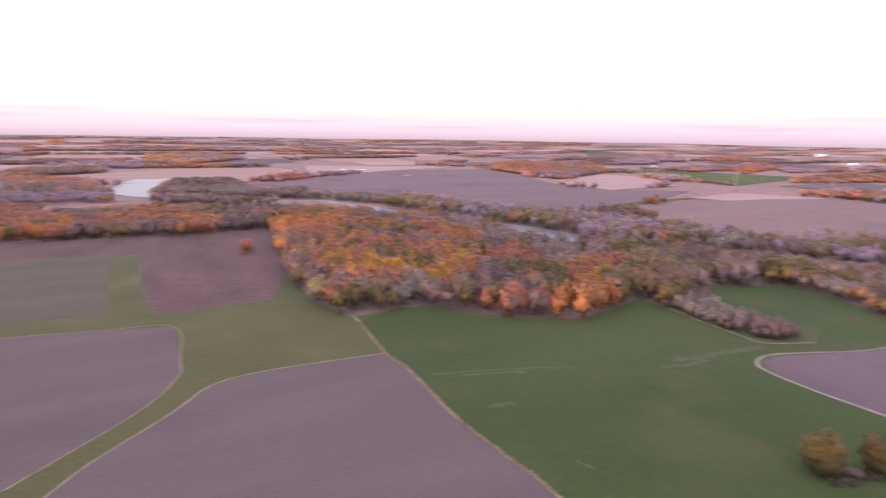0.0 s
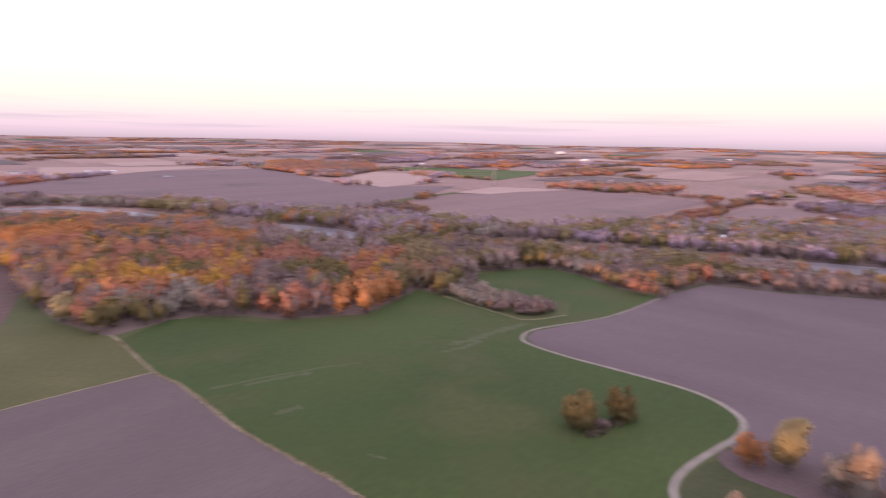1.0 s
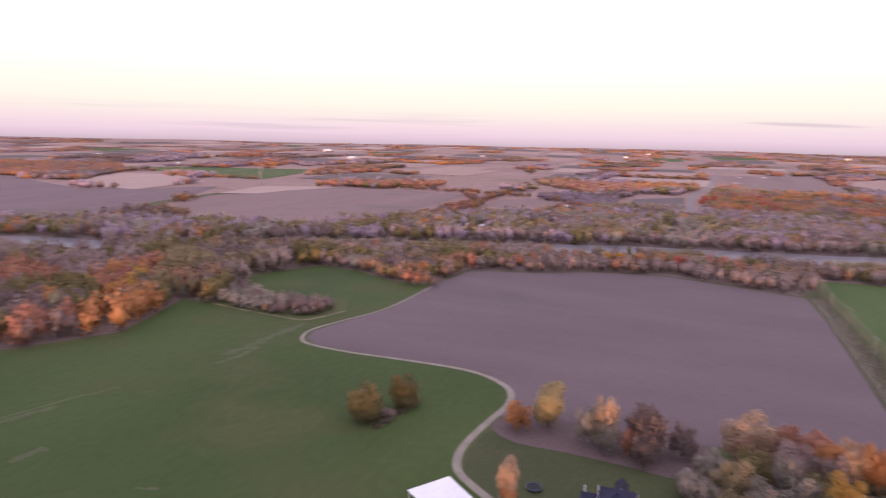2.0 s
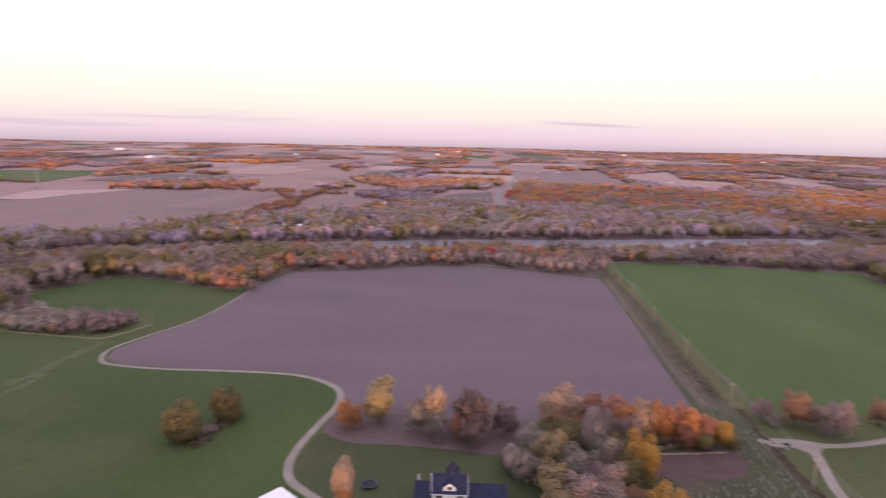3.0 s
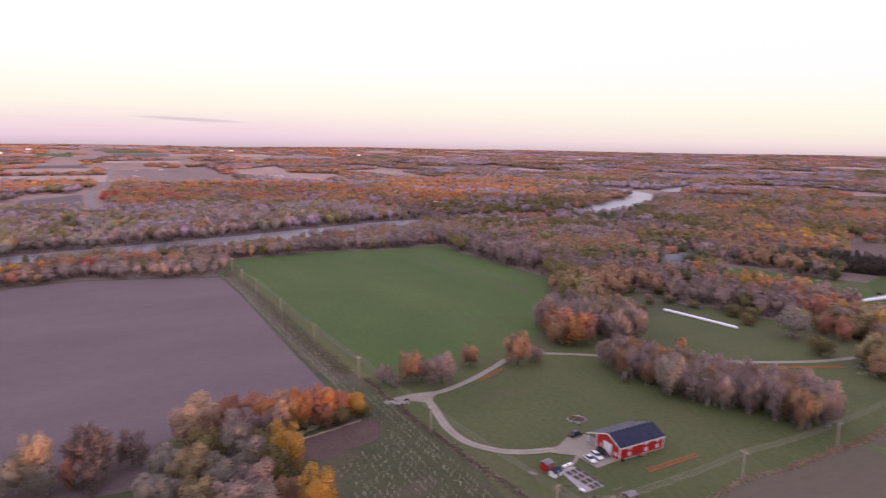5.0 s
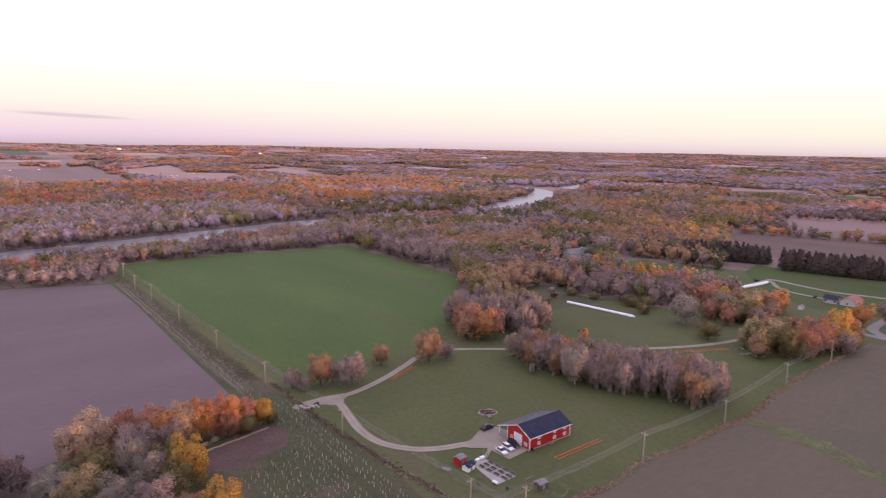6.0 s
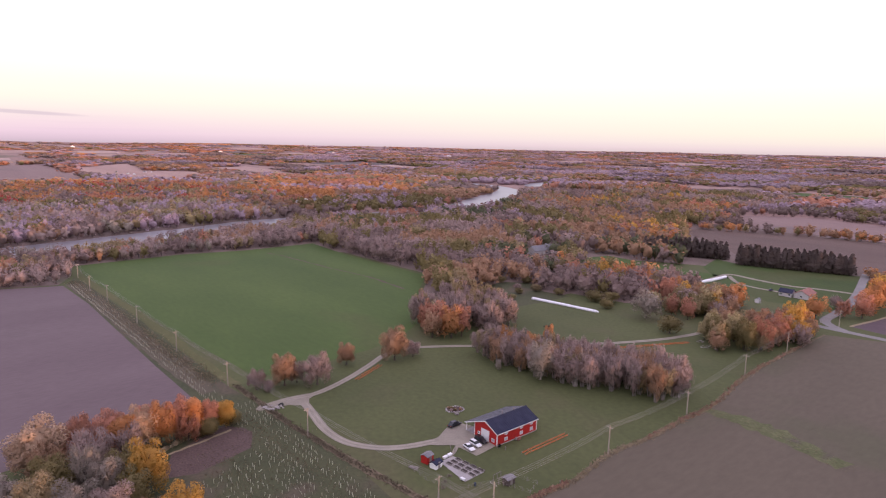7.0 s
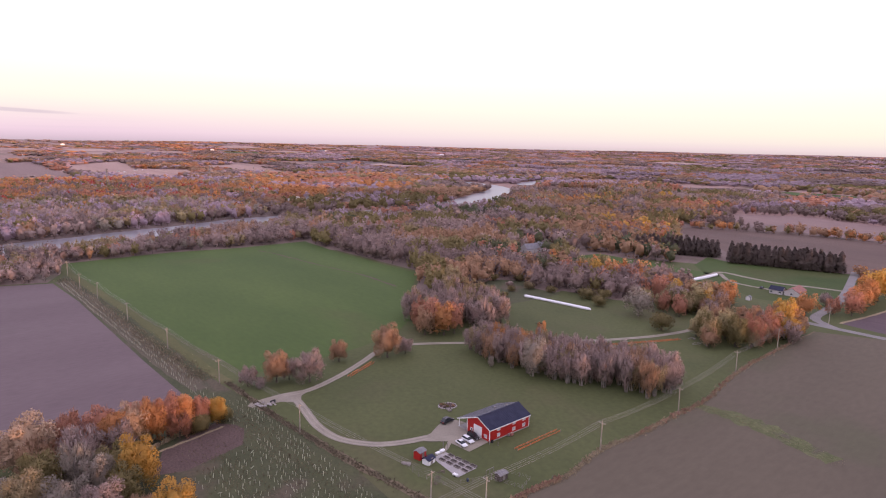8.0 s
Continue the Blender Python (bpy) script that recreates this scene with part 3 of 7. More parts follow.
mat("wheel_worn", (0.285, 0.252, 0.208), (0.350, 0.312, 0.258), 0.2, 3.0, bump=0.2, fine_amt=0.15)


def beside(pts, off):
    """The same line moved sideways."""
    res = []
    for i, p in enumerate(pts):
        d = (Vector(pts[min(i + 1, len(pts) - 1)]) - Vector(pts[max(i - 1, 0)])).normalized()
        res.append((p[0] - d.y * off, p[1] + d.x * off))
    return res


LANE_A = [(231, -1), (224, -3), (208, -7), (197, -13), (191, -22), (189.5, -31), (191, -42)]
LANE_B = [(237, 4), (240, -6), (252, -19), (267, -31), (279, -40), (286, -52), (285, -72), (281, -94), (277, -123), (273, -152), (273, -181), (276, -200), (281, -222)]
for lane in (LANE_A, LANE_B):
    for off in (-0.85, 0.85):
        ribbon("wheel_track", beside(lane, off), 0.6, "wheel_worn", "pale wheel track worn into the gravel lane", 0.145, ragged=0.25)
sheet("gravel_yard", [(228, 15), (232.5, 15.5), (239, 3), (240.5, -6), (235, -3), (229, -2), (231, 5)], "gravel", "gravel turning place by the gate", 0.11, 2)
sheet("gravel_yard", [(190, -37), (193.5, -43.5), (199.5, -48), (203, -53), (199, -57.5), (188, -60), (183.2, -60.4), (178.5, -52.3), (186.8, -47.5), (188, -42)], "gravel", "grey gravel yard in front of the barn", 0.14)
ribbon("road", [(120, -371), (200, -325), (243, -303), (259, -295), (275, -287), (283, -285)], 5.6, "asphalt_pale", "pale country road", 0.12)
ribbon("road", [(262, -292), (283, -298), (297, -321), (315, -351), (340, -386), (390, -450)], 5.6, "asphalt_pale", "pale country road past the far farm", 0.13)
ribbon("lane", [(337, -378), (351, -367), (366, -352), (389, -343), (409, -337), (402, -320), (395, -305)], 4.5, "gravel", "gravel farm lane", 0.14)
ribbon("lane", [(405, -332), (378, -320), (355, -327), (343, -335)], 3.5, "gravel", "gravel drive to the far house", 0.15)
ribbon("road", [(880, 430), (905, 455), (1010, 510), (1232, 617), (1420, 680), (1638, 775), (2100, 976), (2500, 1100)], 8, "asphalt_pale", "straight pale road rising over the far hill", 0.25)
ribbon("road", [(-700, 700), (-572, 795), (-516, 848), (-480, 897), (-430, 960)], 7, "gravel", "pale gravel road by the pond", 0.15)
ribbon("grass_verge", [(60, 110), (34, 164), (19, 190), (4, 217), (-15, 261), (-27, 281), (-46, 330), (-52, 342)], 1.5, "dry_grass", "pale dry grass along the field edge", 0.12, ragged=0.4)
ribbon("grass_verge", [(-114, 110), (-112, 160), (-109, 181), (-100, 213), (-95, 239), (-81, 254), (-59, 266), (-27, 281)], 0.8, "dry_grass", "thin line of dry grass at the field edge", 0.12, ragged=0.4)
ribbon("grass_verge", [(-219, 294), (-177, 309), (-143, 317), (-119, 267), (-112, 248), (-112, 217), (-121, 180), (-126, 162)], 0.6, "dry_grass", "thin line of dry grass at the field edge", 0.12, ragged=0.4)
ribbon("grass_verge", [(133, 392), (141, 360), (158, 316), (166, 304), (192, 306)], 1.0, "dry_grass", "dry grass under the shrubs", 0.12, ragged=0.4)
ribbon("grass_verge", [(151, -58), (158, -76), (170, -94), (177, -113), (188, -136), (196, -154), (216, -184), (230, -209), (248, -246), (262, -276)], 1.3, "weed_bed",
       "dead brown weeds along the field edge", 0.14, ragged=0.7)
ribbon("grass_verge", [(272, -304), (285, -350), (300, -385)], 2.0, "dry_grass", "dry grass at the field corner", 0.12, ragged=0.3)

ribbon("grass_verge", [(214.5, 24), (207, 33.5), (200.5, 42.5)], 1.2, "dry_grass", "pale dry grass along the dirt plot", 0.13, ragged=0.4)

ribbon("grass_strip", [(229, 850), (252, 906), (293, 971), (370, 1032), (430, 1077)], [30, 26, 22, 18, 14], "olive_grass", "tan grassed waterway between the far fields", 0.2, ragged=0.2)
# far patchwork of fields on the section grid
patch_rng = random.Random(12)
cg, sg = math.cos(GRID), math.sin(GRID)
for i in range(-8, 16):
    for j in range(-10, 16):
        u0, v0 = i * 330 + patch_rng.uniform(-60, 60), j * 300 + patch_rng.uniform(-60, 60)
        wu, wv = patch_rng.uniform(170, 310), patch_rng.uniform(130, 270)
        quad = [(u * cg - v * sg, u * sg + v * cg) for u, v in ((u0, v0), (u0 + wu, v0 + patch_rng.uniform(-20, 20)), (u0 + wu, v0 + wv), (u0, v0 + wv + patch_rng.uniform(-20, 20)))]
        cx, cy = sum(p[0] for p in quad) / 4, sum(p[1] for p in quad) / 4
        r, ang = math.hypot(cx, cy), math.degrees(math.atan2(cy, cx))
        chance = 0.85 if ang > 40 else 0.85 - 0.65 * min(1, (40 - ang) / 40) if ang > 0 else 0.2
        if not (1450 < r < 4600 and -62 < ang < 135) or patch_rng.random() > chance:
            continue
        pts9 = [(quad[k][0] * w + cx * (1 - w), quad[k][1] * w + cy * (1 - w)) for k in range(4) for w in (1.0, 0.5)] + [(cx, cy)]
        if any(inside(*q, p) for p in CLEAR[:40] for q in pts9):
            continue
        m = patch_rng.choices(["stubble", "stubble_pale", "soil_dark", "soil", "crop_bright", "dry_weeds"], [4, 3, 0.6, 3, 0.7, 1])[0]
        sheet("far_field", quad, m, {"stubble": "tan stubble field far off", "stubble_pale": "tan field far off, paled by haze put into its colour", "soil_dark": "dark ploughed field far off", "soil": "mauve ploughed field far off",
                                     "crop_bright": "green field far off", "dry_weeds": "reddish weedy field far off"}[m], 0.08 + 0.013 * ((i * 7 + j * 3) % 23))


mat("crop_pale", (0.072, 0.090, 0.036), (0.098, 0.108, 0.052), 0.1, 1.0, fine_amt=0.25)
for k, (pts, w) in enumerate((([(9, 254), (22, 258), (37, 260)], 2.4), ([(100, 268), (112, 271), (125, 278)], 3.0), ([(18, 223), (28, 227)], 3.2), ([(43, 184), (48, 179)], 1.2),
                              ([(107, 277), (122, 281), (141, 290), (162, 298)], 4.5), ([(-5, 255), (30, 263), (60, 266)], 1.6))):
    ribbon("bare_streak", pts, w, "crop_pale", "thin pale streak in the green crop", 0.10, 8, 0.8, seed=k)

# ---- trees ----


def quads(rng, centres, normals, size, aspect=1.0, loose=0.45):
    """Small four-sided leaf sprays at the centres, roughly facing along the normals, bent a little: places and shading normals."""
    n = len(centres)
    nr = normals + rng.normal(0, loose, (n, 3))
    nr *= np.sign((nr * normals).sum(1))[:, None]
    nr /= np.linalg.norm(nr, axis=1)[:, None] + 1e-9
    a = np.cross(nr, rng.normal(0, 1, (n, 3)))
    a /= np.linalg.norm(a, axis=1)[:, None] + 1e-9
    b = np.cross(nr, a)
    s = size * rng.uniform(0.6, 1.4, (n, 1))
    v = np.stack([centres - a * s, centres - b * s * aspect * 0.8 + nr * s * 0.25, centres + a * s * 0.9, centres + b * s * aspect + nr * s * 0.2], 1)
    return np.concatenate([v.reshape(-1, 3), np.repeat(soft_normals(rng, centres, normals), 4, 0)], 1)


def soft_normals(rng, centres, lobe):
    """Leaves shade with the mass that they belong to: partly its clump, partly the whole crown."""
    whole = centres - np.array([0, 0, 0.40])
    whole /= np.linalg.norm(whole, axis=1)[:, None] + 1e-9
    n = 0.42 * lobe + 0.58 * whole + rng.normal(0, 0.07, centres.shape)
    return n / (np.linalg.norm(n, axis=1)[:, None] + 1e-9)


def lobes_for(rng, kind):
    """Rounded masses that make up a crown of unit height: centre and radii."""
    if kind == "round":
        base = [((0, 0, 0.52), (0.31, 0.31, 0.36))]
        for a, z in zip(np.arange(13) * 2.4 + rng.uniform(0, 1.0, 13), np.linspace(0.24, 0.90, 13)):
            q, s = 0.36 * math.sqrt(max(0.03, 1 - ((z - 0.50) / 0.46) ** 2)) * rng.uniform(0.7, 1.1), rng.uniform(0.10, 0.17)
            base.append(((q * math.cos(a), q * math.sin(a), z + rng.uniform(-0.04, 0.04)), (s, s, s * 1.25)))
    elif kind == "tall":
        base = [((0, 0, 0.53), (0.25, 0.25, 0.46))]
        base += [((0.15 * math.cos(a), 0.15 * math.sin(a), z), (0.15, 0.15, 0.17)) for a, z in zip(rng.uniform(0, 6.28, 7), np.linspace(0.3, 0.85, 7))]
    elif kind == "wide":
        base = [((0, 0, 0.54), (0.38, 0.38, 0.32))]
        for a, z in zip(np.arange(14) * 2.4 + rng.uniform(0, 1.0, 14), np.linspace(0.28, 0.88, 14)):
            q, s = 0.46 * math.sqrt(max(0.05, 1 - ((z - 0.50) / 0.44) ** 2)) * rng.uniform(0.7, 1.08), rng.uniform(0.12, 0.19)
            base.append(((q * math.cos(a), q * math.sin(a), z + rng.uniform(-0.04, 0.04)), (s, s, s * 1.1)))
    elif kind == "stemmed":
        base = [((0, 0, 0.60), (0.22, 0.22, 0.36))]
        for a, z in zip(np.arange(11) * 2.4 + rng.uniform(0, 1.0, 11), np.linspace(0.27, 0.90, 11)):
            q, s = (0.10 + 0.20 * z) * rng.uniform(0.7, 1.1), rng.uniform(0.08, 0.13)
            base.append(((q * math.cos(a), q * math.sin(a), z), (s, s, s * 1.7)))
    else:
        base = [((0, 0, 0.42), (0.42, 0.42, 0.40))]
        base += [((0.28 * math.cos(a), 0.28 * math.sin(a), rng.uniform(0.25, 0.6)), (0.26, 0.26, 0.28)) for a in rng.uniform(0, 6.28, 6)]
    return base


def crown_arrays(seed, kind, n, size, loose=0.45, inner=0.42):
    """Leafy crown of unit height: vertices and number of sprays."""
    rng = np.random.default_rng(seed)
    lo = lobes_for(rng, kind)
    w = np.array([r[0] * r[1] for _, r in lo])
    pick = rng.choice(len(lo), n, p=w / w.sum())
    c, r = np.array([l[0] for l in lo])[pick], np.array([l[1] for l in lo])[pick]
    d = rng.normal(0, 1, (n, 3))
    d[:, 2] += 0.25
    d /= np.linalg.norm(d, axis=1)[:, None]
    rad = rng.uniform(inner, 1.12, (n, 1)) ** 0.6
    return quads(rng, c + d * r * rad, d, size, 1.0, loose)


def twig_arrays(seed, kind, n, size):
    """Bare crown of unit height: thin upswept twigs, as slim four-sided slivers, among a few dry leaves."""
    rng = np.random.default_rng(seed)
    lo = lobes_for(rng, kind)
    w = np.array([r[0] * r[1] for _, r in lo])
    pick = rng.choice(len(lo), n, p=w / w.sum())
    c, r = np.array([l[0] for l in lo])[pick], np.array([l[1] for l in lo])[pick]
    d = rng.normal(0, 1, (n, 3))
    d /= np.linalg.norm(d, axis=1)[:, None]
    p = c + d * r * rng.uniform(0.3, 0.95, (n, 1))
    way = (p - np.array([0, 0, 0.22])) + np.array([0, 0, 0.85 if kind == "stemmed" else 0.12]) + rng.normal(0, 0.10, (n, 3))
    way /= np.linalg.norm(way, axis=1)[:, None]
    side = np.cross(way, rng.normal(0, 1, (n, 3)))
    side /= np.linalg.norm(side, axis=1)[:, None]
    side *= np.sign((np.cross(side, way) * d).sum(1))[:, None]
    ln = size * rng.uniform(1.2, 2.6, (n, 1))
    wd = size * rng.uniform(0.16, 0.34, (n, 1))
    v = np.stack([p - way * ln, p + side * wd, p + way * ln * 0.8, p - side * wd], 1)
    return np.concatenate([v.reshape(-1, 3), np.repeat(soft_normals(rng, p, d), 4, 0)], 1)


def core_arrays(seed, kind, cuts, swell=1.0):
    """The dense uneven heart of a crown, which the loose sprays cover and break up."""
    rng = np.random.default_rng(seed)
    (cx, cy, cz), (rx, ry, rz) = lobes_for(rng, kind)[0]
    bumps, vs = {}, []
    for axis in range(3):
        for sign in (-1, 1):
            for i in range(cuts):
                for j in range(cuts):
                    quad = []
                    for di, dj in ((0, 0), (1, 0), (1, 1), (0, 1)) if sign > 0 else ((0, 0), (0, 1), (1, 1), (1, 0)):
                        p = [0.0, 0.0, 0.0]
                        p[axis], p[(axis + 1) % 3], p[(axis + 2) % 3] = sign, -1 + 2 * (i + di) / cuts, -1 + 2 * (j + dj) / cuts
                        key = tuple(p)
                        if key not in bumps:
                            bumps[key] = rng.uniform(0.66, 1.2) * swell
                        d = np.array(p) / math.sqrt(sum(c * c for c in p))
                        quad.append(np.concatenate([np.array((cx, cy, cz)) + d * (rx, ry, rz) * bumps[key], d]))
                    vs += quad
    return np.array(vs)


def conifer_arrays(seed, n, size):
    rng = np.random.default_rng(seed)
    z = rng.uniform(0.06, 1.0, n) ** 0.85
    tier = np.floor(z * 11) / 11
    a = rng.uniform(0, 6.2832, n)
    rad = (1.03 - z) ** 0.75 * 0.25 * rng.uniform(0.5, 1.1, n) * (1.0 - 0.35 * (z - tier) * 11)
    c = np.stack([rad * np.cos(a), rad * np.sin(a), z], 1)
    nr = np.stack([np.cos(a), np.sin(a), np.full(n, 0.7)], 1) / 1.22
    return quads(rng, c, nr, size, 0.7)


def mesh_from(name, verts, materials, index=None):
    """A mesh of loose four-sided sprays."""
    n = len(verts) // 4
    me = bpy.data.meshes.new(name)
    me.vertices.add(4 * n)
    me.vertices.foreach_set("co", np.ascontiguousarray(verts[:, :3], dtype=np.float32).ravel())
    me.loops.add(4 * n)
    me.loops.foreach_set("vertex_index", np.arange(4 * n, dtype=np.int32))
    me.polygons.add(n)
    me.polygons.foreach_set("loop_start", np.arange(0, 4 * n, 4, dtype=np.int32))
    for m in materials:
        me.materials.append(MATS[m])
    if index is not None:
        me.polygons.foreach_set("material_index", index.astype(np.int32))
    me.update(calc_edges=True)
    if verts.shape[1] == 6:
        me.normals_split_custom_set_from_vertices(verts[:, 3:])
    return me


def tube(bm, pts, radii, sides=6):
    """A tapered round bar along the points."""
    rings = []
    for i, p in enumerate(pts):
        d = (Vector(pts[min(i + 1, len(pts) - 1)]) - Vector(pts[max(i - 1, 0)])).normalized()
        a = d.orthogonal().normalized()
        b = d.cross(a)
        rings.append([bm.verts.new(Vector(p) + (a * math.cos(6.283185 * k / sides) + b * math.sin(6.283185 * k / sides)) * radii[i]) for k in range(sides)])
    for r, s in zip(rings, rings[1:]):
        for k in range(sides):
            bm.faces.new((r[k], r[(k + 1) % sides], s[(k + 1) % sides], s[k]))
    bm.faces.new(rings[-1])
    bm.faces.new(rings[0][::-1])


def trunk_mesh(seed, kind, bark):
    """Trunk and limbs of unit height."""
    rng = random.Random(seed)
    bm = bmesh.new()
    top = {"round": 0.62, "tall": 0.8, "wide": 0.6, "bush": 0.4, "conifer": 0.95, "stemmed": 0.75}[kind]
    wob = [(rng.uniform(-0.02, 0.02), rng.uniform(-0.02, 0.02)) for _ in range(6)]
    pts = [(wob[i][0] * i / 3, wob[i][1] * i / 3, top * i / 5) for i in range(6)]
    r0 = {"tall": 0.02, "stemmed": 0.013}.get(kind, 0.026)
    tube(bm, pts, [r0 * (1.35 if i == 0 else 1.0 - 0.15 * i) for i in range(6)])
    if kind == "stemmed":
        for k in range(6):
            a = k * 1.05 + rng.uniform(-0.3, 0.3)
            q = [(0.05 * math.cos(a) * (1 + 4 * t * t), 0.05 * math.sin(a) * (1 + 4 * t * t), 0.72 * t) for t in (0, 0.35, 0.7, 1.0)]
            tube(bm, q, [0.010, 0.008, 0.006, 0.002], 5)
    elif kind != "conifer":
        for _ in range({"bush": 5}.get(kind, 8)):
            z = rng.uniform(0.25, 0.9) * top
            a = rng.uniform(0, 6.28)
            ln = rng.uniform(0.22, 0.36) * (0.7 if kind == "tall" else 1.0)
            d = Vector((math.cos(a), math.sin(a), rng.uniform(0.5, 1.1))).normalized()
            q = [Vector((0, 0, z)) + d * ln * s + Vector((0, 0, 0.06 * s * s)) for s in (0, 0.35, 0.7, 1.0)]
            tube(bm, [tuple(p) for p in q], [0.012, 0.009, 0.006, 0.0025], 5)
            for _ in range(2):
                e = q[2] + Vector((rng.uniform(-0.12, 0.12), rng.uniform(-0.12, 0.12), rng.uniform(0.06, 0.16)))
                tube(bm, [tuple(q[1] * 0.4 + q[2] * 0.6), tuple(e)], [0.006, 0.002], 4)
    return mesh_of("trunk", bm, bark)


CACHE = {}


def crown_mesh(kind, leaf, bare, variant, near=False):
    key = (kind, leaf, bare, variant, near)
    if key not in CACHE:
        seed = 11 + variant * 7 + len(kind)
        if kind == "conifer":
            v = conifer_arrays(seed, 420, 0.055)
            CACHE[key] = mesh_from("crown", v, ["leaf_" + leaf])
        elif kind == "stemmed":
            n, m = (1500, 260) if bare else (700, 800)
            v = np.concatenate([twig_arrays(seed, kind, n, 0.036), crown_arrays(seed + 1, kind, m, 0.020, 0.8)])
            CACHE[key] = mesh_from("crown", v, ["leaf_" + leaf])
        elif near and bare:
            v = np.concatenate([twig_arrays(seed, kind, 2300, 0.036), crown_arrays(seed + 1, kind, 1500, 0.0145, 0.9)])
            CACHE[key] = mesh_from("crown", v, ["leaf_" + leaf])
        elif near:
            v = np.concatenate([crown_arrays(seed, kind, 5200, 0.0160, 0.8), twig_arrays(seed + 2, kind, 600, 0.032), core_arrays(seed, kind, 4, 0.85)])
            CACHE[key] = mesh_from("crown", v, ["leaf_" + leaf])
        elif bare:
            v = np.concatenate([twig_arrays(seed, kind, 820, 0.058), crown_arrays(seed + 1, kind, 420, 0.026, 0.8)])
            CACHE[key] = mesh_from("crown", v, ["leaf_" + leaf])
        else:
            v = np.concatenate([crown_arrays(seed, kind, 1350, 0.030, 0.7), twig_arrays(seed + 2, kind, 150, 0.04), core_arrays(seed, kind, 3, 0.62 if kind == "bush" else 0.85)])
            CACHE[key] = mesh_from("crown", v, ["leaf_" + leaf])
    return CACHE[key]


NAMES = {"orange": "orange", "rust": "rust-red", "red": "red", "gold": "golden-yellow", "yellow": "yellow-green", "olive": "olive-green", "green": "green",
         "brown": "russet-brown", "mauve": "mauve-brown", "grey": "grey-brown", "pale": "pale peach", "tan": "yellow-brown", "dusk": "dark mauve", "plum": "plum-grey", "conifer": "dark green"}
TREE_COUNT = [0]


def tree(x, y, height, width, leaf, kind="round", bare=False, where="in the grass", group="", z=None):
    """A single tree: a tapered trunk with limbs and a crown of many sprays."""
    TREE_COUNT[0] += 1
    i = TREE_COUNT[0]
    spread = {"round": 0.86, "tall": 0.58, "wide": 1.1, "bush": 1.05, "conifer": 0.5, "stemmed": 0.62}[kind]
    shrub = kind == "bush"
    ob = new("shrub" if shrub else "conifer" if kind == "conifer" else "tree")
    rng = random.Random(i * 13)
    s = width / (spread * height)
    ob.matrix_world = Matrix.Translation((x, y, (land(x, y) if z is None else z) - 0.05)) @ Matrix.Rotation(rng.uniform(0, 6.28), 4, "Z") @ \
        Matrix.Diagonal((height * s, height * s, height, 1))
    key = ("trunk", kind, i % 3, leaf in ("grey", "pale"))
    if key not in CACHE:
        CACHE[key] = trunk_mesh(i % 3 + 5, kind, "bark_pale" if leaf in ("grey", "pale") or kind == "stemmed" else "bark")
    t = new("trunk", CACHE[key])
    t.parent = ob
    c = new("crown", crown_mesh(kind, leaf, bare, i % 3, math.hypot(x, y) < 335 and height > 5 and group == ""))
    c.parent = ob
    look_of = "bare " + NAMES[leaf] + " twigs" if bare else NAMES[leaf] + (" needles" if kind == "conifer" else " autumn leaves")
    what = "low shrub" if shrub else "slender tree" if kind == "tall" else "spreading tree" if kind == "wide" else "conifer" if kind == "conifer" else "tree"
    tagged(ob, f"{what} with {look_of} {where}", "shrub" if shrub else "tree", group)
    return ob


def thing(name, x, y, turn, label, category, group="", z=None):
    ob = new(name)
    ob.matrix_world = Matrix.Translation((x, y, land(x, y) if z is None else z)) @ Matrix.Rotation(turn, 4, "Z")
    return tagged(ob, label, category, group)


def scatter(poly, spacing, seed, jitter=0.45):
    """Points spread over a polygon, on a loose grid."""
    rng = random.Random(seed)
    xs, ys = [p[0] for p in poly], [p[1] for p in poly]
    x, res = min(xs), []
    while x <= max(xs):
        y = min(ys)
        while y <= max(ys):
            q = (x + rng.uniform(-jitter, jitter) * spacing, y + rng.uniform(-jitter, jitter) * spacing)
            if inside(*q, poly):
                res.append(q)
            y += spacing
        x += spacing
    return res


IN_FIELD, IN_ROW, IN_YARD = "in the green field", "in a garden row", "by the dirt plot"
tree(120, 179, 13.5, 13.2, "olive", "round", False, IN_FIELD)
tree(138, 180, 12.0, 12.0, "olive", "round", False, IN_FIELD)
tree(128, 177, 3.0, 7, "mauve", "bush", True, "between trees")
tree(119.5, 178, 8.0, 12.0, "olive", "bush", False, "under a field tree")
tree(138.5, 179, 7.0, 11.0, "olive", "bush", False, "under a field tree")
tree(157, 139, 10.5, 9.5, "orange", "round", False, IN_ROW)
tree(167, 133, 17.0, 11.5, "yellow", "tall", False, IN_ROW)
tree(171, 112, 17.0, 9.5, "pale", "round", False, IN_ROW)
tree(169, 117, 13.0, 9.5, "grey", "round", False, IN_ROW)
tree(167, 109, 11.0, 8.0, "grey", "round", False, IN_ROW)
tree(177, 99, 16.0, 12.5, "dusk", "round", True, IN_ROW)
tree(170, 97, 11.0, 9.0, "dusk", "round", True, IN_ROW)
tree(181, 104, 15.0, 11.5, "dusk", "round", True, IN_ROW)
tree(172, 103, 8.5, 7.5, "rust", "round", True, IN_ROW)
tree(185, 92, 10.5, 10.0, "dusk", "round", True, IN_ROW)
tree(162, 78, 9.0, 6.5, "grey", "tall", False, IN_ROW)
tree(176, 79, 10.0, 9.5, "grey", "round", False, IN_ROW)
tree(118, 108, 15.5, 6.5, "pale", "tall", False, "by the house")
tree(117, 106.5, 9.0, 5.0, "orange", "tall", False, "by the house")
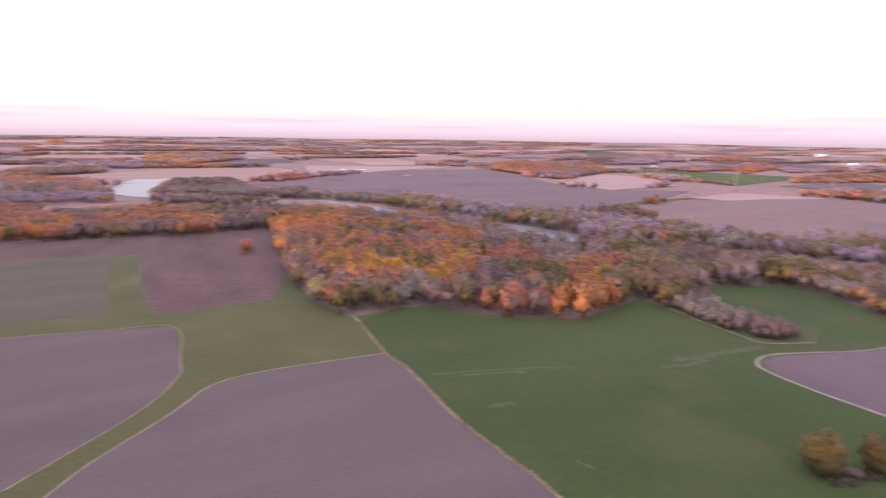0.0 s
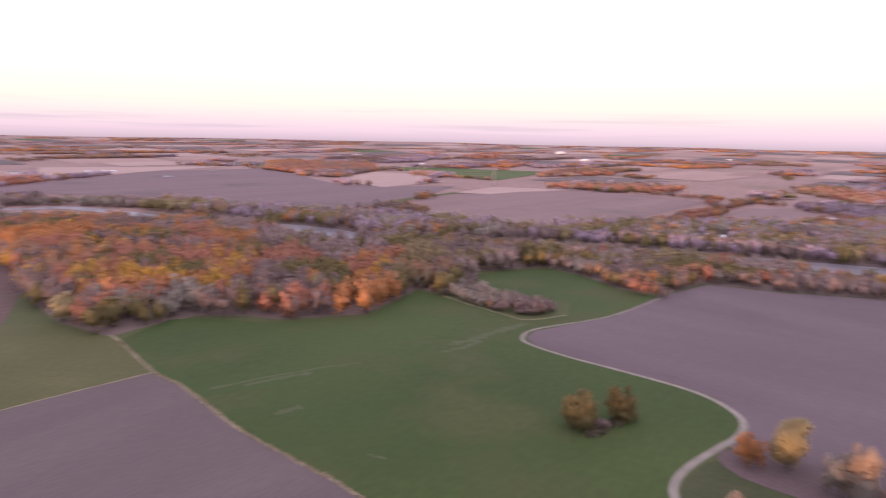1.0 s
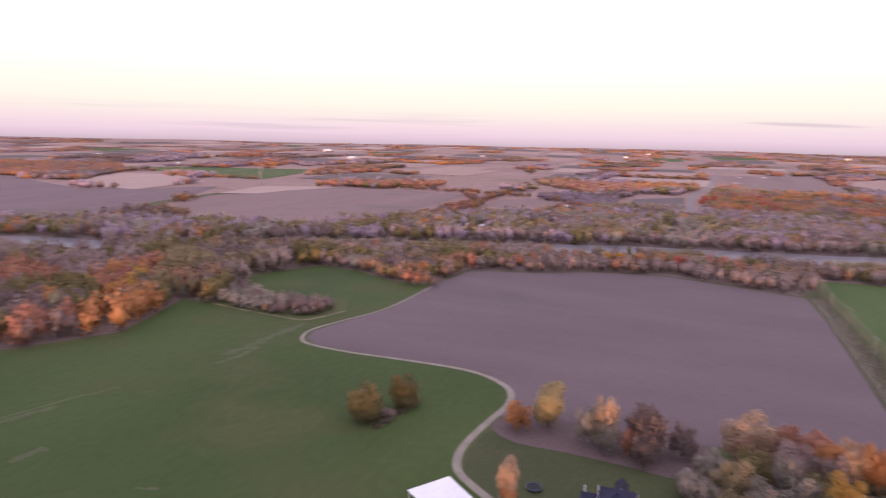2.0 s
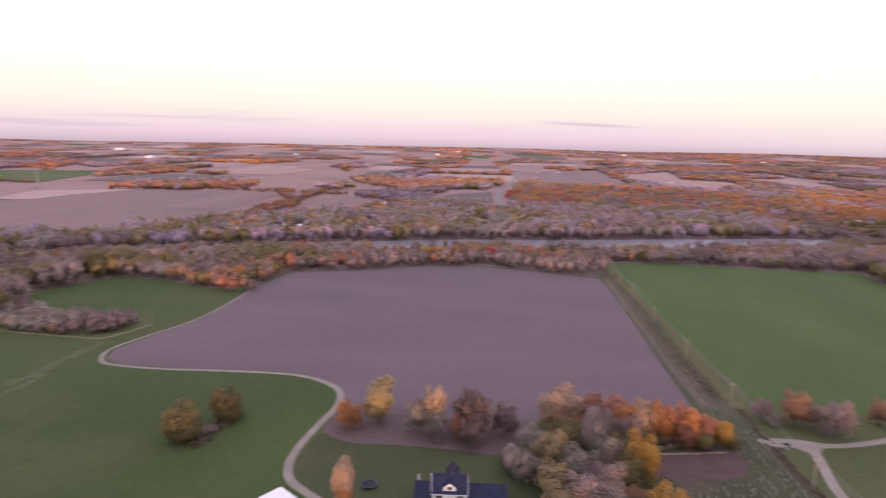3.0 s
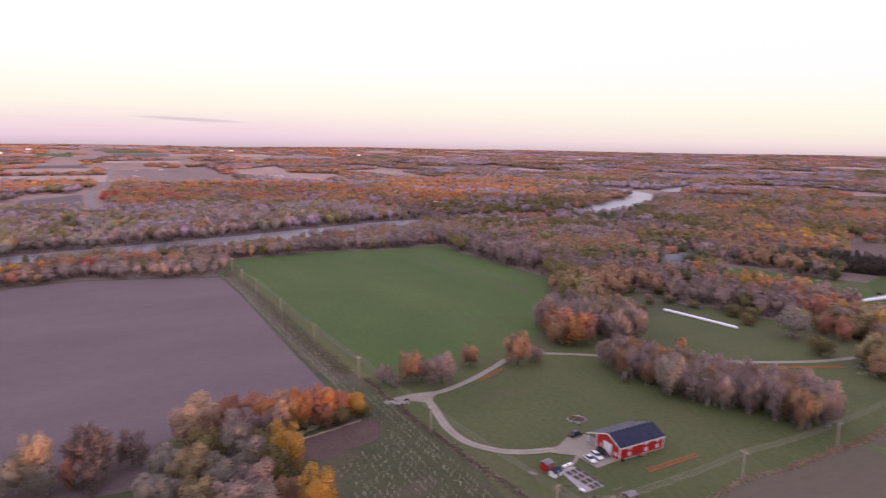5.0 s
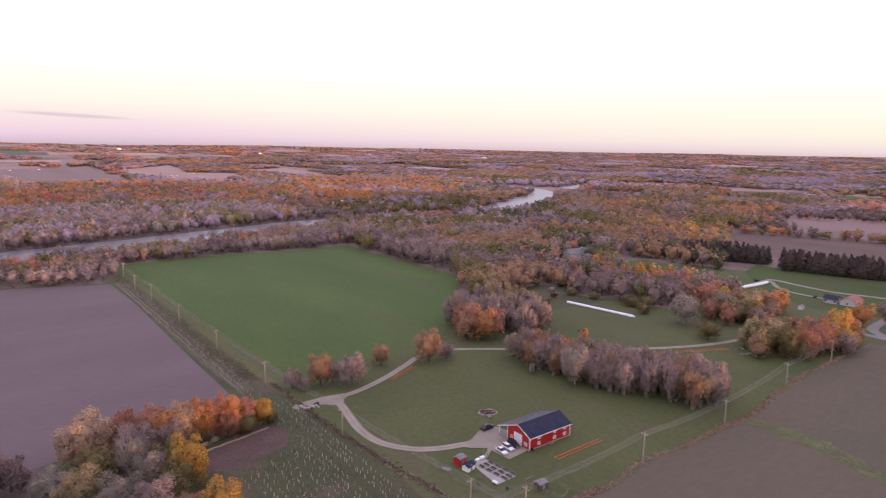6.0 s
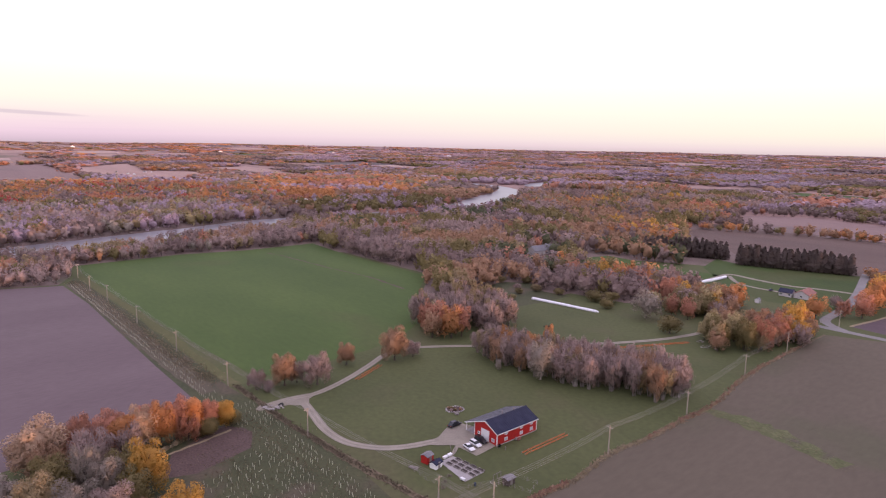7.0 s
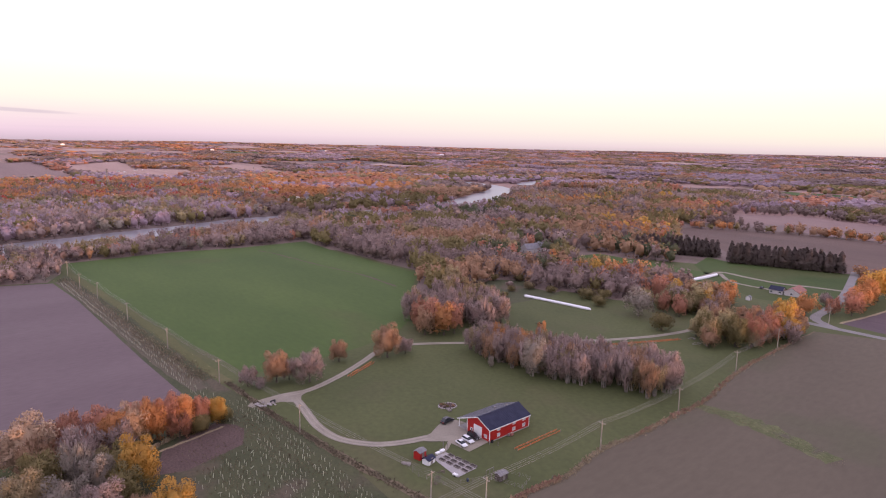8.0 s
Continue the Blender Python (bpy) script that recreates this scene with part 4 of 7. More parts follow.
for x, y, h, w, leaf, kind, bare in [
        (197, 77, 17.0, 15, "pale", "round", 0), (206, 69, 14.0, 10, "rust", "round", 1), (208, 60, 13.8, 10.5, "rust", "round", 0),
        (203, 55, 14.0, 8, "orange", "tall", 0), (206, 50, 15.5, 8.5, "pale", "round", 0), (208, 45, 15.5, 8.5, "orange", "round", 0), (211, 41, 15.0, 8.5, "rust", "round", 0),
        (213, 36, 14.0, 8, "orange", "tall", 0), (215, 31, 12.0, 7, "rust", "round", 0), (217, 26, 10.5, 6, "gold", "tall", 0), (209, 37, 11.0, 7, "rust", "round", 1), (212, 31, 8.5, 6.5, "olive", "bush", 0),
        (219, 24, 7.5, 6, "olive", "bush", 0), (180, 44, 16.0, 10.5, "gold", "round", 0), (183, 50, 13, 10, "olive", "round", 0), (180, 59, 16.0, 8.5, "grey", "round", 1),
        (176, 53, 14.0, 8.5, "grey", "round", 0), (179, 68, 14.5, 11, "olive", "round", 0), (169, 68, 14.5, 12.5, "tan", "wide", 0),
        (164, 58, 14.0, 12, "grey", "wide", 0), (160, 48, 14.5, 10.5, "mauve", "round", 0), (155, 31, 14.5, 10.5, "gold", "round", 0),
        (161, 40, 9, 8, "brown", "round", 1), (174, 70, 11.0, 11, "grey", "round", 0), (152, 52, 13, 11, "mauve", "round", 0),
        (156, 62, 12, 11, "tan", "round", 0), (160, 72, 10, 9, "grey", "round", 1), (194, 62, 14, 11, "mauve", "round", 1), (198, 53, 13, 10, "mauve", "round", 1),
        (190, 72, 13, 10, "brown", "round", 1), (171, 46, 12, 9, "olive", "round", 0), (213, 50, 13, 8, "rust", "round", 0),
        (148, 44, 13, 11, "grey", "wide", 0), (146, 56, 12, 11, "tan", "round", 0), (166, 80, 8, 7, "grey", "bush", 0)]:
    tree(x, y, h * 0.95, w * 1.1, leaf, kind, bool(bare), IN_YARD)
for x, y, h, w, leaf, kind, bare in [
        (249, 17, 8.4, 7.5, "mauve", "round", 1), (251, 6, 13.2, 11, "brown", "round", 0), (249, -7, 13.2, 12, "mauve", "round", 1), (253, 1, 9, 7, "mauve", "round", 1),
        (270, -21, 9.8, 8.8, "brown", "round", 0), (271, -43, 15.2, 12.5, "brown", "round", 0), (274, -52, 7.6, 8, "mauve", "round", 1), (246, 12, 6, 5, "mauve", "bush", 1)]:
    tree(x, y, h, w, leaf, kind, bool(bare), "beside the gravel lane")
for x, y, h, w, leaf, kind, bare in [
        (282, -194, 11.5, 13, "olive", "bush", 0), (334, -186, 8, 9.5, "olive", "bush", 0), (352, -188, 9, 13, "olive", "bush", 0), (346, -196, 9, 10, "olive", "bush", 0),
        (310, -198, 16, 18, "grey", "wide", 0), (316, -245, 15, 15, "yellow", "round", 0), (322, -267, 15, 17, "orange", "round", 0), (322, -234, 13, 14, "mauve", "round", 0),
        (330, -255, 14, 17, "yellow", "round", 0), (308, -236, 12, 14, "olive", "round", 0), (256, -204, 14, 12, "olive", "round", 0), (250, -214, 15, 12, "olive", "round", 0),
        (248, -222, 16, 11, "rust", "round", 0), (252, -236, 15, 12, "rust", "wide", 0), (262, -255, 19, 12, "gold", "round", 0), (266, -264, 15, 10, "orange", "round", 0), (290, -298, 13, 14, "orange", "wide", 0),
        (248, -246, 11, 10, "mauve", "round", 1), (262, -218, 15, 11, "yellow", "round", 0), (268, -238, 15, 14, "brown", "round", 0), (258, -250, 13, 11, "tan", "round", 0),
        (265, -208, 14, 13, "yellow", "round", 0), (272, -262, 14, 13, "brown", "round", 0), (284, -326, 15, 12, "rust", "round", 0), (288, -316, 11, 9, "rust", "round", 1), (299, -353, 20, 14, "orange", "round", 0), (305, -362, 18, 12, "gold", "round", 0),
        (309, -376, 22, 17, "gold", "round", 0), (292, -340, 16, 14, "orange", "round", 0), (318, -398, 20, 16, "gold", "round", 0), (306, -330, 10, 9, "mauve", "bush", 1)]:
    tree(x, y, h, w, leaf, kind, bool(bare), "near the road")
for poly, seed in (([(247, -200), (262, -196), (275, -215), (281, -240), (277, -266), (262, -270), (249, -250), (243, -225)], 61), ([(300, -215), (330, -212), (347, -250), (332, -277), (306, -264), (296, -235)], 62)):
    grow = random.Random(seed)
    for x, y in scatter(poly, 8.2, seed):
        warm = y < -238
        leaf = grow.choice(["orange", "rust", "gold", "brown", "mauve"] if warm else ["olive", "yellow", "olive", "tan", "rust", "brown"])
        tree(x, y, grow.uniform(9.5, 14.5), grow.uniform(7, 10), leaf, grow.choice(["round", "wide", "round"]), leaf == "mauve", "near the road", "trees near the road")
for x, y, h, w, leaf in [(414, -147, 6, 8, "olive"), (367, -137, 4.5, 6, "olive"), (381, -147, 5, 7, "olive"), (384, -161, 6.5, 8, "tan"), (408, -136, 6, 8, "mauve"), (409, -164, 7, 9, "olive"),
                         (372, -172, 5.5, 8, "olive"), (396, -152, 4, 6, "mauve"), (360, -120, 4, 5, "mauve")]:
    tree(x, y, h, w, leaf, "bush", leaf == "mauve", "in the rough clearing")
for x, y, h, w, leaf in [(419, -206, 14, 11, "rust"), (411, -215, 14, 11, "orange"), (400, -221, 15, 11, "gold"), (390, -228, 14, 10, "orange"), (378, -235, 15, 11, "rust"), (367, -243, 13, 10, "tan"), (357, -250, 13, 10, "orange"),
                         (426, -198, 13, 11, "tan")]:
    tree(x, y, h, w, leaf, "round", False, "along the wood's crest")
log = thing("fallen_tree", 331, -112.4, math.atan2(-15.9, 11.6), "pale fallen tree trunk lying in the rough grass", "fallen tree", z=0.05)
bm = bmesh.new()
tube(bm, [(0, 0, 0.5), (4, 0.3, 0.9), (9, 0.2, 1.3), (14, -0.2, 1.0), (18, 0.1, 0.5)], [0.34, 0.30, 0.24, 0.17, 0.08], 8)
part("trunk", bm, "bark_pale", log)
for k in range(5):
    bm = bmesh.new()
    tube(bm, [(6 + 2.4 * k, 0, 1.1), (7.4 + 2.4 * k, 1.4 * (-1) ** k, 1.9), (8.2 + 2.4 * k, 2.3 * (-1) ** k, 2.1)], [0.12, 0.08, 0.03], 6)
    part("limb", bm, "bark_pale", log)
# dark conifer rows by the far farmyard
rng = random.Random(4)
for (ax, ay), (bx, by), n in (((506, -322), (468, -379), 19), ((443, -374), (388, -432), 23)):
    for k in range(n):
        s = (k + rng.uniform(-0.25, 0.25)) / (n - 1)
        for row in range(2):
            x, y = ax + (bx - ax) * s + row * 6 + rng.uniform(-1.5, 1.5), ay + (by - ay) * s - row * 4
            tree(x, y, rng.uniform(14, 18), rng.uniform(8.5, 11.5), "conifer", "conifer", False, "in a row by the farmyard", "conifer row")

# groves of trees that can be told apart
GROVE = [(275, -83), (258, -85), (244, -93), (233, -101), (225, -107), (220, -113), (216, -121), (209, -130), (198, -136), (203, -145), (214, -156),
         (228, -148), (242, -132), (250, -117), (262, -108), (273, -98)]
LANE_GROVE = [(296, -62), (292, -71), (297, -99), (309, -117), (344, -123), (369, -102), (353, -78), (330, -66)]


rng = random.Random(9)
for x, y in scatter(GROVE, 4.7, 3):
    front = x > 258
    leaf = rng.choice(["brown", "tan", "mauve", "mauve", "orange"]) if front else rng.choice(["mauve", "brown", "mauve", "tan", "mauve", "mauve", "brown"])
    tree(x, y, rng.uniform(10.5, 15.5), rng.uniform(7.0, 9.8), leaf, "stemmed", leaf not in ("orange", "tan") and rng.random() < 0.75, "in the barn grove", "grove behind the barn")
tree(235, -99, 16.5, 12.0, "grey", "round", False, "at the edge of the barn grove")
tree(249, -85, 5.0, 3.0, "grey", "tall", True, "beside the barn grove")
tree(271, -119, 12.5, 5.5, "orange", "round", False, "behind the barn grove")
for x, y in scatter(LANE_GROVE, 9.0, 8):
    leaf = rng.choice(["orange", "rust", "tan", "olive", "olive", "brown"]) if x < 312 and y > -92 else rng.choice(["mauve", "mauve", "mauve", "tan"])
    tree(x, y, rng.uniform(12, 17.5), rng.uniform(9, 12), leaf, "round", leaf == "mauve", "in the grove beside the lane", "grove beside the lane")

# ---- woods ----
LODS = []
for lod, (n, size, tn) in enumerate(((92, 0.084, 24), (34, 0.117, 6), (8, 0.19, 0), (5, 0.30, 0))):
    row = []
    for k in range(5):
        kind = ("round", "wide", "round", "tall", "round")[k]
        v = crown_arrays(40 + k + lod * 10, kind, n, size, (0.42, 0.32, 0.25, 0.2)[lod], (0.5, 0.72, 0.8, 0.8)[lod])
        v = np.concatenate([v, core_arrays(60 + k, kind, (2, 2, 2, 1)[lod], (0.86, 0.95, 1.1, 1.2)[lod])])
        if tn:
            v = np.concatenate([v, twig_arrays(70 + k, kind, tn, size * 0.9)])
        row.append(v)
    LODS.append(row)
BARE = []
for lod, (n, size, ln) in enumerate(((80, 0.085, 55), (28, 0.12, 20), (4, 0.20, 5), (2, 0.26, 3))):
    BARE.append([np.concatenate([twig_arrays(90 + k + lod * 10, ("round", "wide", "tall")[k % 3], n, size),
                                 crown_arrays(95 + k, ("round", "wide", "tall")[k % 3], ln, size * 0.72, (0.42, 0.32, 0.25, 0.2)[lod]),
                                 core_arrays(65 + k, ("round", "wide", "tall")[k % 3], 2, (0.72, 0.85, 1.0, 1.1)[lod])]) for k in range(4)])
STEM = np.array([(-0.02, 0, 0), (0.02, 0, 0), (0.012, 0, 0.6), (-0.012, 0, 0.6), (0, -0.02, 0), (0, 0.02, 0), (0, 0.012, 0.6), (0, -0.012, 0.6)])
STEM = np.concatenate([STEM, np.repeat([[0.0, -1.0, 0.0], [1.0, 0.0, 0.0]], 4, 0)], 1)
WOOD_MATS = ["leaf_" + k for k in LEAF] + ["bark"]
LEAF_AT = {k: i for i, k in enumerate(LEAF)}
DENSE = {"mauve", "grey", "dusk", "plum"}


def seen_open(x):
    return -235 < x < -60 or 75 < x < 130 or 480 < x < 785 or 960 < x < 1260 or x < -485


IS_OPEN = np.array([seen_open(p[0]) for p in RIVER_LINE])
LINE_ALL, HALF_ALL = np.array(RIVER_LINE), np.array(HALF)
LINE_OPEN, HALF_OPEN = LINE_ALL[IS_OPEN], HALF_ALL[IS_OPEN]


def near_river(x, y, gap):
    """Trees keep off the water, and stand well back where the water lies open to the south."""
    if (((LINE_ALL - (x, y)) ** 2).sum(1) - (HALF_ALL * 0.95) ** 2).min() < 0:
        return True
    reach = (1.0, 1.04, 1.08, 1.12) if x < 260 else (1.0, 1.04, 1.08, 1.11) if x > 800 else (1.0, 1.03, 1.06) if noise.noise((x / 40, y / 40, 2.2)) < 0.16 else (1.0, 1.03)
    return any((((LINE_OPEN - (x * s, y * s)) ** 2).sum(1) - (HALF_OPEN * 0.95) ** 2).min() < 0 for s in reach)


FAR_ROAD = np.array(spline([(905, 455), (1010, 510), (1232, 617), (1420, 680), (1638, 775), (2100, 976)], 14))
HOMES = np.array([(776, 590), (778, 571), (503, 533), (514, 513), (941, 451), (904, 413), (918, 400), (911, 217), (923, 200), (947, 125), (1005, -30), (1004, -55), (1110, 377),
                  (706, 382), (521, -222), (529, -236), (1857, 355), (1776, 380), (2090, 655), (2129, 637)])


def near_home(x, y):
    """Gardens and verges stay open round the houses and along the far road."""
    p = np.array((x, y))
    return any(((HOMES - p * s) ** 2).sum(1).min() < 150 or ((FAR_ROAD - p * s) ** 2).sum(1).min() < 170 for s in (1.0, 1.05, 1.10))


def woods(name, points, palette, label, lod, height, width, seed, bare_share=0.32, stems=True):
    """A stretch of woodland that nobody could count, joined into one mesh."""
    rng = random.Random(seed)
    vs, ix = [], []
    for x, y in points:
        leaf = palette(x, y, rng)
        bare = leaf in DENSE and rng.random() < bare_share * (1.0, 0.5, 0.0, 0.0)[lod]
        proto = rng.choice(BARE[lod] if bare else LODS[lod])
        h, w = rng.uniform(*height), rng.uniform(*width)
        s = w / 0.86
        a = rng.uniform(0, 6.28)
        ca, sa = math.cos(a), math.sin(a)
        z = land(x, y) - 0.1

        def place(p):
            q = np.empty_like(p)
            q[:, 0] = (p[:, 0] * ca - p[:, 1] * sa) * s + x
            q[:, 1] = (p[:, 0] * sa + p[:, 1] * ca) * s + y
            q[:, 2] = p[:, 2] * h + z
            q[:, 3] = p[:, 3] * ca - p[:, 4] * sa
            q[:, 4] = p[:, 3] * sa + p[:, 4] * ca
            q[:, 5] = p[:, 5]
            return q

        vs.append(place(proto))
        ix.append(np.full(len(proto) // 4, LEAF_AT[leaf]))
        if stems and lod < 2:
            st = STEM.copy()
            st[:, :2] *= h / s
            vs.append(place(st))
            ix.append(np.full(2, len(WOOD_MATS) - 1))
    if not vs:
        return None
    ob = new(name, mesh_from(name, np.concatenate(vs), WOOD_MATS, np.concatenate(ix)))
    return tagged(ob, label, "woods", kind="stuff")


def choose(weights, x, y, rng, patch=42.0):
    """A kind of tree by weight, with kinds growing in clumps."""
    keys = list(weights)
    w = [weights[k] * math.exp(7.5 * noise.noise((x / patch, y / patch, 5.0 * LEAF_AT[k] + 0.5))) for k in keys]
    return rng.choices(keys, w)[0]


def mixed(weights, patch=42.0):
    return lambda x, y, rng: choose(weights, x, y, rng, patch)


def open_land(x, y, gap=26):
    return not near_river(x, y, gap) and not near_home(x, y) and not any(bx[0] < x < bx[1] and bx[2] < y < bx[3] and inside(x, y, p) for p, bx in zip(CLEAR, BOXES))


def pal_fire(x, y, rng):
    """Orange to the left and in front, mauve and olive towards the river."""
    n = noise.noise((x / 60, y / 60, 1.7))
    t = (x + 0.35 * (y - 340)) / 220 + n * 0.6
    if y < 395 and x > -10 and n > -0.25 and x < 95:
        return choose(dict(zip(["rust", "dusk", "orange", "olive", "yellow", "grey"], [7, 3, 2.5, 0.7, 0.3, 0.6])), x, y, rng)
    if y < 400 and x < -10:
        return choose(dict(zip(["grey", "dusk", "olive", "yellow", "rust", "orange"], [3, 3, 2.5, 1, 1.5, 0.8])), x, y, rng)
    if t < 0.35:
        return choose(dict(zip(["orange", "gold", "rust", "olive", "brown", "dusk"], [5, 0.7, 5.5, 0.6, 1.5, 1.6])), x, y, rng)
    if t < 0.75:
        return choose(dict(zip(["orange", "rust", "olive", "tan", "dusk", "mauve"], [1.2, 2.2, 1.4, 1, 4, 3])), x, y, rng)
    return choose(dict(zip(["dusk", "mauve", "olive", "brown", "tan"], [6, 6, 1.6, 1.2, 0.6])), x, y, rng)


WOOD_FIRE = [(-185, 655), (-136, 500), (-112, 440), (-78, 368), (-57, 333), (-40, 349), (-11, 366), (16, 357), (32, 345), (79, 342), (106, 368), (128, 392),
             (138, 372), (176, 410), (190, 432), (250, 432), (290, 440), (240, 520), (150, 590), (75, 690), (-45, 755), (-128, 820), (-205, 800)]
sheet("wood_floor", WOOD_FIRE, "leaf_litter", "leaf litter under the autumn wood", 0.018, 0, False)
woods("autumn_wood", [p for p in scatter(WOOD_FIRE, 9.2, 1) if open_land(*p, 22)], pal_fire, "autumn wood of orange, rust and mauve crowns", 0, (12, 18), (8.5, 13), 1)
BELT = [(-480, 545), (-389, 548), (-334, 580), (-266, 606), (-184, 660), (-215, 800), (-362, 760), (-436, 690), (-520, 640)]
sheet("wood_floor", BELT, "leaf_litter", "leaf litter under the tree belt", 0.024, 0, False)
woods("tree_belt", [p for p in scatter(BELT, 9.5, 2) if open_land(*p)], mixed({"dusk": 5, "orange": 0.7, "rust": 3.2, "brown": 2, "gold": 0.2, "olive": 0.7}),
      "belt of mixed autumn trees behind the weed field", 1, (12, 17), (9, 13), 2)
SHRUBS = [(128, 396), (140, 366), (158, 320), (166, 309), (193, 310), (192, 328), (169, 354), (174, 407)]
woods("shrub_strip", [p for p in scatter(SHRUBS, 5.5, 3)], mixed({"dusk": 5, "grey": 3, "brown": 1}), "strip of bare mauve shrubs between the green fields", 0, (4, 9), (5, 8), 3)
BANK_NEAR = [(250, 432), (262, 396), (264, 352), (280, 330), (335, 350), (368, 316), (415, 284), (446, 244), (455, 196), (460, 150), (486, 150), (527, 160), (566, 93),
             (583, 38), (612, -22), (760, -40), (790, -10), (700, 90), (600, 220), (540, 300), (470, 365), (400, 425), (300, 500), (240, 540)]
sheet("wood_floor", BANK_NEAR, "leaf_litter", "leaf litter on the near bank", 0.030, 0, False)
woods("river_wood", [p for p in scatter(BANK_NEAR, 8.0, 4) if open_land(*p, 24)], mixed({"dusk": 7, "mauve": 5, "grey": 0.8, "brown": 1.2, "olive": 1.2, "tan": 0.6, "rust": 0.35}),
      "bare mauve and olive trees along the near river bank", 0, (8.5, 12.5), (7, 10.5), 4)
for x, y, leaf in ((459, 274, "orange"), (447, 285, "gold"), (440, 293, "gold"), (471, 246, "red"), (468, 259, "orange"), (288, 348, "orange"), (283, 356, "brown")):
    tree(x, y, 12, 11, leaf, "round", False, "on the river bank")
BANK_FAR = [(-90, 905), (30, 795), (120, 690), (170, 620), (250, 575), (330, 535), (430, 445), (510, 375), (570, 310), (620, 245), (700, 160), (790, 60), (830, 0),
            (900, 40), (1000, 120), (980, 300), (905, 420), (830, 560), (700, 540), (590, 590), (458, 620), (403, 632), (330, 600), (265, 700), (160, 790), (52, 870), (-60, 1000)]
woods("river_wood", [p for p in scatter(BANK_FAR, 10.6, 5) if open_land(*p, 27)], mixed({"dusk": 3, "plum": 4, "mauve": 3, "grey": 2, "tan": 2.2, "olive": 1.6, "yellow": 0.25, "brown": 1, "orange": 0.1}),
      "grey and olive trees along the far river bank", 1, (11, 16), (9, 13), 5)
# sunset glow on this wood is put into its orange and rust weights
VILLAGE = [(905, 420), (980, 300), (1000, 120), (1040, 0), (1250, 0), (1380, 250), (1340, 480), (1180, 560), (1020, 500)]
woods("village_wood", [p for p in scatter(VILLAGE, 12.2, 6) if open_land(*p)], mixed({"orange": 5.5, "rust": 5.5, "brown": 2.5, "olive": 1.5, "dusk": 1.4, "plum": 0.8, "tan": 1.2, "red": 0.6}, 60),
      "orange and rust trees among the far houses, sunset glow in colour", 1, (11, 16), (10, 14), 6)


def pal_right(x, y, rng):
    n = noise.noise((x / 130, y / 130, 4.1))
    if 590 < x < 1080 and -720 < y < -300 and x + 0.8 * y < 560 and n > -0.3:
        return choose(dict(zip(["olive", "gold", "orange", "rust", "brown", "yellow", "dusk"], [6, 0.3, 0.25, 0.7, 2.2, 0.5, 3])), x, y, rng, 95)
    if x < 530:
        return choose(dict(zip(["olive", "dusk", "brown", "rust", "tan", "green", "orange"], [4.4, 7, 1.0, 0.15, 0.2, 1.6, 0.03])), x, y, rng, 70)
    if x > 690 and -330 < y < -60:
        return choose(dict(zip(["dusk", "plum", "green", "olive", "mauve"], [4, 3, 3.5, 1.5, 2])), x, y, rng, 75)
    if n > 0.12:
        return choose(dict(zip(["olive", "brown", "orange", "rust", "tan", "dusk", "mauve"], [4, 3, 0.1, 0.5, 1.0, 3, 2])), x, y, rng, 95)
    if n > -0.2:
        return choose(dict(zip(["olive", "dusk", "brown", "green", "rust", "tan", "mauve"], [2.5, 4.5, 2.5, 1.6, 0.5, 1, 4])), x, y, rng, 75)
    return choose(dict(zip(["dusk", "mauve", "brown", "olive"], [6, 4, 2, 1])), x, y, rng, 75)


RIGHT_NEAR = [(612, -22), (547, -54), (450, -103), (395, -84), (372, -104), (345, -126), (360, -150), (375, -182), (345, -205), (336, -225), (345, -262), (372, -275),
              (445, -231), (495, -246), (530, -240), (640, -230), (760, -160), (790, -20)]
sheet("wood_floor", RIGHT_NEAR, "leaf_litter", "leaf litter under the valley wood", 0.036, 0, False)
woods("valley_wood", [p for p in scatter(RIGHT_NEAR, 9.2, 7) if open_land(*p, 30)], pal_right, "mixed olive, russet and mauve woodland", 0, (10, 16), (8.5, 13), 7)
RIGHT_MID = [(760, -160), (640, -230), (530, -240), (503, -285), (437, -318), (470, -345), (545, -395), (604, -440), (662, -468), (700, -560), (800, -640), (900, -900), (1250, -1000),
             (1330, -640), (1180, -470), (980, -330), (860, -200)]
woods("valley_wood", [p for p in scatter(RIGHT_MID, 12.0, 8) if open_land(*p, 32)], pal_right, "dense olive and russet woodland beyond the clearing", 1, (11, 16), (10, 14), 8)
POND_WOOD = [(-700, 905), (-591, 955), (-545, 985), (-640, 1149), (-700, 1353), (-860, 1560), (-1000, 1500), (-940, 1300), (-860, 1080)]
woods("pond_wood", [p for p in scatter(POND_WOOD, 11, 51) if open_land(*p)], mixed({"mauve": 5, "dusk": 4, "rust": 3, "brown": 2, "olive": 1}, 110), "mauve and russet wood beside the pond", 2, (11, 16), (11, 15), 51)
WEST_FAR = [(-480, 1003), (-400, 990), (-240, 968), (-182, 974), (-95, 915), (-60, 960), (-120, 1000), (-230, 1005), (-330, 1080), (-440, 1290), (-560, 1420), (-560, 1250), (-500, 1120)]
woods("pond_wood", [p for p in scatter(WEST_FAR, 10, 52) if open_land(*p)], mixed({"mauve": 7, "dusk": 5, "grey": 2, "olive": 0.8}, 90), "bare mauve trees along the west bank", 1, (9, 14), (10, 14), 52)
WEST_NEAR = [(-470, 935), (-400, 938), (-255, 912), (-235, 905), (-300, 870), (-390, 870), (-450, 890)]
woods("pond_wood", [p for p in scatter(WEST_NEAR, 9.5, 53) if open_land(*p)], mixed({"mauve": 6, "dusk": 5, "olive": 1.5, "brown": 1.5}, 60), "bare mauve trees on the low near bank", 1, (10, 14), (9, 12), 53)
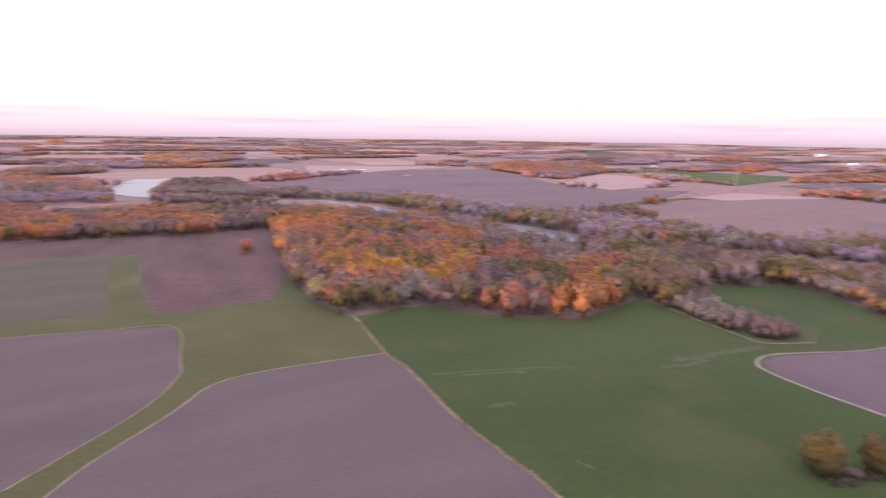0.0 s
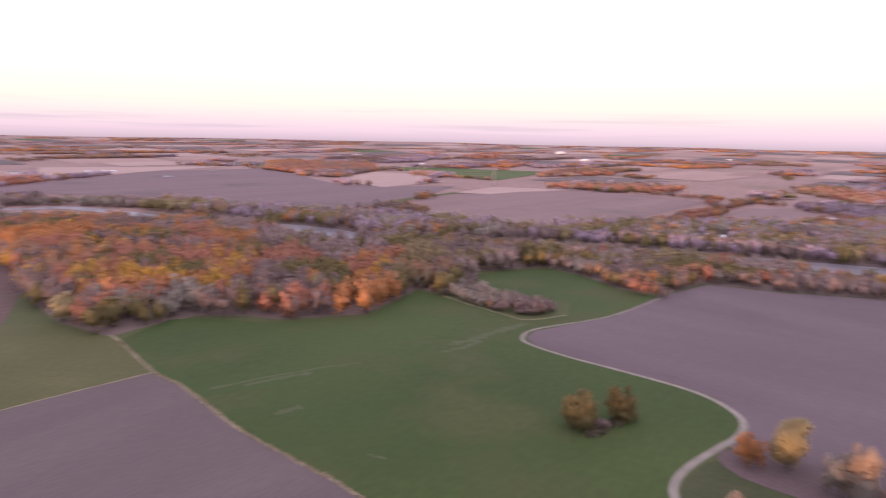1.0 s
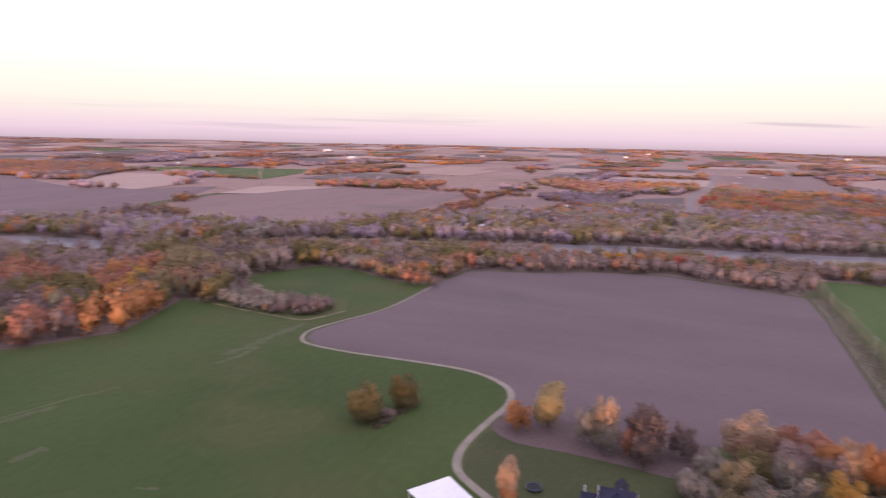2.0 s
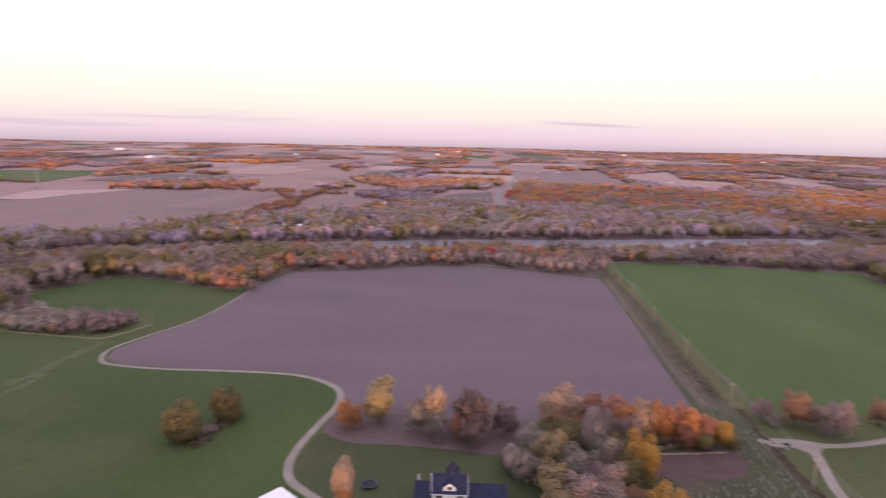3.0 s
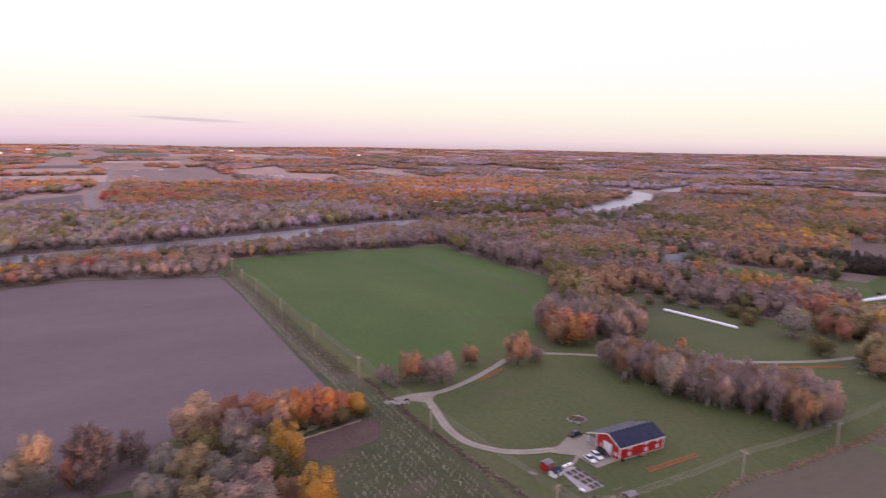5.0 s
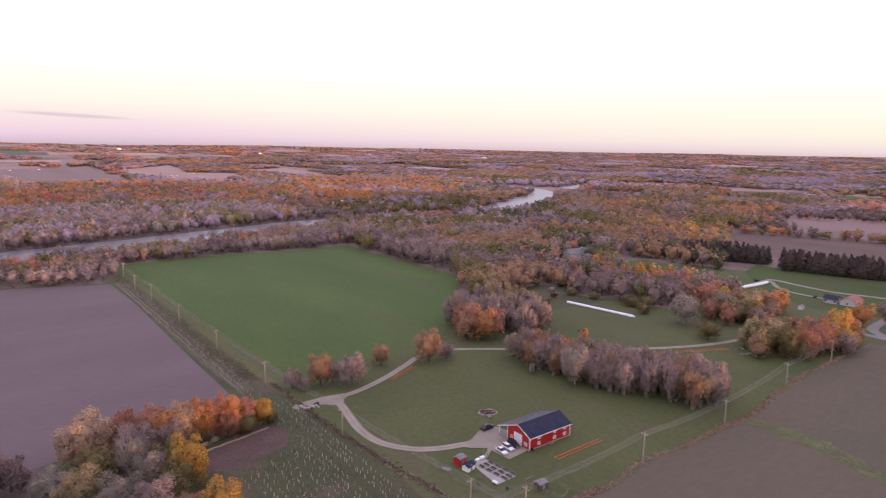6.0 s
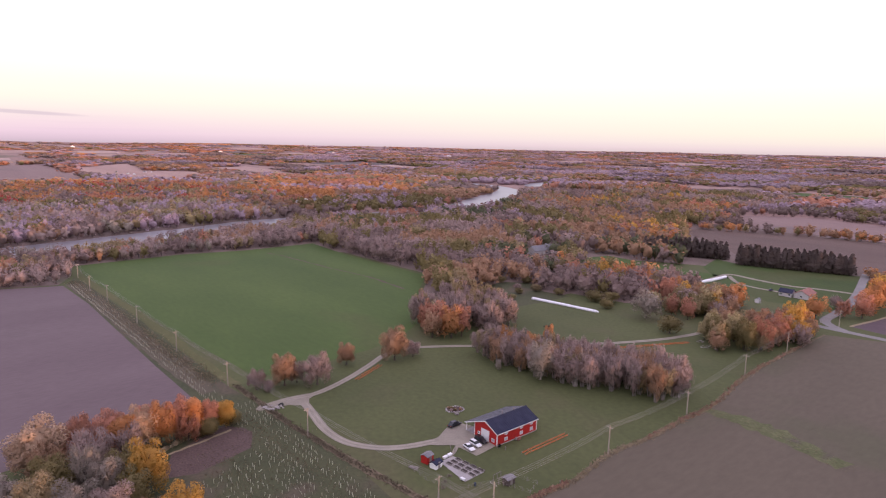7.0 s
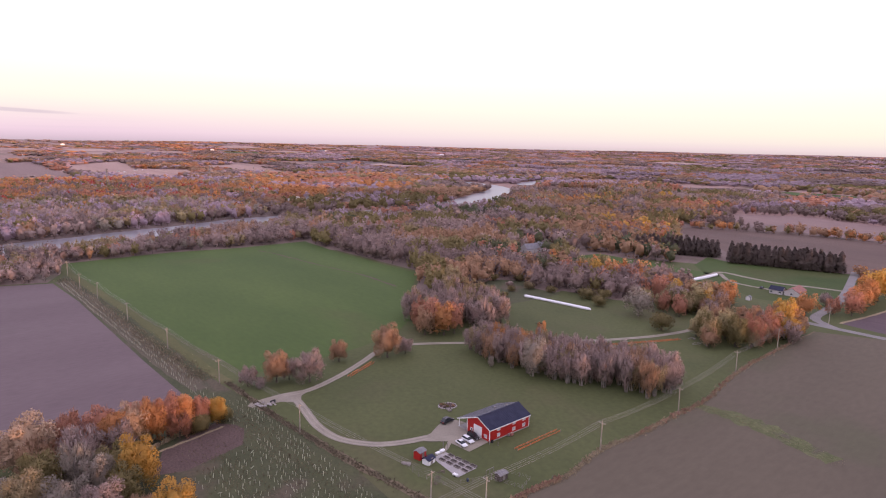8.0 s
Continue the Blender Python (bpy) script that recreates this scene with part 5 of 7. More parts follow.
HILL_WOOD = [(138, 1819), (275, 1510), (330, 1560), (446, 1736), (520, 2080), (186, 2120)]
woods("hill_wood", scatter(HILL_WOOD, 12, 54), mixed({"rust": 4, "brown": 4, "dusk": 2, "orange": 0.6}, 120), "russet wood on the far hill", 2, (11, 15), (13, 17), 54)
ORANGE_LINE = [(-880, 1850), (-765, 1854), (-700, 2200), (-780, 2350), (-1100, 2300)]
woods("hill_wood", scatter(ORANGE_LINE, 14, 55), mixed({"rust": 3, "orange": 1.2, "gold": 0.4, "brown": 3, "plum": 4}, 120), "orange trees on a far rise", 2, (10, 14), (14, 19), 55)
tree(-168, 522, 13, 12, "rust", "round", False, "alone in the weeds")
HEDGES = [[(800, 845), (700, 700), (590, 640)], [(668, -470), (560, -600), (470, -650)], [(380, -440), (330, -420)], [(706, 1098), (790, 990), (870, 750)],
          [(100, 1890), (330, 1760)], [(500, 1560), (640, 1370)], [(512, 625), (629, 683), (845, 798), (1100, 950)], [(263, 340), (278, 322)], [(-178, 655), (-150, 560)]]
for k, line in enumerate(HEDGES):
    pts = []
    for a, b in zip(line, line[1:]):
        d = math.hypot(b[0] - a[0], b[1] - a[1])
        pts += [(a[0] + (b[0] - a[0]) * s / d + random.uniform(-4, 4), a[1] + (b[1] - a[1]) * s / d + random.uniform(-4, 4)) for s in np.arange(0, d, 7)]
    woods("hedgerow", pts, mixed({"brown": 3, "orange": 2, "rust": 2, "dusk": 3, "olive": 2}), "line of autumn hedgerow trees between fields", 0, (7, 12), (7, 11), 30 + k)


def far_points(r0, r1, step, seed):
    """Places for far woods: patches and bands that follow the field grid, denser over the valley side."""
    rng = random.Random(seed)
    res, r = [], r0
    cg, sg = math.cos(GRID), math.sin(GRID)
    while r < r1:
        n = int(3.85 * r / step)
        for k in range(n):
            a = radians(150) - 3.85 * k / n + rng.uniform(-0.4, 0.4) * step / r
            rr = r + rng.uniform(-0.45, 0.45) * step
            x, y = rr * math.cos(a), rr * math.sin(a)
            u, v = x * cg + y * sg, -x * sg + y * cg
            f = noise.noise((u / 600, v / 170, 7.7)) + 0.55 * noise.noise((u / 150, v / 80, 3.3))
            valley = 0.55 if math.degrees(a) < 5 else 0.55 * max(0.0, (45 - math.degrees(a)) / 40) if math.degrees(a) < 45 else 0.06
            if f + valley > (0.13 if r < 3000 else 0.16) and open_land(x, y, 36):
                res.append((x, y))
        r += step
    return res


LIT_SLOPE = [(778, 412), (833, 201), (1149, -222), (1558, -419), (1817, -132), (1456, 319), (1086, 525)]


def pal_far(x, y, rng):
    """Sunset-glow orange and rust on the slope beyond the river, haze-tinted mauve and dusk along the valley."""
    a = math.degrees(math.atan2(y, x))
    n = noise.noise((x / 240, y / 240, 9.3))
    # low sun on this slope is mixed in as extra orange leaf colour
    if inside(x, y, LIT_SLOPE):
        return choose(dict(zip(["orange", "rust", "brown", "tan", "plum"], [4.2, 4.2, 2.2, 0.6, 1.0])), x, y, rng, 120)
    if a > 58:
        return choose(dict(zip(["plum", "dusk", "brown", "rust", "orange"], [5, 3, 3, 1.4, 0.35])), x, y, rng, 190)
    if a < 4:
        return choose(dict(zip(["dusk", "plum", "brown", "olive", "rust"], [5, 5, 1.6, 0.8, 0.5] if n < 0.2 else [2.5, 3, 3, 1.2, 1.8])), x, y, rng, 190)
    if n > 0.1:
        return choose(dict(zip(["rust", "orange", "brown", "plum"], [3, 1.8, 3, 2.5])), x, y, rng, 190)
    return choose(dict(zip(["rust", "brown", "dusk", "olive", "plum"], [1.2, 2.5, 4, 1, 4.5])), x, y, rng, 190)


taken = [POND_WOOD, WEST_FAR, WEST_NEAR, WOOD_FIRE, BELT, BANK_FAR, VILLAGE, RIGHT_MID, RIGHT_NEAR, BANK_NEAR]
woods("far_wood", [p for p in far_points(820, 1180, 15.5, 24) if not any(inside(*p, t) for t in taken)], pal_far, "patches of russet woodland, haze put into its mauve crowns", 1, (9, 14), (11, 16), 24, 0.4)
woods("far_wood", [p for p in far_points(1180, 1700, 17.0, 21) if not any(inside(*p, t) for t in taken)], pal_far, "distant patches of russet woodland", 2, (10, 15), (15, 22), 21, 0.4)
woods("far_wood", far_points(1700, 3000, 20, 22), pal_far, "distant woodland between fields with haze put into its colour", 3, (8, 12), (18, 27), 22, 0.3)
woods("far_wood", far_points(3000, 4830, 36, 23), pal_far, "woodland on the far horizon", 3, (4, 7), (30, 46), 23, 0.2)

# ---- buildings and yard things ----


def box(bm, x0, y0, z0, x1, y1, z1, bevel=0.0):
    r = bmesh.ops.create_cube(bm, size=1)
    for v in r["verts"]:
        v.co = Vector((x0 + (v.co.x + 0.5) * (x1 - x0), y0 + (v.co.y + 0.5) * (y1 - y0), z0 + (v.co.z + 0.5) * (z1 - z0)))
    if bevel:
        bmesh.ops.bevel(bm, geom=list({e for v in r["verts"] for e in v.link_edges}), offset=bevel, segments=2, affect="EDGES")
    return r["verts"]


def solid(bm, pts, thick):
    """A slab between a flat outline and the same outline moved along thick."""
    a = [bm.verts.new(p) for p in pts]
    c = [bm.verts.new(Vector(p) + Vector(thick)) for p in pts]
    bm.faces.new(a)
    bm.faces.new(c[::-1])
    n = len(pts)
    for i in range(n):
        bm.faces.new((a[i], c[i], c[(i + 1) % n], a[(i + 1) % n]))
    bmesh.ops.recalc_face_normals(bm, faces=bm.faces[:])


def boxed(name, parent, material, *boxes, label="", bevel=0.0):
    bm = bmesh.new()
    for b in boxes:
        box(bm, *b, bevel=bevel)
    return part(name, bm, material, parent, label)


def window(parent, x, y, z, w, h, axis, out, glass="dark_glass", frame_mat="white_paint"):
    """A window set on a wall that runs along axis 'x' or 'y'; out is the way it faces along the other axis."""
    t = 0.09

    def bar(a0, z0, a1, z1, d0, d1):
        lo, hi = sorted((d0 * out, d1 * out))
        return (x + a0, y + lo, z + z0, x + a1, y + hi, z + z1) if axis == "x" else (x + lo, y + a0, z + z0, x + hi, y + a1, z + z1)

    w2, h2 = w / 2, h / 2
    win = boxed("window", parent, frame_mat, bar(-w2 - t, -h2 - t, w2 + t, -h2, 0, 0.1), bar(-w2 - t, h2, w2 + t, h2 + t, 0, 0.1),
                bar(-w2 - t, -h2, -w2, h2, 0, 0.1), bar(w2, -h2, w2 + t, h2, 0, 0.1), bar(-0.03, -h2, 0.03, h2, 0, 0.08), label="white-framed window")
    boxed("pane", win, glass, bar(-w2, -h2, w2, h2, 0.01, 0.04))
    return win


def barn():
    ob = thing("barn", 183.0, -60.7, radians(-65.0), "red metal barn with navy roof, one slope sheen-painted grey, white trim", "barn")
    L, W, E, R = 19.3, 10.8, 4.5, 7.0
    m = W / 2
    bm = bmesh.new()
    solid(bm, [(0.1, 0, 0), (0.1, W, 0), (0.1, W, E), (0.1, m, R), (0.1, 0, E)], (0.2, 0, 0))
    part("front_wall", bm, "red_metal", ob, "red metal gable wall")
    bm = bmesh.new()
    solid(bm, [(L - 0.3, 0, 0), (L - 0.3, W, 0), (L - 0.3, W, E), (L - 0.3, m, R), (L - 0.3, 0, E)], (0.2, 0, 0))
    part("back_wall", bm, "red_metal", ob)
    for k in range(2):
        y0 = 0 if k == 0 else W - 0.2
        bm = bmesh.new()
        box(bm, 0.3, y0, 0.35, L - 0.3, y0 + 0.2, E)
        s = -0.03 if k == 0 else 0.23
        x = 0.5
        while x < L - 0.4:
            box(bm, x, y0 + min(s, 0), 0.35, x + 0.05, y0 + max(s, 0.2), E)
            x += 0.45
        part("side_wall", bm, "red_metal", ob, "ribbed red metal wall")
    boxed("footing", ob, "concrete", (0.05, -0.04, 0, L - 0.05, 0.24, 0.34), (0.05, W - 0.24, 0, L - 0.05, W + 0.04, 0.34))
    # roof slopes with standing seams
    sl = (R - E) / m
    for k in range(2):
        bm = bmesh.new()
        ya = -0.45 if k == 0 else m
        yb = m if k == 0 else W + 4.6
        za, zb = (E - 0.45 * sl, R) if k == 0 else (R, 3.05)
        solid(bm, [(-0.4, ya, za), (L + 0.4, ya, za), (L + 0.4, yb, zb), (-0.4, yb, zb)], (0, 0, 0.16))
        # the lean-to slope gets the grey with the painted sky reflection
        slope = part("roof", bm, "roof_sheen_grey" if k else "navy_roof", ob, "navy standing-seam roof with sky sheen put into its grey" if k else "navy standing-seam metal roof")
        x = -0.3
        while x < L + 0.3:
            bm = bmesh.new()
            solid(bm, [(x, ya, za + 0.16), (x + 0.06, ya, za + 0.16), (x + 0.06, yb, zb + 0.16), (x, yb, zb + 0.16)], (0, 0, 0.05))
            part("seam", bm, "roof_sheen_grey" if k else "navy_roof", slope)
            x += 0.9
    boxed("ridge_cap", ob, "navy_roof", (-0.42, m - 0.25, R + 0.1, L + 0.42, m + 0.25, R + 0.24))
    # trim
    for x, y in ((0.0, -0.06), (0.0, W - 0.14), (L - 0.2, -0.06), (L - 0.2, W - 0.14)):
        boxed("corner_trim", ob, "white_paint", (x - 0.03, y, 0.1, x + 0.24, y + 0.24, E - 0.1), label="white corner trim")
    boxed("eave_trim", ob, "white_paint", (-0.4, -0.52, E - 0.42, L + 0.4, -0.44, E - 0.12), label="white eave trim")
    for y0, z0, y1, z1 in ((-0.45, E - 0.45 * sl, m, R), (m, R, W + 4.6, 3.05)):
        bm = bmesh.new()
        solid(bm, [(-0.48, y0, z0 - 0.16), (-0.48, y1, z1 - 0.16), (-0.48, y1, z1 + 0.17), (-0.48, y0, z0 + 0.17)], (0.07, 0, 0))
        part("gable_trim", bm, "white_paint", ob, "white gable trim")
    # doors
    d = boxed("garage_door", ob, "white_paint", *[(0.02, 3.9, 0.12 + k * 0.72, 0.10, 7.4, 0.80 + k * 0.72) for k in range(5)], label="white sectional garage door")
    boxed("door_frame", d, "white_paint", (0.0, 3.72, 0.0, 0.1, 3.88, 3.9), (0.0, 7.42, 0.0, 0.1, 7.58, 3.9), (0.0, 3.72, 3.74, 0.1, 7.58, 3.9))
    d = boxed("side_door", ob, "white_paint", (0.03, 8.2, 0.1, 0.1, 9.15, 2.15), label="white entry door")
    boxed("door_window", d, "dark_glass", (0.015, 8.4, 1.3, 0.03, 8.95, 1.95))
    window(ob, 0.1, 1.9, 1.5, 1.2, 1.0, "y", -1, "sky_sheen_glass")
    for f in (0.22, 0.60, 0.86):
        window(ob, L * f, 0.0, 3.55, 1.2, 0.8, "x", -1, "sky_sheen_glass")
        window(ob, L * f, 0.0, 1.55, 1.2, 1.0, "x", -1, "sky_sheen_glass")
    # lean-to posts and beam
    for x in (0.2, 6.4, 12.8, L - 0.4):
        boxed("porch_post", ob, "white_paint", (x, W + 4.2, 0, x + 0.22, W + 4.42, 2.95), label="white square post")
    boxed("porch_beam", ob, "white_paint", (0, W + 4.22, 2.72, L, W + 4.4, 3.0))
    boxed("porch_floor", ob, "concrete", (0, W, 0.02, L, W + 4.6, 0.16))
    bm = bmesh.new()
    for x, y in ((9.0, m + 1.4), (14.0, m + 0.8)):
        tube(bm, [(x, y, R - 0.8), (x, y, R + 0.55)], [0.16, 0.16], 8)
        tube(bm, [(x, y, R + 0.55), (x, y, R + 0.75)], [0.26, 0.2], 8)
    part("roof_vent", bm, "steel", ob, "small round metal vents")
    return ob


barn()
LX, LY = Vector((math.cos(radians(-65)), math.sin(radians(-65)))), Vector((math.sin(radians(65)), math.cos(radians(65))))


def by_barn(u, v):
    """A place by the barn: u along its long side, v along its gable."""
    p = Vector((183.0, -60.7)) + LX * u + LY * v
    return p.x, p.y


def car(x, y, turn, paint, label, size=(4.6, 1.85, 1.5), suv=False):
    ob = thing("car", x, y, turn, label, "car", z=0.16)
    l, w, h = size
    bm = bmesh.new()
    prof = [(-l / 2, 0.35), (-l / 2, 0.78), (-l / 2 + 0.15, 0.90), (l / 2 - 1.1, 0.95), (l / 2 - 0.1, 0.74), (l / 2, 0.6), (l / 2, 0.35)]
    solid(bm, [(a, -w / 2, z) for a, z in prof], (0, w, 0))
    bmesh.ops.bevel(bm, geom=[e for e in bm.edges if abs(e.verts[0].co.y - e.verts[1].co.y) < 0.01], offset=0.09, segments=2, affect="EDGES")
    body = part("body", bm, paint, ob)
    back = -l / 2 + (0.12 if suv else 0.55)
    bm = bmesh.new()
    cab = [(back, 0.9), (back + (0.25 if suv else 0.6), h), (l / 2 - 2.1, h), (l / 2 - 1.2, 0.93)]
    vs = [[bm.verts.new((a, s * (w / 2 - (0.10 if z < 1.2 else 0.26)), z)) for a, z in cab] for s in (-1, 1)]
    for i in range(4):
        j = (i + 1) % 4
        bm.faces.new((vs[0][i], vs[0][j], vs[1][j], vs[1][i]))
    bm.faces.new(vs[0])
    bm.faces.new(vs[1][::-1])
    bmesh.ops.recalc_face_normals(bm, faces=bm.faces[:])
    part("glasshouse", bm, "dark_glass", ob, "dark windows")
    boxed("roof", ob, paint, (cab[1][0] + 0.02, -w / 2 + 0.24, h - 0.01, cab[2][0] - 0.02, w / 2 - 0.24, h + 0.05), bevel=0.02)
    for sx in (-l / 2 + 0.85, l / 2 - 0.9):
        for sy in (-w / 2 + 0.02, w / 2 - 0.24):
            bm = bmesh.new()
            tube(bm, [(sx, sy, 0.33), (sx, sy + 0.22, 0.33)], [0.33, 0.33], 14)
            wh = part("wheel", bm, "rubber", ob)
            bm = bmesh.new()
            tube(bm, [(sx, sy - 0.01, 0.33), (sx, sy + 0.23, 0.33)], [0.19, 0.19], 10)
            part("rim", bm, "steel", wh)
    for sy in (-w / 2 + 0.2, w / 2 - 0.55):
        boxed("headlight", body, "white_cloth", (l / 2 - 0.06, sy, 0.58, l / 2 + 0.01, sy + 0.35, 0.70))
        boxed("tail_light", body, "red_metal", (-l / 2 - 0.01, sy, 0.68, -l / 2 + 0.05, sy + 0.35, 0.82))
    return ob


car(183.4, -51.3, math.atan2(-1.9, -5.6), "car_white", "white car parked in the barn yard")
car(185.3, -54.1, math.atan2(-2.2, -5.3), "car_white", "white estate car beside another white car", suv=True)
car(187.2, -56.6, math.atan2(-2.4, -5.5), "car_black", "black van parked before the garage door", (4.9, 1.95, 1.75), True)
car(200.5, -51.3, math.atan2(-5.7, 3.2), "car_black", "dark grey pickup by the lean-to", (5.4, 2.0, 1.8))
car(355.0, -326.0, radians(-60), "car_blue", "dark blue car on the far drive")


def simple_house(name, x, y, turn, l, w, e, r, wall, roof, label, category="house", windows=True, group="", over=0.5):
    """A gabled building with walls, roof slopes, a door and windows."""
    ob = thing(name, x, y, turn, label, category, group)
    bm = bmesh.new()
    for x0 in (-l / 2, l / 2 - 0.2):
        solid(bm, [(x0, -w / 2, 0), (x0, w / 2, 0), (x0, w / 2, e), (x0, 0, r), (x0, -w / 2, e)], (0.2, 0, 0))
    box(bm, -l / 2 + 0.2, -w / 2, 0, l / 2 - 0.2, -w / 2 + 0.2, e)
    box(bm, -l / 2 + 0.2, w / 2 - 0.2, 0, l / 2 - 0.2, w / 2, e)
    part("wall", bm, wall, ob)
    s = (r - e) / (w / 2)
    for k in (-1, 1):
        bm = bmesh.new()
        solid(bm, [(-l / 2 - over, k * (w / 2 + over), e - over * s), (l / 2 + over, k * (w / 2 + over), e - over * s), (l / 2 + over, 0, r), (-l / 2 - over, 0, r)], (0, 0, 0.15))
        part("roof", bm, roof, ob)
    boxed("door", ob, "grey_wood", (-0.5, -w / 2 - 0.05, 0.05, 0.5, -w / 2 + 0.02, 2.1))
    if windows:
        for k in (-1, 1):
            for a in (-0.33, 0.33):
                window(ob, l * a, k * w / 2, min(1.6, e * 0.55), 1.4, 1.1, "x", k)
            window(ob, k * l / 2, 0.0, min(1.6, e * 0.55), 1.2, 1.1, "y", k)
    return ob


# garden sheds, raised beds, hen run
simple_house("garden_shed", 178.6, -36.2, radians(-52), 3.0, 2.6, 2.4, 2.9, "red_metal", "grey_roof", "small red garden shed with a dark roof", "shed", False, over=0.2)
simple_house("garden_shed", 175.0, -38.1, radians(-52), 3.2, 2.5, 1.6, 2.2, "white_paint", "navy_roof", "low white shed with a dark roof", "shed", False, over=0.25)
sheet("garden_bed_ground", [(177.4, -39.9), (180.2, -44.9), (168.4, -51.4), (164.6, -44.3)], "concrete", "pale gravel round the raised beds", 0.15)
ribbon("path", [(179.5, -43.5), (182.5, -46.0), (186, -48.0)], 1.3, "gravel", "narrow gravel path to the garden", 0.16)
gx, gy = Vector((-0.87, -0.49)), Vector((0.49, -0.87))
bed = thing("raised_bed", 0, 0, 0, "wooden raised bed filled with dark soil", "raised bed", "raised garden beds", z=0.15)
boxed("board", bed, "grey_wood", (-1.1, -0.55, 0, 1.1, -0.48, 0.4))
boxed("board", bed, "grey_wood", (-1.1, 0.48, 0, 1.1, 0.55, 0.4))
boxed("board", bed, "grey_wood", (-1.1, -0.48, 0, -1.03, 0.48, 0.4))
boxed("board", bed, "grey_wood", (1.03, -0.48, 0, 1.1, 0.48, 0.4))
boxed("soil", bed, "bed_soil", (-1.03, -0.48, 0, 1.03, 0.48, 0.34), label="dark garden soil")
g0 = Vector((177.0, -42.3))
first = True
for i in range(4):
    for j in range(3):
        p = g0 + gx * (1.6 + i * 3.0) + gy * (-0.6 + j * 2.0 + 0.15 * i)
        mtx = Matrix.Translation((p.x, p.y, 0.15)) @ Matrix.Rotation(math.atan2(gx.y, gx.x), 4, "Z")
        if first:
            bed.matrix_world = mtx
            first = False
        else:
            copy_thing(bed, mtx)
for px_, py_ in ((179.4, -42.2), (180.6, -44.0)):
    b = thing("garden_box", px_, py_, math.atan2(gx.y, gx.x), "white cold frame beside the garden", "cold frame", "cold frames", 0.15)
    boxed("body", b, "white_paint", (-0.45, -0.8, 0, 0.45, 0.8, 0.55), bevel=0.04)
    boxed("lid", b, "white_cloth", (-0.48, -0.83, 0.55, 0.48, 0.83, 0.62), label="pale lid")
hen = simple_house("hen_house", 161.2, -56.6, radians(-63), 3.2, 2.2, 1.8, 2.2, "bark", "grey_roof", "weathered grey hen house by the wire run", "hen house", False, over=0.2)
run = thing("hen_run", 163.2, -54.6, radians(-63), "open timber frame of a hen run", "animal run")
for x in (-1.6, 0, 1.6):
    for y in (-1.1, 1.1):
        boxed("post", run, "grey_wood", (x - 0.06, y - 0.06, 0, x + 0.06, y + 0.06, 1.9))
for y in (-1.1, 1.1):
    boxed("rail", run, "grey_wood", (-1.66, y - 0.05, 1.82, 1.66, y + 0.05, 1.94))
cart = thing("garden_cart", 165.4, -43.8, 0.6, "white tipped garden cart by the beds", "cart", z=0.1)
boxed("tray", cart, "white_paint", (-0.8, -0.5, 0.35, 0.8, 0.5, 0.85), bevel=0.08)
for s in (-0.5, 0.42):
    bm = bmesh.new()
    tube(bm, [(0, s, 0.3), (0, s + 0.08, 0.3)], [0.3, 0.3], 12)
    part("wheel", bm, "rubber", cart)
drum = thing("barrel", 162.0, -46.5, 0, "blue plastic barrel in the grass", "barrel", z=0.05)
bm = bmesh.new()
tube(bm, [(0, 0, 0), (0, 0, 0.15), (0, 0, 0.5), (0, 0, 0.85), (0, 0, 1.0)], [0.3, 0.36, 0.38, 0.36, 0.3], 14)
part("body", bm, "car_blue", drum)
for x, y, t in ((175.7, -31.3, 0.9), (210.2, -54.6, 0.2)):
    bench = thing("timber_stack", x, y, t, "small stack of weathered timber", "timber", z=0.05)
    for k in range(6):
        boxed("plank", bench, "grey_wood", (-1.4, -0.6 + (k % 3) * 0.42, 0.02 + (k // 3) * 0.22, 1.4, -0.25 + (k % 3) * 0.42, 0.2 + (k // 3) * 0.22))
# bins and a heat pump by the barn wall
for u, v, m, lab, s in ((8.6, -0.7, "steel", "grey heat pump unit against the barn", (1.0, 0.5, 0.9)), (10.0, -0.7, "siding", "pale outdoor unit against the barn", (0.9, 0.5, 0.8)),
                        (9.3, -1.3, "rust_roof", "reddish log store beside the barn", (1.2, 0.6, 1.0)), (0.6, -0.7, "car_black", "dark bin at the barn corner", (0.6, 0.6, 1.0))):
    x, y = by_barn(u, v)
    b = thing("outdoor_unit", x, y, radians(-65), lab, "unit", z=0.05)
    boxed("case", b, m, (-s[0] / 2, -s[1] / 2, 0.06, s[0] / 2, s[1] / 2, s[2]), bevel=0.04)
    boxed("foot", b, "rubber", (-s[0] / 2, -s[1] / 2, 0, s[0] / 2, s[1] / 2, 0.06))


def stones(name, x, y, rx, ry, n, label, seed, size=(0.4, 1.0), material="stone", ring=False, category="stones"):
    """A heap or ring of separate boulders."""
    ob = thing(name, x, y, 0, label, category)
    rng = random.Random(seed)
    for k in range(n):
        a, d = rng.uniform(0, 6.28), 1.0 if ring else math.sqrt(rng.random())
        if ring:
            a = 6.283 * k / n
        s = rng.uniform(*size)
        bm = bmesh.new()
        bmesh.ops.create_icosphere(bm, subdivisions=1, radius=s)
        for v in bm.verts:
            v.co *= rng.uniform(0.7, 1.2)
            v.co.z *= 0.65
        st = part("stone", bm, material, ob)
        st.location = (rx * d * math.cos(a), ry * d * math.sin(a), 0.25 * s + (0 if ring else (1 - d) * 0.6))
    return ob


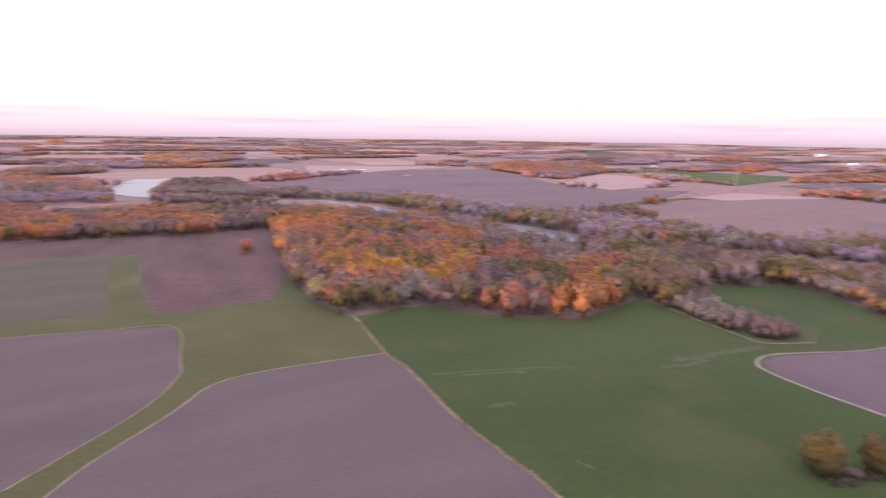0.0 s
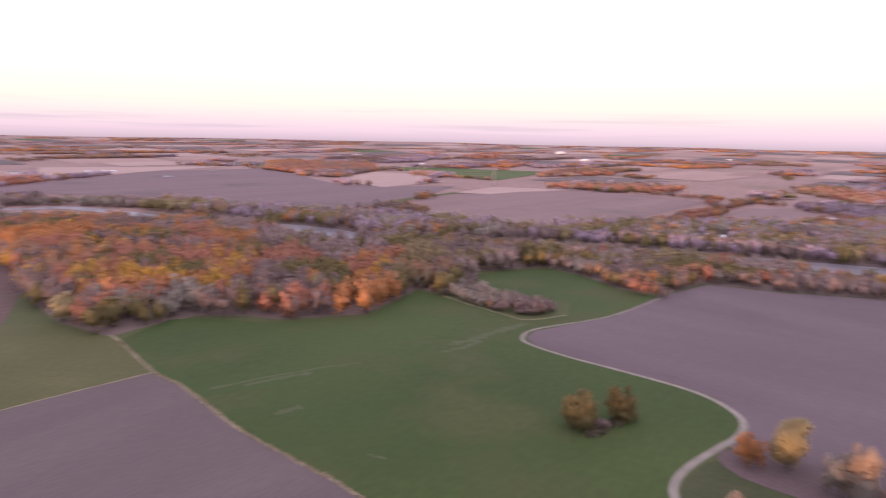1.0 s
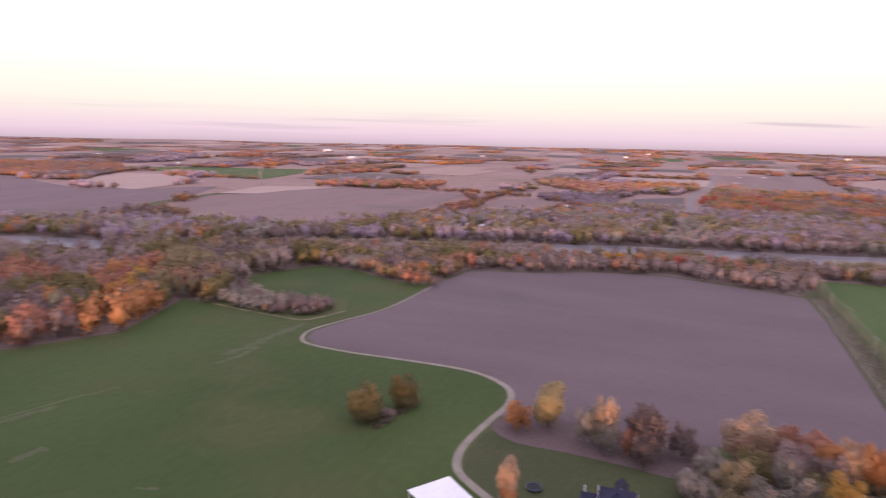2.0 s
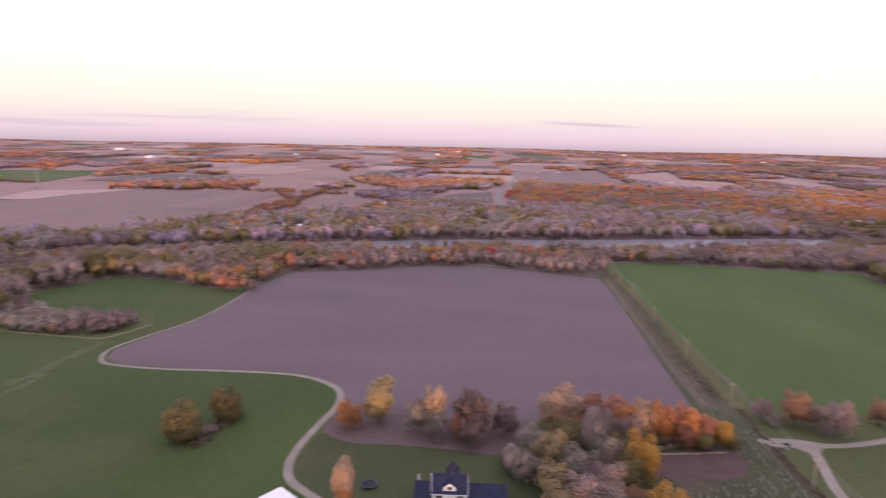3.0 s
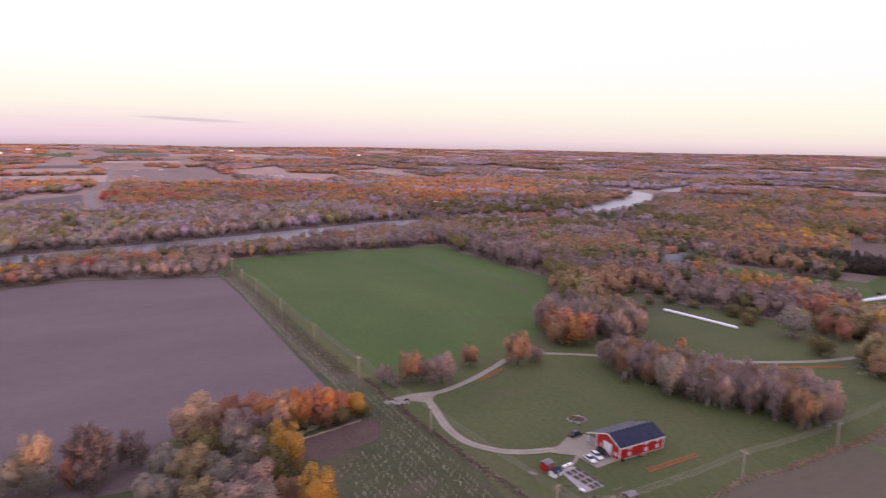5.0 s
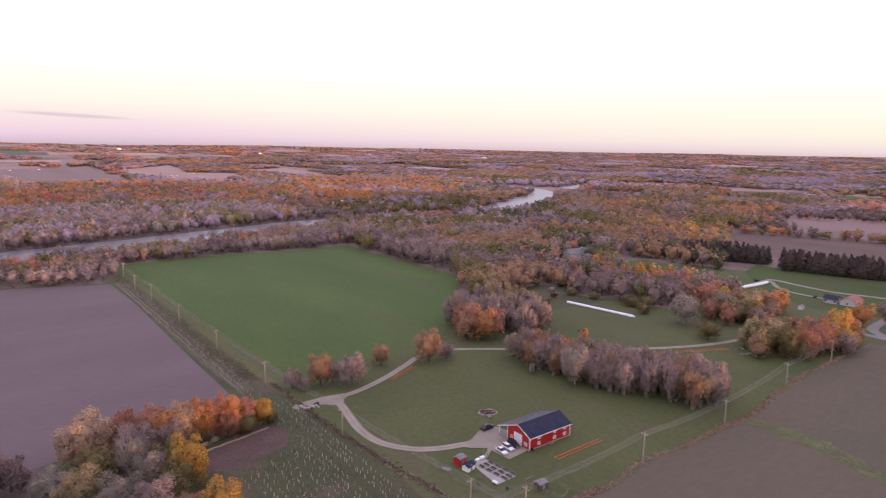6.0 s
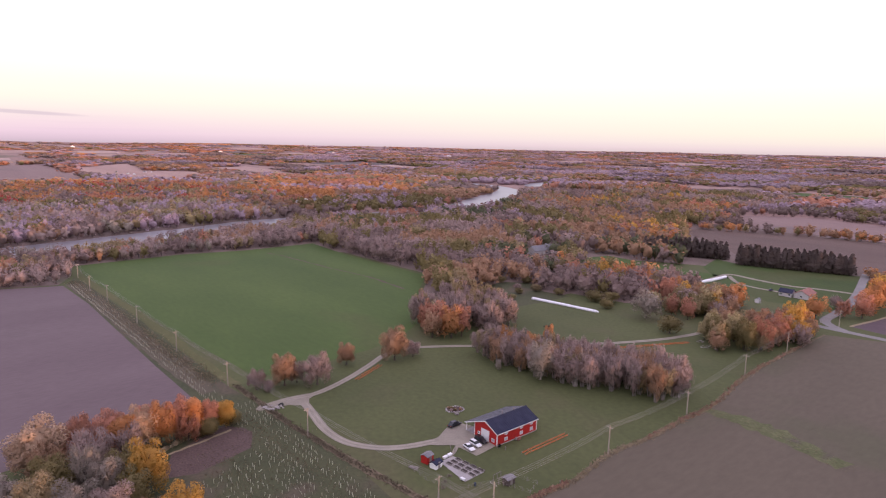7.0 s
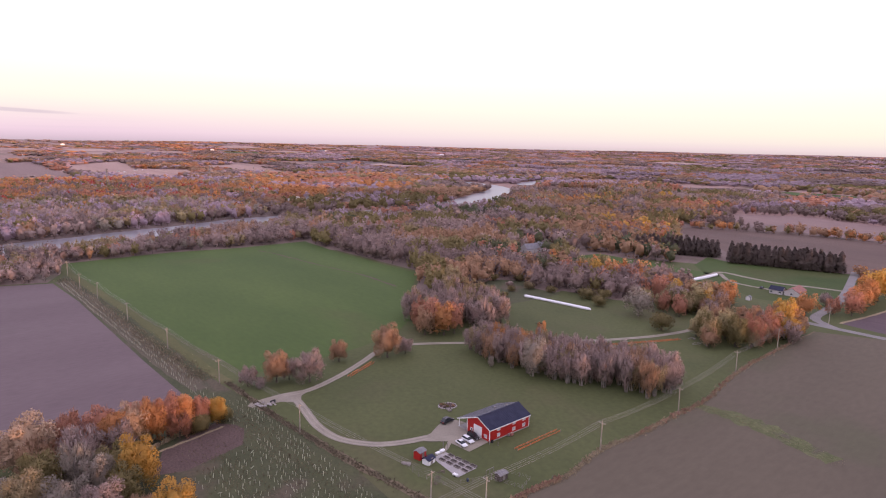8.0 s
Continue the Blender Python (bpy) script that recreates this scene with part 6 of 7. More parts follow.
stones("stone_heap", 229.5, 10.5, 2.6, 4.0, 26, "heap of pale boulders by the gate", 3, (0.35, 0.8))
stones("stone_heap", 231.5, 7.2, 1.2, 1.2, 5, "dark scrap beside the boulders", 13, (0.4, 0.7), "rubber")
stones("stone_ring", 213.8, -55.2, 2.6, 3.4, 22, "oval ring of stones round a garden bed", 4, (0.3, 0.5), ring=True)
sheet("garden_bed", [(215.9, -52.5), (216.0, -57.5), (213.2, -58.3), (211.4, -56.5), (211.8, -52.6), (213.8, -51.8)], "mulch", "dark bed inside the stone ring", 0.08, 2)
for k in range(7):
    rng = random.Random(k)
    tree(213.8 + rng.uniform(-1.6, 1.6), -55.2 + rng.uniform(-2.4, 2.4), rng.uniform(0.9, 1.6), rng.uniform(1.2, 1.8), rng.choice(["brown", "mauve", "olive"]), "bush", False, "in the stone ring")
stones("stone_heap", 305.8, -134, 1.6, 2.4, 12, "dark burnt heap in the clearing", 5, (0.4, 0.7), "rubber")
sheet("brush_heap_ground", [(258, -156), (257.5, -166), (254, -166), (253, -158)], "mulch", "dark patch of brush in the grass", 0.07, 2)
stones("brush_heap", 255.8, -161, 1.8, 4.5, 24, "low heap of brush in the grass", 6, (0.3, 0.6), "brush", category="brush")
stones("rubble_heap", 256.5, -199, 3.5, 5.0, 26, "spread of pale rubble beside the trees", 7, (0.2, 0.5))
stones("rubble_heap", 265.6, -201.0, 1.5, 2.2, 10, "pale blocks beside the lane", 8, (0.3, 0.6))

# wire fences and clutter round the garden
def bm_twigs(seed, size):
    """A low heap of crossed sticks."""
    rg = random.Random(seed)
    bm = bmesh.new()
    for _ in range(46):
        a, r = rg.uniform(0, 6.28), rg.uniform(0, size)
        c = Vector((r * math.cos(a), r * math.sin(a), rg.uniform(0.05, 0.5) * (1.3 - r / size)))
        d = Vector((rg.uniform(-1, 1), rg.uniform(-1, 1), rg.uniform(-0.1, 0.35))).normalized() * rg.uniform(0.5, 1.1)
        tube(bm, [tuple(c - d * 0.4), tuple(c + d * 0.6)], [0.035, 0.012], 4)
    return bm


def wire_fence(line, gap, label):
    """A low wire fence on thin posts along a line."""
    x0, y0 = line[0]
    ob = thing("wire_fence", x0, y0, 0, label, "fence", "garden fences", z=0.03)
    for a, b in zip(line, line[1:]):
        d = math.hypot(b[0] - a[0], b[1] - a[1])
        n = max(1, int(d / gap))
        for i in range(n):
            x, y = a[0] + (b[0] - a[0]) * i / n - x0, a[1] + (b[1] - a[1]) * i / n - y0
            boxed("post", ob, "grey_wood", (x - 0.06, y - 0.06, 0, x + 0.06, y + 0.06, 1.35))
        for z in (0.3, 0.75, 1.2):
            bm = bmesh.new()
            tube(bm, [(a[0] - x0, a[1] - y0, z), (b[0] - x0, b[1] - y0, z)], [0.012, 0.012], 4)
            part("wire", bm, "wire", ob)
    return ob


wire_fence([(176.4, -29.9), (168.0, -33.3), (161.8, -39.1), (161.3, -44.2), (161.8, -51.8), (158.1, -57.2)], 2.6, "thin wire fence round the garden")
wire_fence([(158.1, -57.2), (154.5, -60.5), (158.5, -64.5), (163.5, -60.0)], 2.4, "thin wire fence round the hen run")
for x, y, h in ((183.0, -45.0, 2.2), (181.8, -46.1, 2.2), (181.9, -60.4, 1.3), (180.2, -62.7, 1.5), (157.0, -71.0, 1.4)):
    p = thing("wooden_post", x, y, 0.3, "single weathered wooden post in the grass", "post", "garden posts")
    boxed("post", p, "grey_wood", (-0.09, -0.09, 0, 0.09, 0.09, h), bevel=0.015)
for x, y, s, k in ((163.0, -37.3, 1.5, 3), (168.8, -40.6, 1.1, 4), (166.0, -38.6, 1.2, 5)):
    pile = thing("brush_pile", x, y, 0, "heap of cut brown brush by the garden", "brush pile", "brush piles")
    part("twigs", bm_twigs(k, s), "brush", pile)


# orange net fences
def net_fence(a, b, label, rows=2):
    ax, ay = a
    bx, by = b
    l = math.hypot(bx - ax, by - ay)
    ob = thing("net_fence", ax, ay, math.atan2(by - ay, bx - ax), label, "fence", "orange net fences", z=0.05)
    for k in range(rows):
        y = k * 1.35
        n = int(l / 3)
        net = bmesh.new()
        for z in (0.10, 0.30, 0.50):
            box(net, 0, y - 0.02, z, l, y + 0.02, z + 0.07)
        part("net", net, "orange_net", ob, "orange plastic netting")
        for i in range(n + 1):
            boxed("post", ob, "steel", (l * i / n - 0.03, y - 0.09, 0, l * i / n + 0.03, y - 0.03, 0.9))
    return ob


net_fence((175.6, -67.6), (185.0, -87.2), "double orange net fence on the grass by the barn")
net_fence((250.0, -23.4), (265.0, -36.0), "double orange net fence along the lane")
net_fence((264.5, -149.0), (264.5, -193.5), "long double orange net fence in the meadow")
fence = thing("rail_fence", *by_barn(19.5, 4.2), math.atan2(LX.y, LX.x), "low weathered rail fence behind the barn", "fence", z=0.03)
for k in range(4):
    boxed("post", fence, "grey_wood", (k * 1.7, -0.07, 0, k * 1.7 + 0.14, 0.07, 1.1))
for z in (0.4, 0.85):
    boxed("rail", fence, "grey_wood", (0, -0.04, z, 5.2, 0.04, z + 0.14))


# white silage bags
def silage_bag(pts, r, label):
    ob = thing("silage_bag", *pts[0], 0, label, "silage bag")
    x0, y0 = pts[0]
    line = spline(pts, 8)
    bm = bmesh.new()
    rng = random.Random(5)
    P = [(x - x0, y - y0, r * 0.72) for x, y in line]
    tube(bm, P, [r * (0.55 if i in (0, len(P) - 1) else rng.uniform(0.93, 1.05)) for i in range(len(P))], 14)
    for v in bm.verts:
        v.co.z = max(0.02, v.co.z * 0.85)
    part("bag", bm, "white_cloth", ob, "white plastic film")
    bm = bmesh.new()
    for i in range(0, len(P), 5):
        tube(bm, [(P[i][0] - 0.3, P[i][1], 0.15), (P[i][0] + 0.3, P[i][1], 0.15)], [0.3, 0.3], 8)
    part("tyre", bm, "rubber", ob, "old tyres along the bag")
    return ob


silage_bag([(365, -150), (358.5, -154.5), (343, -165), (326, -176)], 1.05, "long white silage bag on the grass clearing")
silage_bag([(386, -291), (392, -308), (399.5, -325)], 1.3, "white silage bag beside the farm lane")

# the house with the navy roof
HX = radians(-60)
house = thing("house", 137.9, 86.0, HX, "white house with navy roof, dormer and low wings", "house")


def gable_block(ob, x0, x1, y0, y1, e, r, along, wall="white_paint", roof="navy_roof", over=0.45):
    """Walls and two roof slopes; the ridge runs along x or y."""
    bm = bmesh.new()
    xm, ym = (x0 + x1) / 2, (y0 + y1) / 2
    if along == "x":
        for x in (x0, x1 - 0.2):
            solid(bm, [(x, y0, 0), (x, y1, 0), (x, y1, e), (x, ym, r), (x, y0, e)], (0.2, 0, 0))
        box(bm, x0 + 0.2, y0, 0, x1 - 0.2, y0 + 0.2, e)
        box(bm, x0 + 0.2, y1 - 0.2, 0, x1 - 0.2, y1, e)
    else:
        for y in (y0, y1 - 0.2):
            solid(bm, [(x0, y, 0), (x1, y, 0), (x1, y, e), (xm, y, r), (x0, y, e)], (0, 0.2, 0))
        box(bm, x0, y0 + 0.2, 0, x0 + 0.2, y1 - 0.2, e)
        box(bm, x1 - 0.2, y0 + 0.2, 0, x1, y1 - 0.2, e)
    part("wall", bm, wall, ob)
    for k in (0, 1):
        bm = bmesh.new()
        if along == "x":
            s = (r - e) / (ym - y0)
            ya = y0 - over if k == 0 else y1 + over
            solid(bm, [(x0 - over, ya, e - over * s), (x1 + over, ya, e - over * s), (x1 + over, ym, r), (x0 - over, ym, r)], (0, 0, 0.18))
        else:
            s = (r - e) / (xm - x0)
            xa = x0 - over if k == 0 else x1 + over
            solid(bm, [(xa, y0 - over, e - over * s), (xa, y1 + over, e - over * s), (xm, y1 + over, r), (xm, y0 - over, r)], (0, 0, 0.18))
        part("roof", bm, roof, ob, "navy shingle roof")


gable_block(house, -4.6, 4.6, -4.4, 4.4, 5.7, 8.9, "x")
gable_block(house, -0.9, 2.5, 0.6, 6.0, 7.4, 9.2, "y", over=0.2)
gable_block(house, -9.4, -5.1, -4.0, 4.2, 3.4, 6.3, "x")
gable_block(house, 5.1, 15.5, -4.0, 4.6, 3.4, 6.0, "x")
dorm = boxed("dormer", house, "white_paint", (-1.7, -4.1, 5.9, 1.7, -1.4, 7.1), label="white gabled dormer")
bm = bmesh.new()
solid(bm, [(-1.7, -4.1, 7.1), (1.7, -4.1, 7.1), (0, -4.1, 8.35)], (0, 0.2, 0))
part("gable", bm, "white_paint", dorm)
for k in (-1, 1):
    bm = bmesh.new()
    solid(bm, [(k * 1.95, -4.25, 6.95), (k * 1.95, -0.8, 6.95), (0, -0.8, 8.4), (0, -4.25, 8.4)], (0, 0, 0.1))
    part("dormer_roof", bm, "navy_roof", dorm)
window(dorm, 0, -4.1, 6.85, 1.3, 1.0, "x", -1)
for x in (-2.9, 2.9):
    window(house, x, -4.4, 4.6, 1.9, 1.0, "x", -1)
    window(house, x, -4.4, 1.7, 1.5, 1.3, "x", -1)
boxed("gutter", house, "white_paint", (-5.05, -4.98, 5.22, 5.05, -4.86, 5.42), label="white eave gutter")
for x in (-5.12, 5.04):
    bm = bmesh.new()
    solid(bm, [(x, -4.85, 5.37), (x, 0, 8.9), (x, 0, 9.1), (x, -4.85, 5.57)], (0.08, 0, 0))
    part("rake_trim", bm, "white_paint", house, "thin white roof trim")
boxed("chimney", house, "white_paint", (-9.15, 3.35, 3.0, -8.8, 3.7, 6.4))

# white-roofed pavilion
pav = thing("pavilion", 106.4, 121.6, radians(-8), "pavilion with a bright white hipped roof", "pavilion")
bm = bmesh.new()
hv = [(-7.5, -7.0, 3.0), (6.0, -7.0, 3.0), (6.0, 7.0, 3.0), (-7.5, 7.0, 3.0)]
ra, rb = (1.0, 2.6, 5.8), (3.7, 2.4, 6.2)
V = [bm.verts.new(p) for p in hv]
A, B = bm.verts.new(ra), bm.verts.new(rb)
for f in ((V[0], V[1], B, A), (V[1], V[2], B), (V[2], V[3], A, B), (V[3], V[0], A), (V[3], V[2], V[1], V[0])):
    bm.faces.new(f)
bmesh.ops.recalc_face_normals(bm, faces=bm.faces[:])
part("roof", bm, "white_cloth", pav, "bright white roof sheet")
for x, y in ((-7.0, -6.5), (5.5, -6.5), (5.5, 6.5), (-7.0, 6.5), (-0.7, -6.5), (-0.7, 6.5)):
    boxed("post", pav, "white_paint", (x - 0.12, y - 0.12, 0, x + 0.12, y + 0.12, 3.0))
tr = thing("trampoline", 132.0, 110.0, 0, "round trampoline with a dark mat on the lawn", "trampoline")
bm = bmesh.new()
bmesh.ops.create_cone(bm, cap_ends=True, segments=28, radius1=1.95, radius2=1.95, depth=0.04)
for v in bm.verts:
    v.co.z += 0.85
part("mat", bm, "rubber", tr, "black jumping mat")
bm = bmesh.new()
ring = [(2.25 * math.cos(6.2832 * k / 28), 2.25 * math.sin(6.2832 * k / 28), 0.88) for k in range(29)]
tube(bm, ring, [0.22] * 29, 8)
part("pad", bm, "car_blue", tr, "blue edge pad")
for k in range(6):
    bm = bmesh.new()
    a = 6.2832 * k / 6
    tube(bm, [(2.2 * math.cos(a), 2.2 * math.sin(a), 0), (2.2 * math.cos(a), 2.2 * math.sin(a), 0.86)], [0.04, 0.04], 6)
    part("leg", bm, "steel", tr)

# far houses and farm buildings
simple_house("house", 335.0, -335.0, radians(-62), 15, 9, 3.0, 5.6, "siding", "rust_roof", "low house with a faded red roof by the road")
simple_house("garage", 341.0, -326.0, radians(28), 8, 7, 3.0, 5.0, "siding", "navy_roof", "garage wing with a dark blue roof", "garage")
simple_house("garden_shed", 329.2, -292.0, radians(-62), 3.2, 2.6, 2.1, 3.0, "white_paint", "grey_roof", "little white shed on the lawn", "shed", False, over=0.2)
simple_house("house", 521.0, -222.0, radians(-70), 18, 10, 4.0, 8.0, "siding", "grey_roof", "grey-roofed house among the trees")
simple_house("house", 529.0, -236.0, radians(20), 9, 8, 4.0, 7.5, "white_paint", "grey_roof", "white gabled house among the trees")
far_rng = random.Random(17)
for x, y, l, w, e, r, wall, roof in [
        (776, 590, 24, 10, 4, 6, "white_paint", "white_cloth"), (778, 571, 9, 8, 4, 6, "white_paint", "grey_roof"), (503, 533, 14, 4, 3, 4, "white_paint", "white_cloth"),
        (514, 513, 14, 4, 3, 4, "white_paint", "white_cloth"), (941, 451, 14, 9, 5, 8, "white_paint", "grey_roof"), (904, 413, 16, 10, 6, 10, "white_paint", "grey_roof"),
        (918, 400, 12, 9, 5, 8, "white_paint", "grey_roof"), (911, 217, 16, 9, 5, 8, "white_paint", "grey_roof"), (923, 200, 14, 9, 5, 8, "siding", "grey_roof"),
        (947, 125, 14, 10, 5, 9, "white_paint", "grey_roof"), (1005, -30, 18, 10, 5, 8, "siding", "white_cloth"), (1004, -55, 18, 9, 5, 8, "siding", "grey_roof"),
        (1110, 377, 16, 10, 5, 8, "white_paint", "grey_roof"), (706, 382, 12, 8, 4, 7, "siding", "grey_roof")]:
    simple_house("house" if w > 5 else "trailer", x, y, far_rng.uniform(0, 3.1), l, w, e, r, wall, roof,
                 ("white" if wall == "white_paint" else "grey") + " house among the trees beyond the river" if w > 5 else "long white trailer beyond the river",
                 "house" if w > 5 else "trailer", group="houses beyond the river")
for x, y, l in [(1857, 355, 26), (1776, 380, 30), (1866, 340, 18), (2090, 655, 34), (2129, 637, 40), (-92, 1540, 34), (6, 1763, 24), (247, 1897, 30), (313, 1831, 26), (692, 2076, 44),
                (-415, 1660, 50), (-270, 1697, 40), (-226, 1708, 36), (-250, 1730, 30), (1650, 932, 30), (1763, 363, 24), (2219, -1336, 40), (2221, -1375, 40), (2017, -2177, 50),
                (1930, 830, 26), (1990, 780, 22), (1500, 2300, 70), (1100, 2600, 60), (2600, 1500, 60), (2900, 500, 60), (3300, -900, 70), (3000, 1900, 80), (600, 2700, 60), (-700, 2300, 60),
                (2700, 900, 50), (3600, 300, 90), (2300, 2300, 60), (3900, 1100, 110), (1800, 3000, 90), (3400, 2000, 90), (3700, -300, 80)]:
    l *= 0.46
    s = l / 30
    simple_house("farm_building", x, y, far_rng.uniform(-0.3, 0.3) + GRID, l, 12 * min(s, 1.6), 5.5 * min(s, 1.5), 8.5 * min(s, 1.5), "white_paint", far_rng.choice(["white_cloth", "white_cloth", "grey_roof"]),
                 "white metal farm building among far fields", "farm building", False, "far farm buildings")

# ---- poles, wires, towers ----


def pole_proto():
    ob = new("utility_pole")
    bm = bmesh.new()
    tube(bm, [(0, 0, -0.3), (0, 0, 5), (0, 0, 10.2)], [0.23, 0.20, 0.165], 8)
    part("pole", bm, "wood_pole", ob)
    boxed("crossarm", ob, "wood_pole", (-1.25, 0.12, 9.35, 1.25, 0.26, 9.5), bevel=0.02)
    for x in (-1.15, -0.45, 0.45, 1.15):
        bm = bmesh.new()
        tube(bm, [(x, 0.19, 9.5), (x, 0.19, 9.62), (x, 0.19, 9.72)], [0.05, 0.08, 0.04], 6)
        part("insulator", bm, "siding", ob)
    return tagged(ob, "weathered wooden utility pole with a crossarm", "utility pole", "utility poles")


POLES_A = [(527, 168), (482, 144), (438, 125), (409, 108), (355, 81), (303, 54), (255, 28), (204, -1), (152.5, -33), (100, -66)]
POLES_B = [(118, 20), (146.5, -46.5), (170, -94), (189, -137), (219, -188), (243, -233), (272, -296)]
proto = None
for line in (POLES_A, POLES_B):
    for k, (x, y) in enumerate(line):
        a, b = line[max(k - 1, 0)], line[min(k + 1, len(line) - 1)]
        mtx = Matrix.Translation((x, y, 0)) @ Matrix.Rotation(math.atan2(b[1] - a[1], b[0] - a[0]) + math.pi / 2, 4, "Z") @ \
            Matrix.Rotation(radians(0.8 * math.sin(k * 2.3 + x)), 4, "Y")
        if proto is None:
            proto = pole_proto()
            proto.matrix_world = mtx
        else:
            copy_thing(proto, mtx)


def wires(name, line, z, offs, sag, r, label, land_z=False):
    ob = new(name)
    for off in offs:
        for a, b in zip(line, line[1:]):
            bm = bmesh.new()
            d = (Vector(b) - Vector(a)).normalized()
            n = Vector((-d.y, d.x)) * off[0]
            pts = []
            for i in range(11):
                s = i / 10
                x, y = a[0] + (b[0] - a[0]) * s + n.x, a[1] + (b[1] - a[1]) * s + n.y
                g = (land(*a) * (1 - s) + land(*b) * s) if land_z else 0
                pts.append((x, y, g + z + off[1] - sag * 4 * s * (1 - s)))
            tube(bm, pts, [r] * 11, 4)
            part("wire", bm, "wire", ob)
    return tagged(ob, label, "wires")


wires("overhead_wires", POLES_A, 9.74, [(-1.15, 0), (-0.45, 0), (0.45, 0), (1.15, 0)], 0.9, 0.03, "thin overhead wires along the field strip")
wires("overhead_wires", POLES_B, 9.74, [(-1.15, 0), (-0.45, 0), (0.45, 0), (1.15, 0)], 0.9, 0.03, "overhead wires along the road-side field")


def tower_proto():
    ob = new("transmission_tower")
    H = 37.0

    def half(z):
        return 3.6 - 2.7 * min(z / 26, 1.0)

    for sx in (-1, 1):
        for sy in (-1, 1):
            bm = bmesh.new()
            tube(bm, [(sx * half(z), sy * half(z), z - (0.5 if z == 0 else 0)) for z in (0, 13, 26, H)], [0.24, 0.21, 0.19, 0.16], 4)
            part("leg", bm, "steel", ob)
    bm = bmesh.new()
    zs = [0, 5, 9.5, 13.5, 17, 20, 23, 26, 29.5, 33, H]
    for a, b in zip(zs, zs[1:]):
        for s in range(4):
            ca = [(1, 1), (-1, 1), (-1, -1), (1, -1)]
            p, q = ca[s], ca[(s + 1) % 4]
            tube(bm, [(p[0] * half(a), p[1] * half(a), a), (q[0] * half(b), q[1] * half(b), b)], [0.17, 0.17], 3)
            tube(bm, [(q[0] * half(a), q[1] * half(a), a), (p[0] * half(b), p[1] * half(b), b)], [0.17, 0.17], 3)
    part("bracing", bm, "steel", ob, "crossed steel lattice")
    for z, l in ((26, 6.5), (30.5, 5.5), (35, 4.5)):
        bm = bmesh.new()
        for s in (-1, 1):
            for y in (-0.8, 0.8):
                tube(bm, [(s * 0.8, y, z), (s * l, 0, z + 0.3)], [0.24, 0.18], 4)
            tube(bm, [(s * 0.8, 0, z + 1.6), (s * l, 0, z + 0.3)], [0.2, 0.16], 4)
        arm = part("crossarm", bm, "steel", ob)
        for s in (-1, 1):
            bm = bmesh.new()
            tube(bm, [(s * l, 0, z + 0.3), (s * l, 0, z - 1.8)], [0.14, 0.14], 6)
            part("insulator", bm, "siding", arm)
    return tagged(ob, "tall grey steel lattice transmission tower", "transmission tower", "transmission towers")


TOWERS = [(300, 1500), (455, 1345), (570, 1219), (679, 1087), (815, 911), (972, 676), (1130, 480), (1267, 292), (1440, 130), (1470, 40), (1481, -196), (1574, -443), (1650, -700)]
proto = None
for k, (x, y) in enumerate(TOWERS):
    a, b = TOWERS[max(k - 1, 0)], TOWERS[min(k + 1, len(TOWERS) - 1)]
    mtx = Matrix.Translation((x, y, land(x, y))) @ Matrix.Rotation(math.atan2(b[1] - a[1], b[0] - a[0]) + math.pi / 2, 4, "Z")
    if proto is None:
        proto = tower_proto()
        proto.matrix_world = mtx
    else:
        copy_thing(proto, mtx)
wires("transmission_wires", TOWERS, 24.5, [(-6.5, 0), (6.5, 0), (-5.5, 4.5), (5.5, 4.5), (-4.5, 9), (4.5, 9)], 6, 0.07, "high-voltage wires between lattice towers", True)

# ---- young trees in shelters ----
tube_ob = new("tree_shelter")
bm = bmesh.new()
tube(bm, [(0, 0, -0.03), (0, 0, 0.6), (0, 0, 1.25)], [0.078, 0.074, 0.082], 7)
part("tube", bm, "tube_plastic", tube_ob, "pale plastic tube")
boxed("stake", tube_ob, "grey_wood", (0.085, -0.02, -0.05, 0.125, 0.02, 1.3), label="wooden stake")
tagged(tube_ob, "pale plastic tree shelter on a stake in rough grass", "tree shelter", "tree shelters")
rng = random.Random(31)
row_dir, row_side = Vector((-0.898, -0.44)), Vector((0.44, -0.898))
spots = []
PLOT = [(209, 14), (222, 27), (201, 46), (182, 46), (182, 30), (200, 13)]
for off in np.arange(-21, 13.5, 2.1):
    s, end = (0 if off > -3 else 34), (84 if off > -3 else 96)
    while s < end:
        p = Vector((230.0, 30.0)) + row_dir * (s + rng.uniform(-0.5, 0.5)) + row_side * (off + rng.uniform(-0.3, 0.3))
        if rng.random() < (0.88 if off > -3 else 0.62) and not inside(p.x, p.y, PLOT) and not 0 <= off - 6 < 2.4:
            spots.append(p)
        s += 2.1
placed = False
spots.sort(key=lambda p: p.length)
for p in spots[:295]:
    lean = 72 if rng.random() < 0.07 else abs(rng.gauss(0, 11))
    mtx = Matrix.Translation((p.x, p.y, 0.05)) @ Matrix.Rotation(rng.uniform(0, 6.28), 4, "Z") @ Matrix.Rotation(radians(lean), 4, "X") @ Matrix.Scale(rng.uniform(0.75, 1.1), 4)
    if not placed:
        tube_ob.matrix_world = mtx
        placed = True
    else:
        copy_thing(tube_ob, mtx)
bm = bmesh.new()
for p in spots[295:]:
    tube(bm, [(p.x, p.y, 0.03), (p.x + rng.uniform(-0.15, 0.15), p.y + rng.uniform(-0.15, 0.15), 1.2)], [0.08, 0.085], 6)
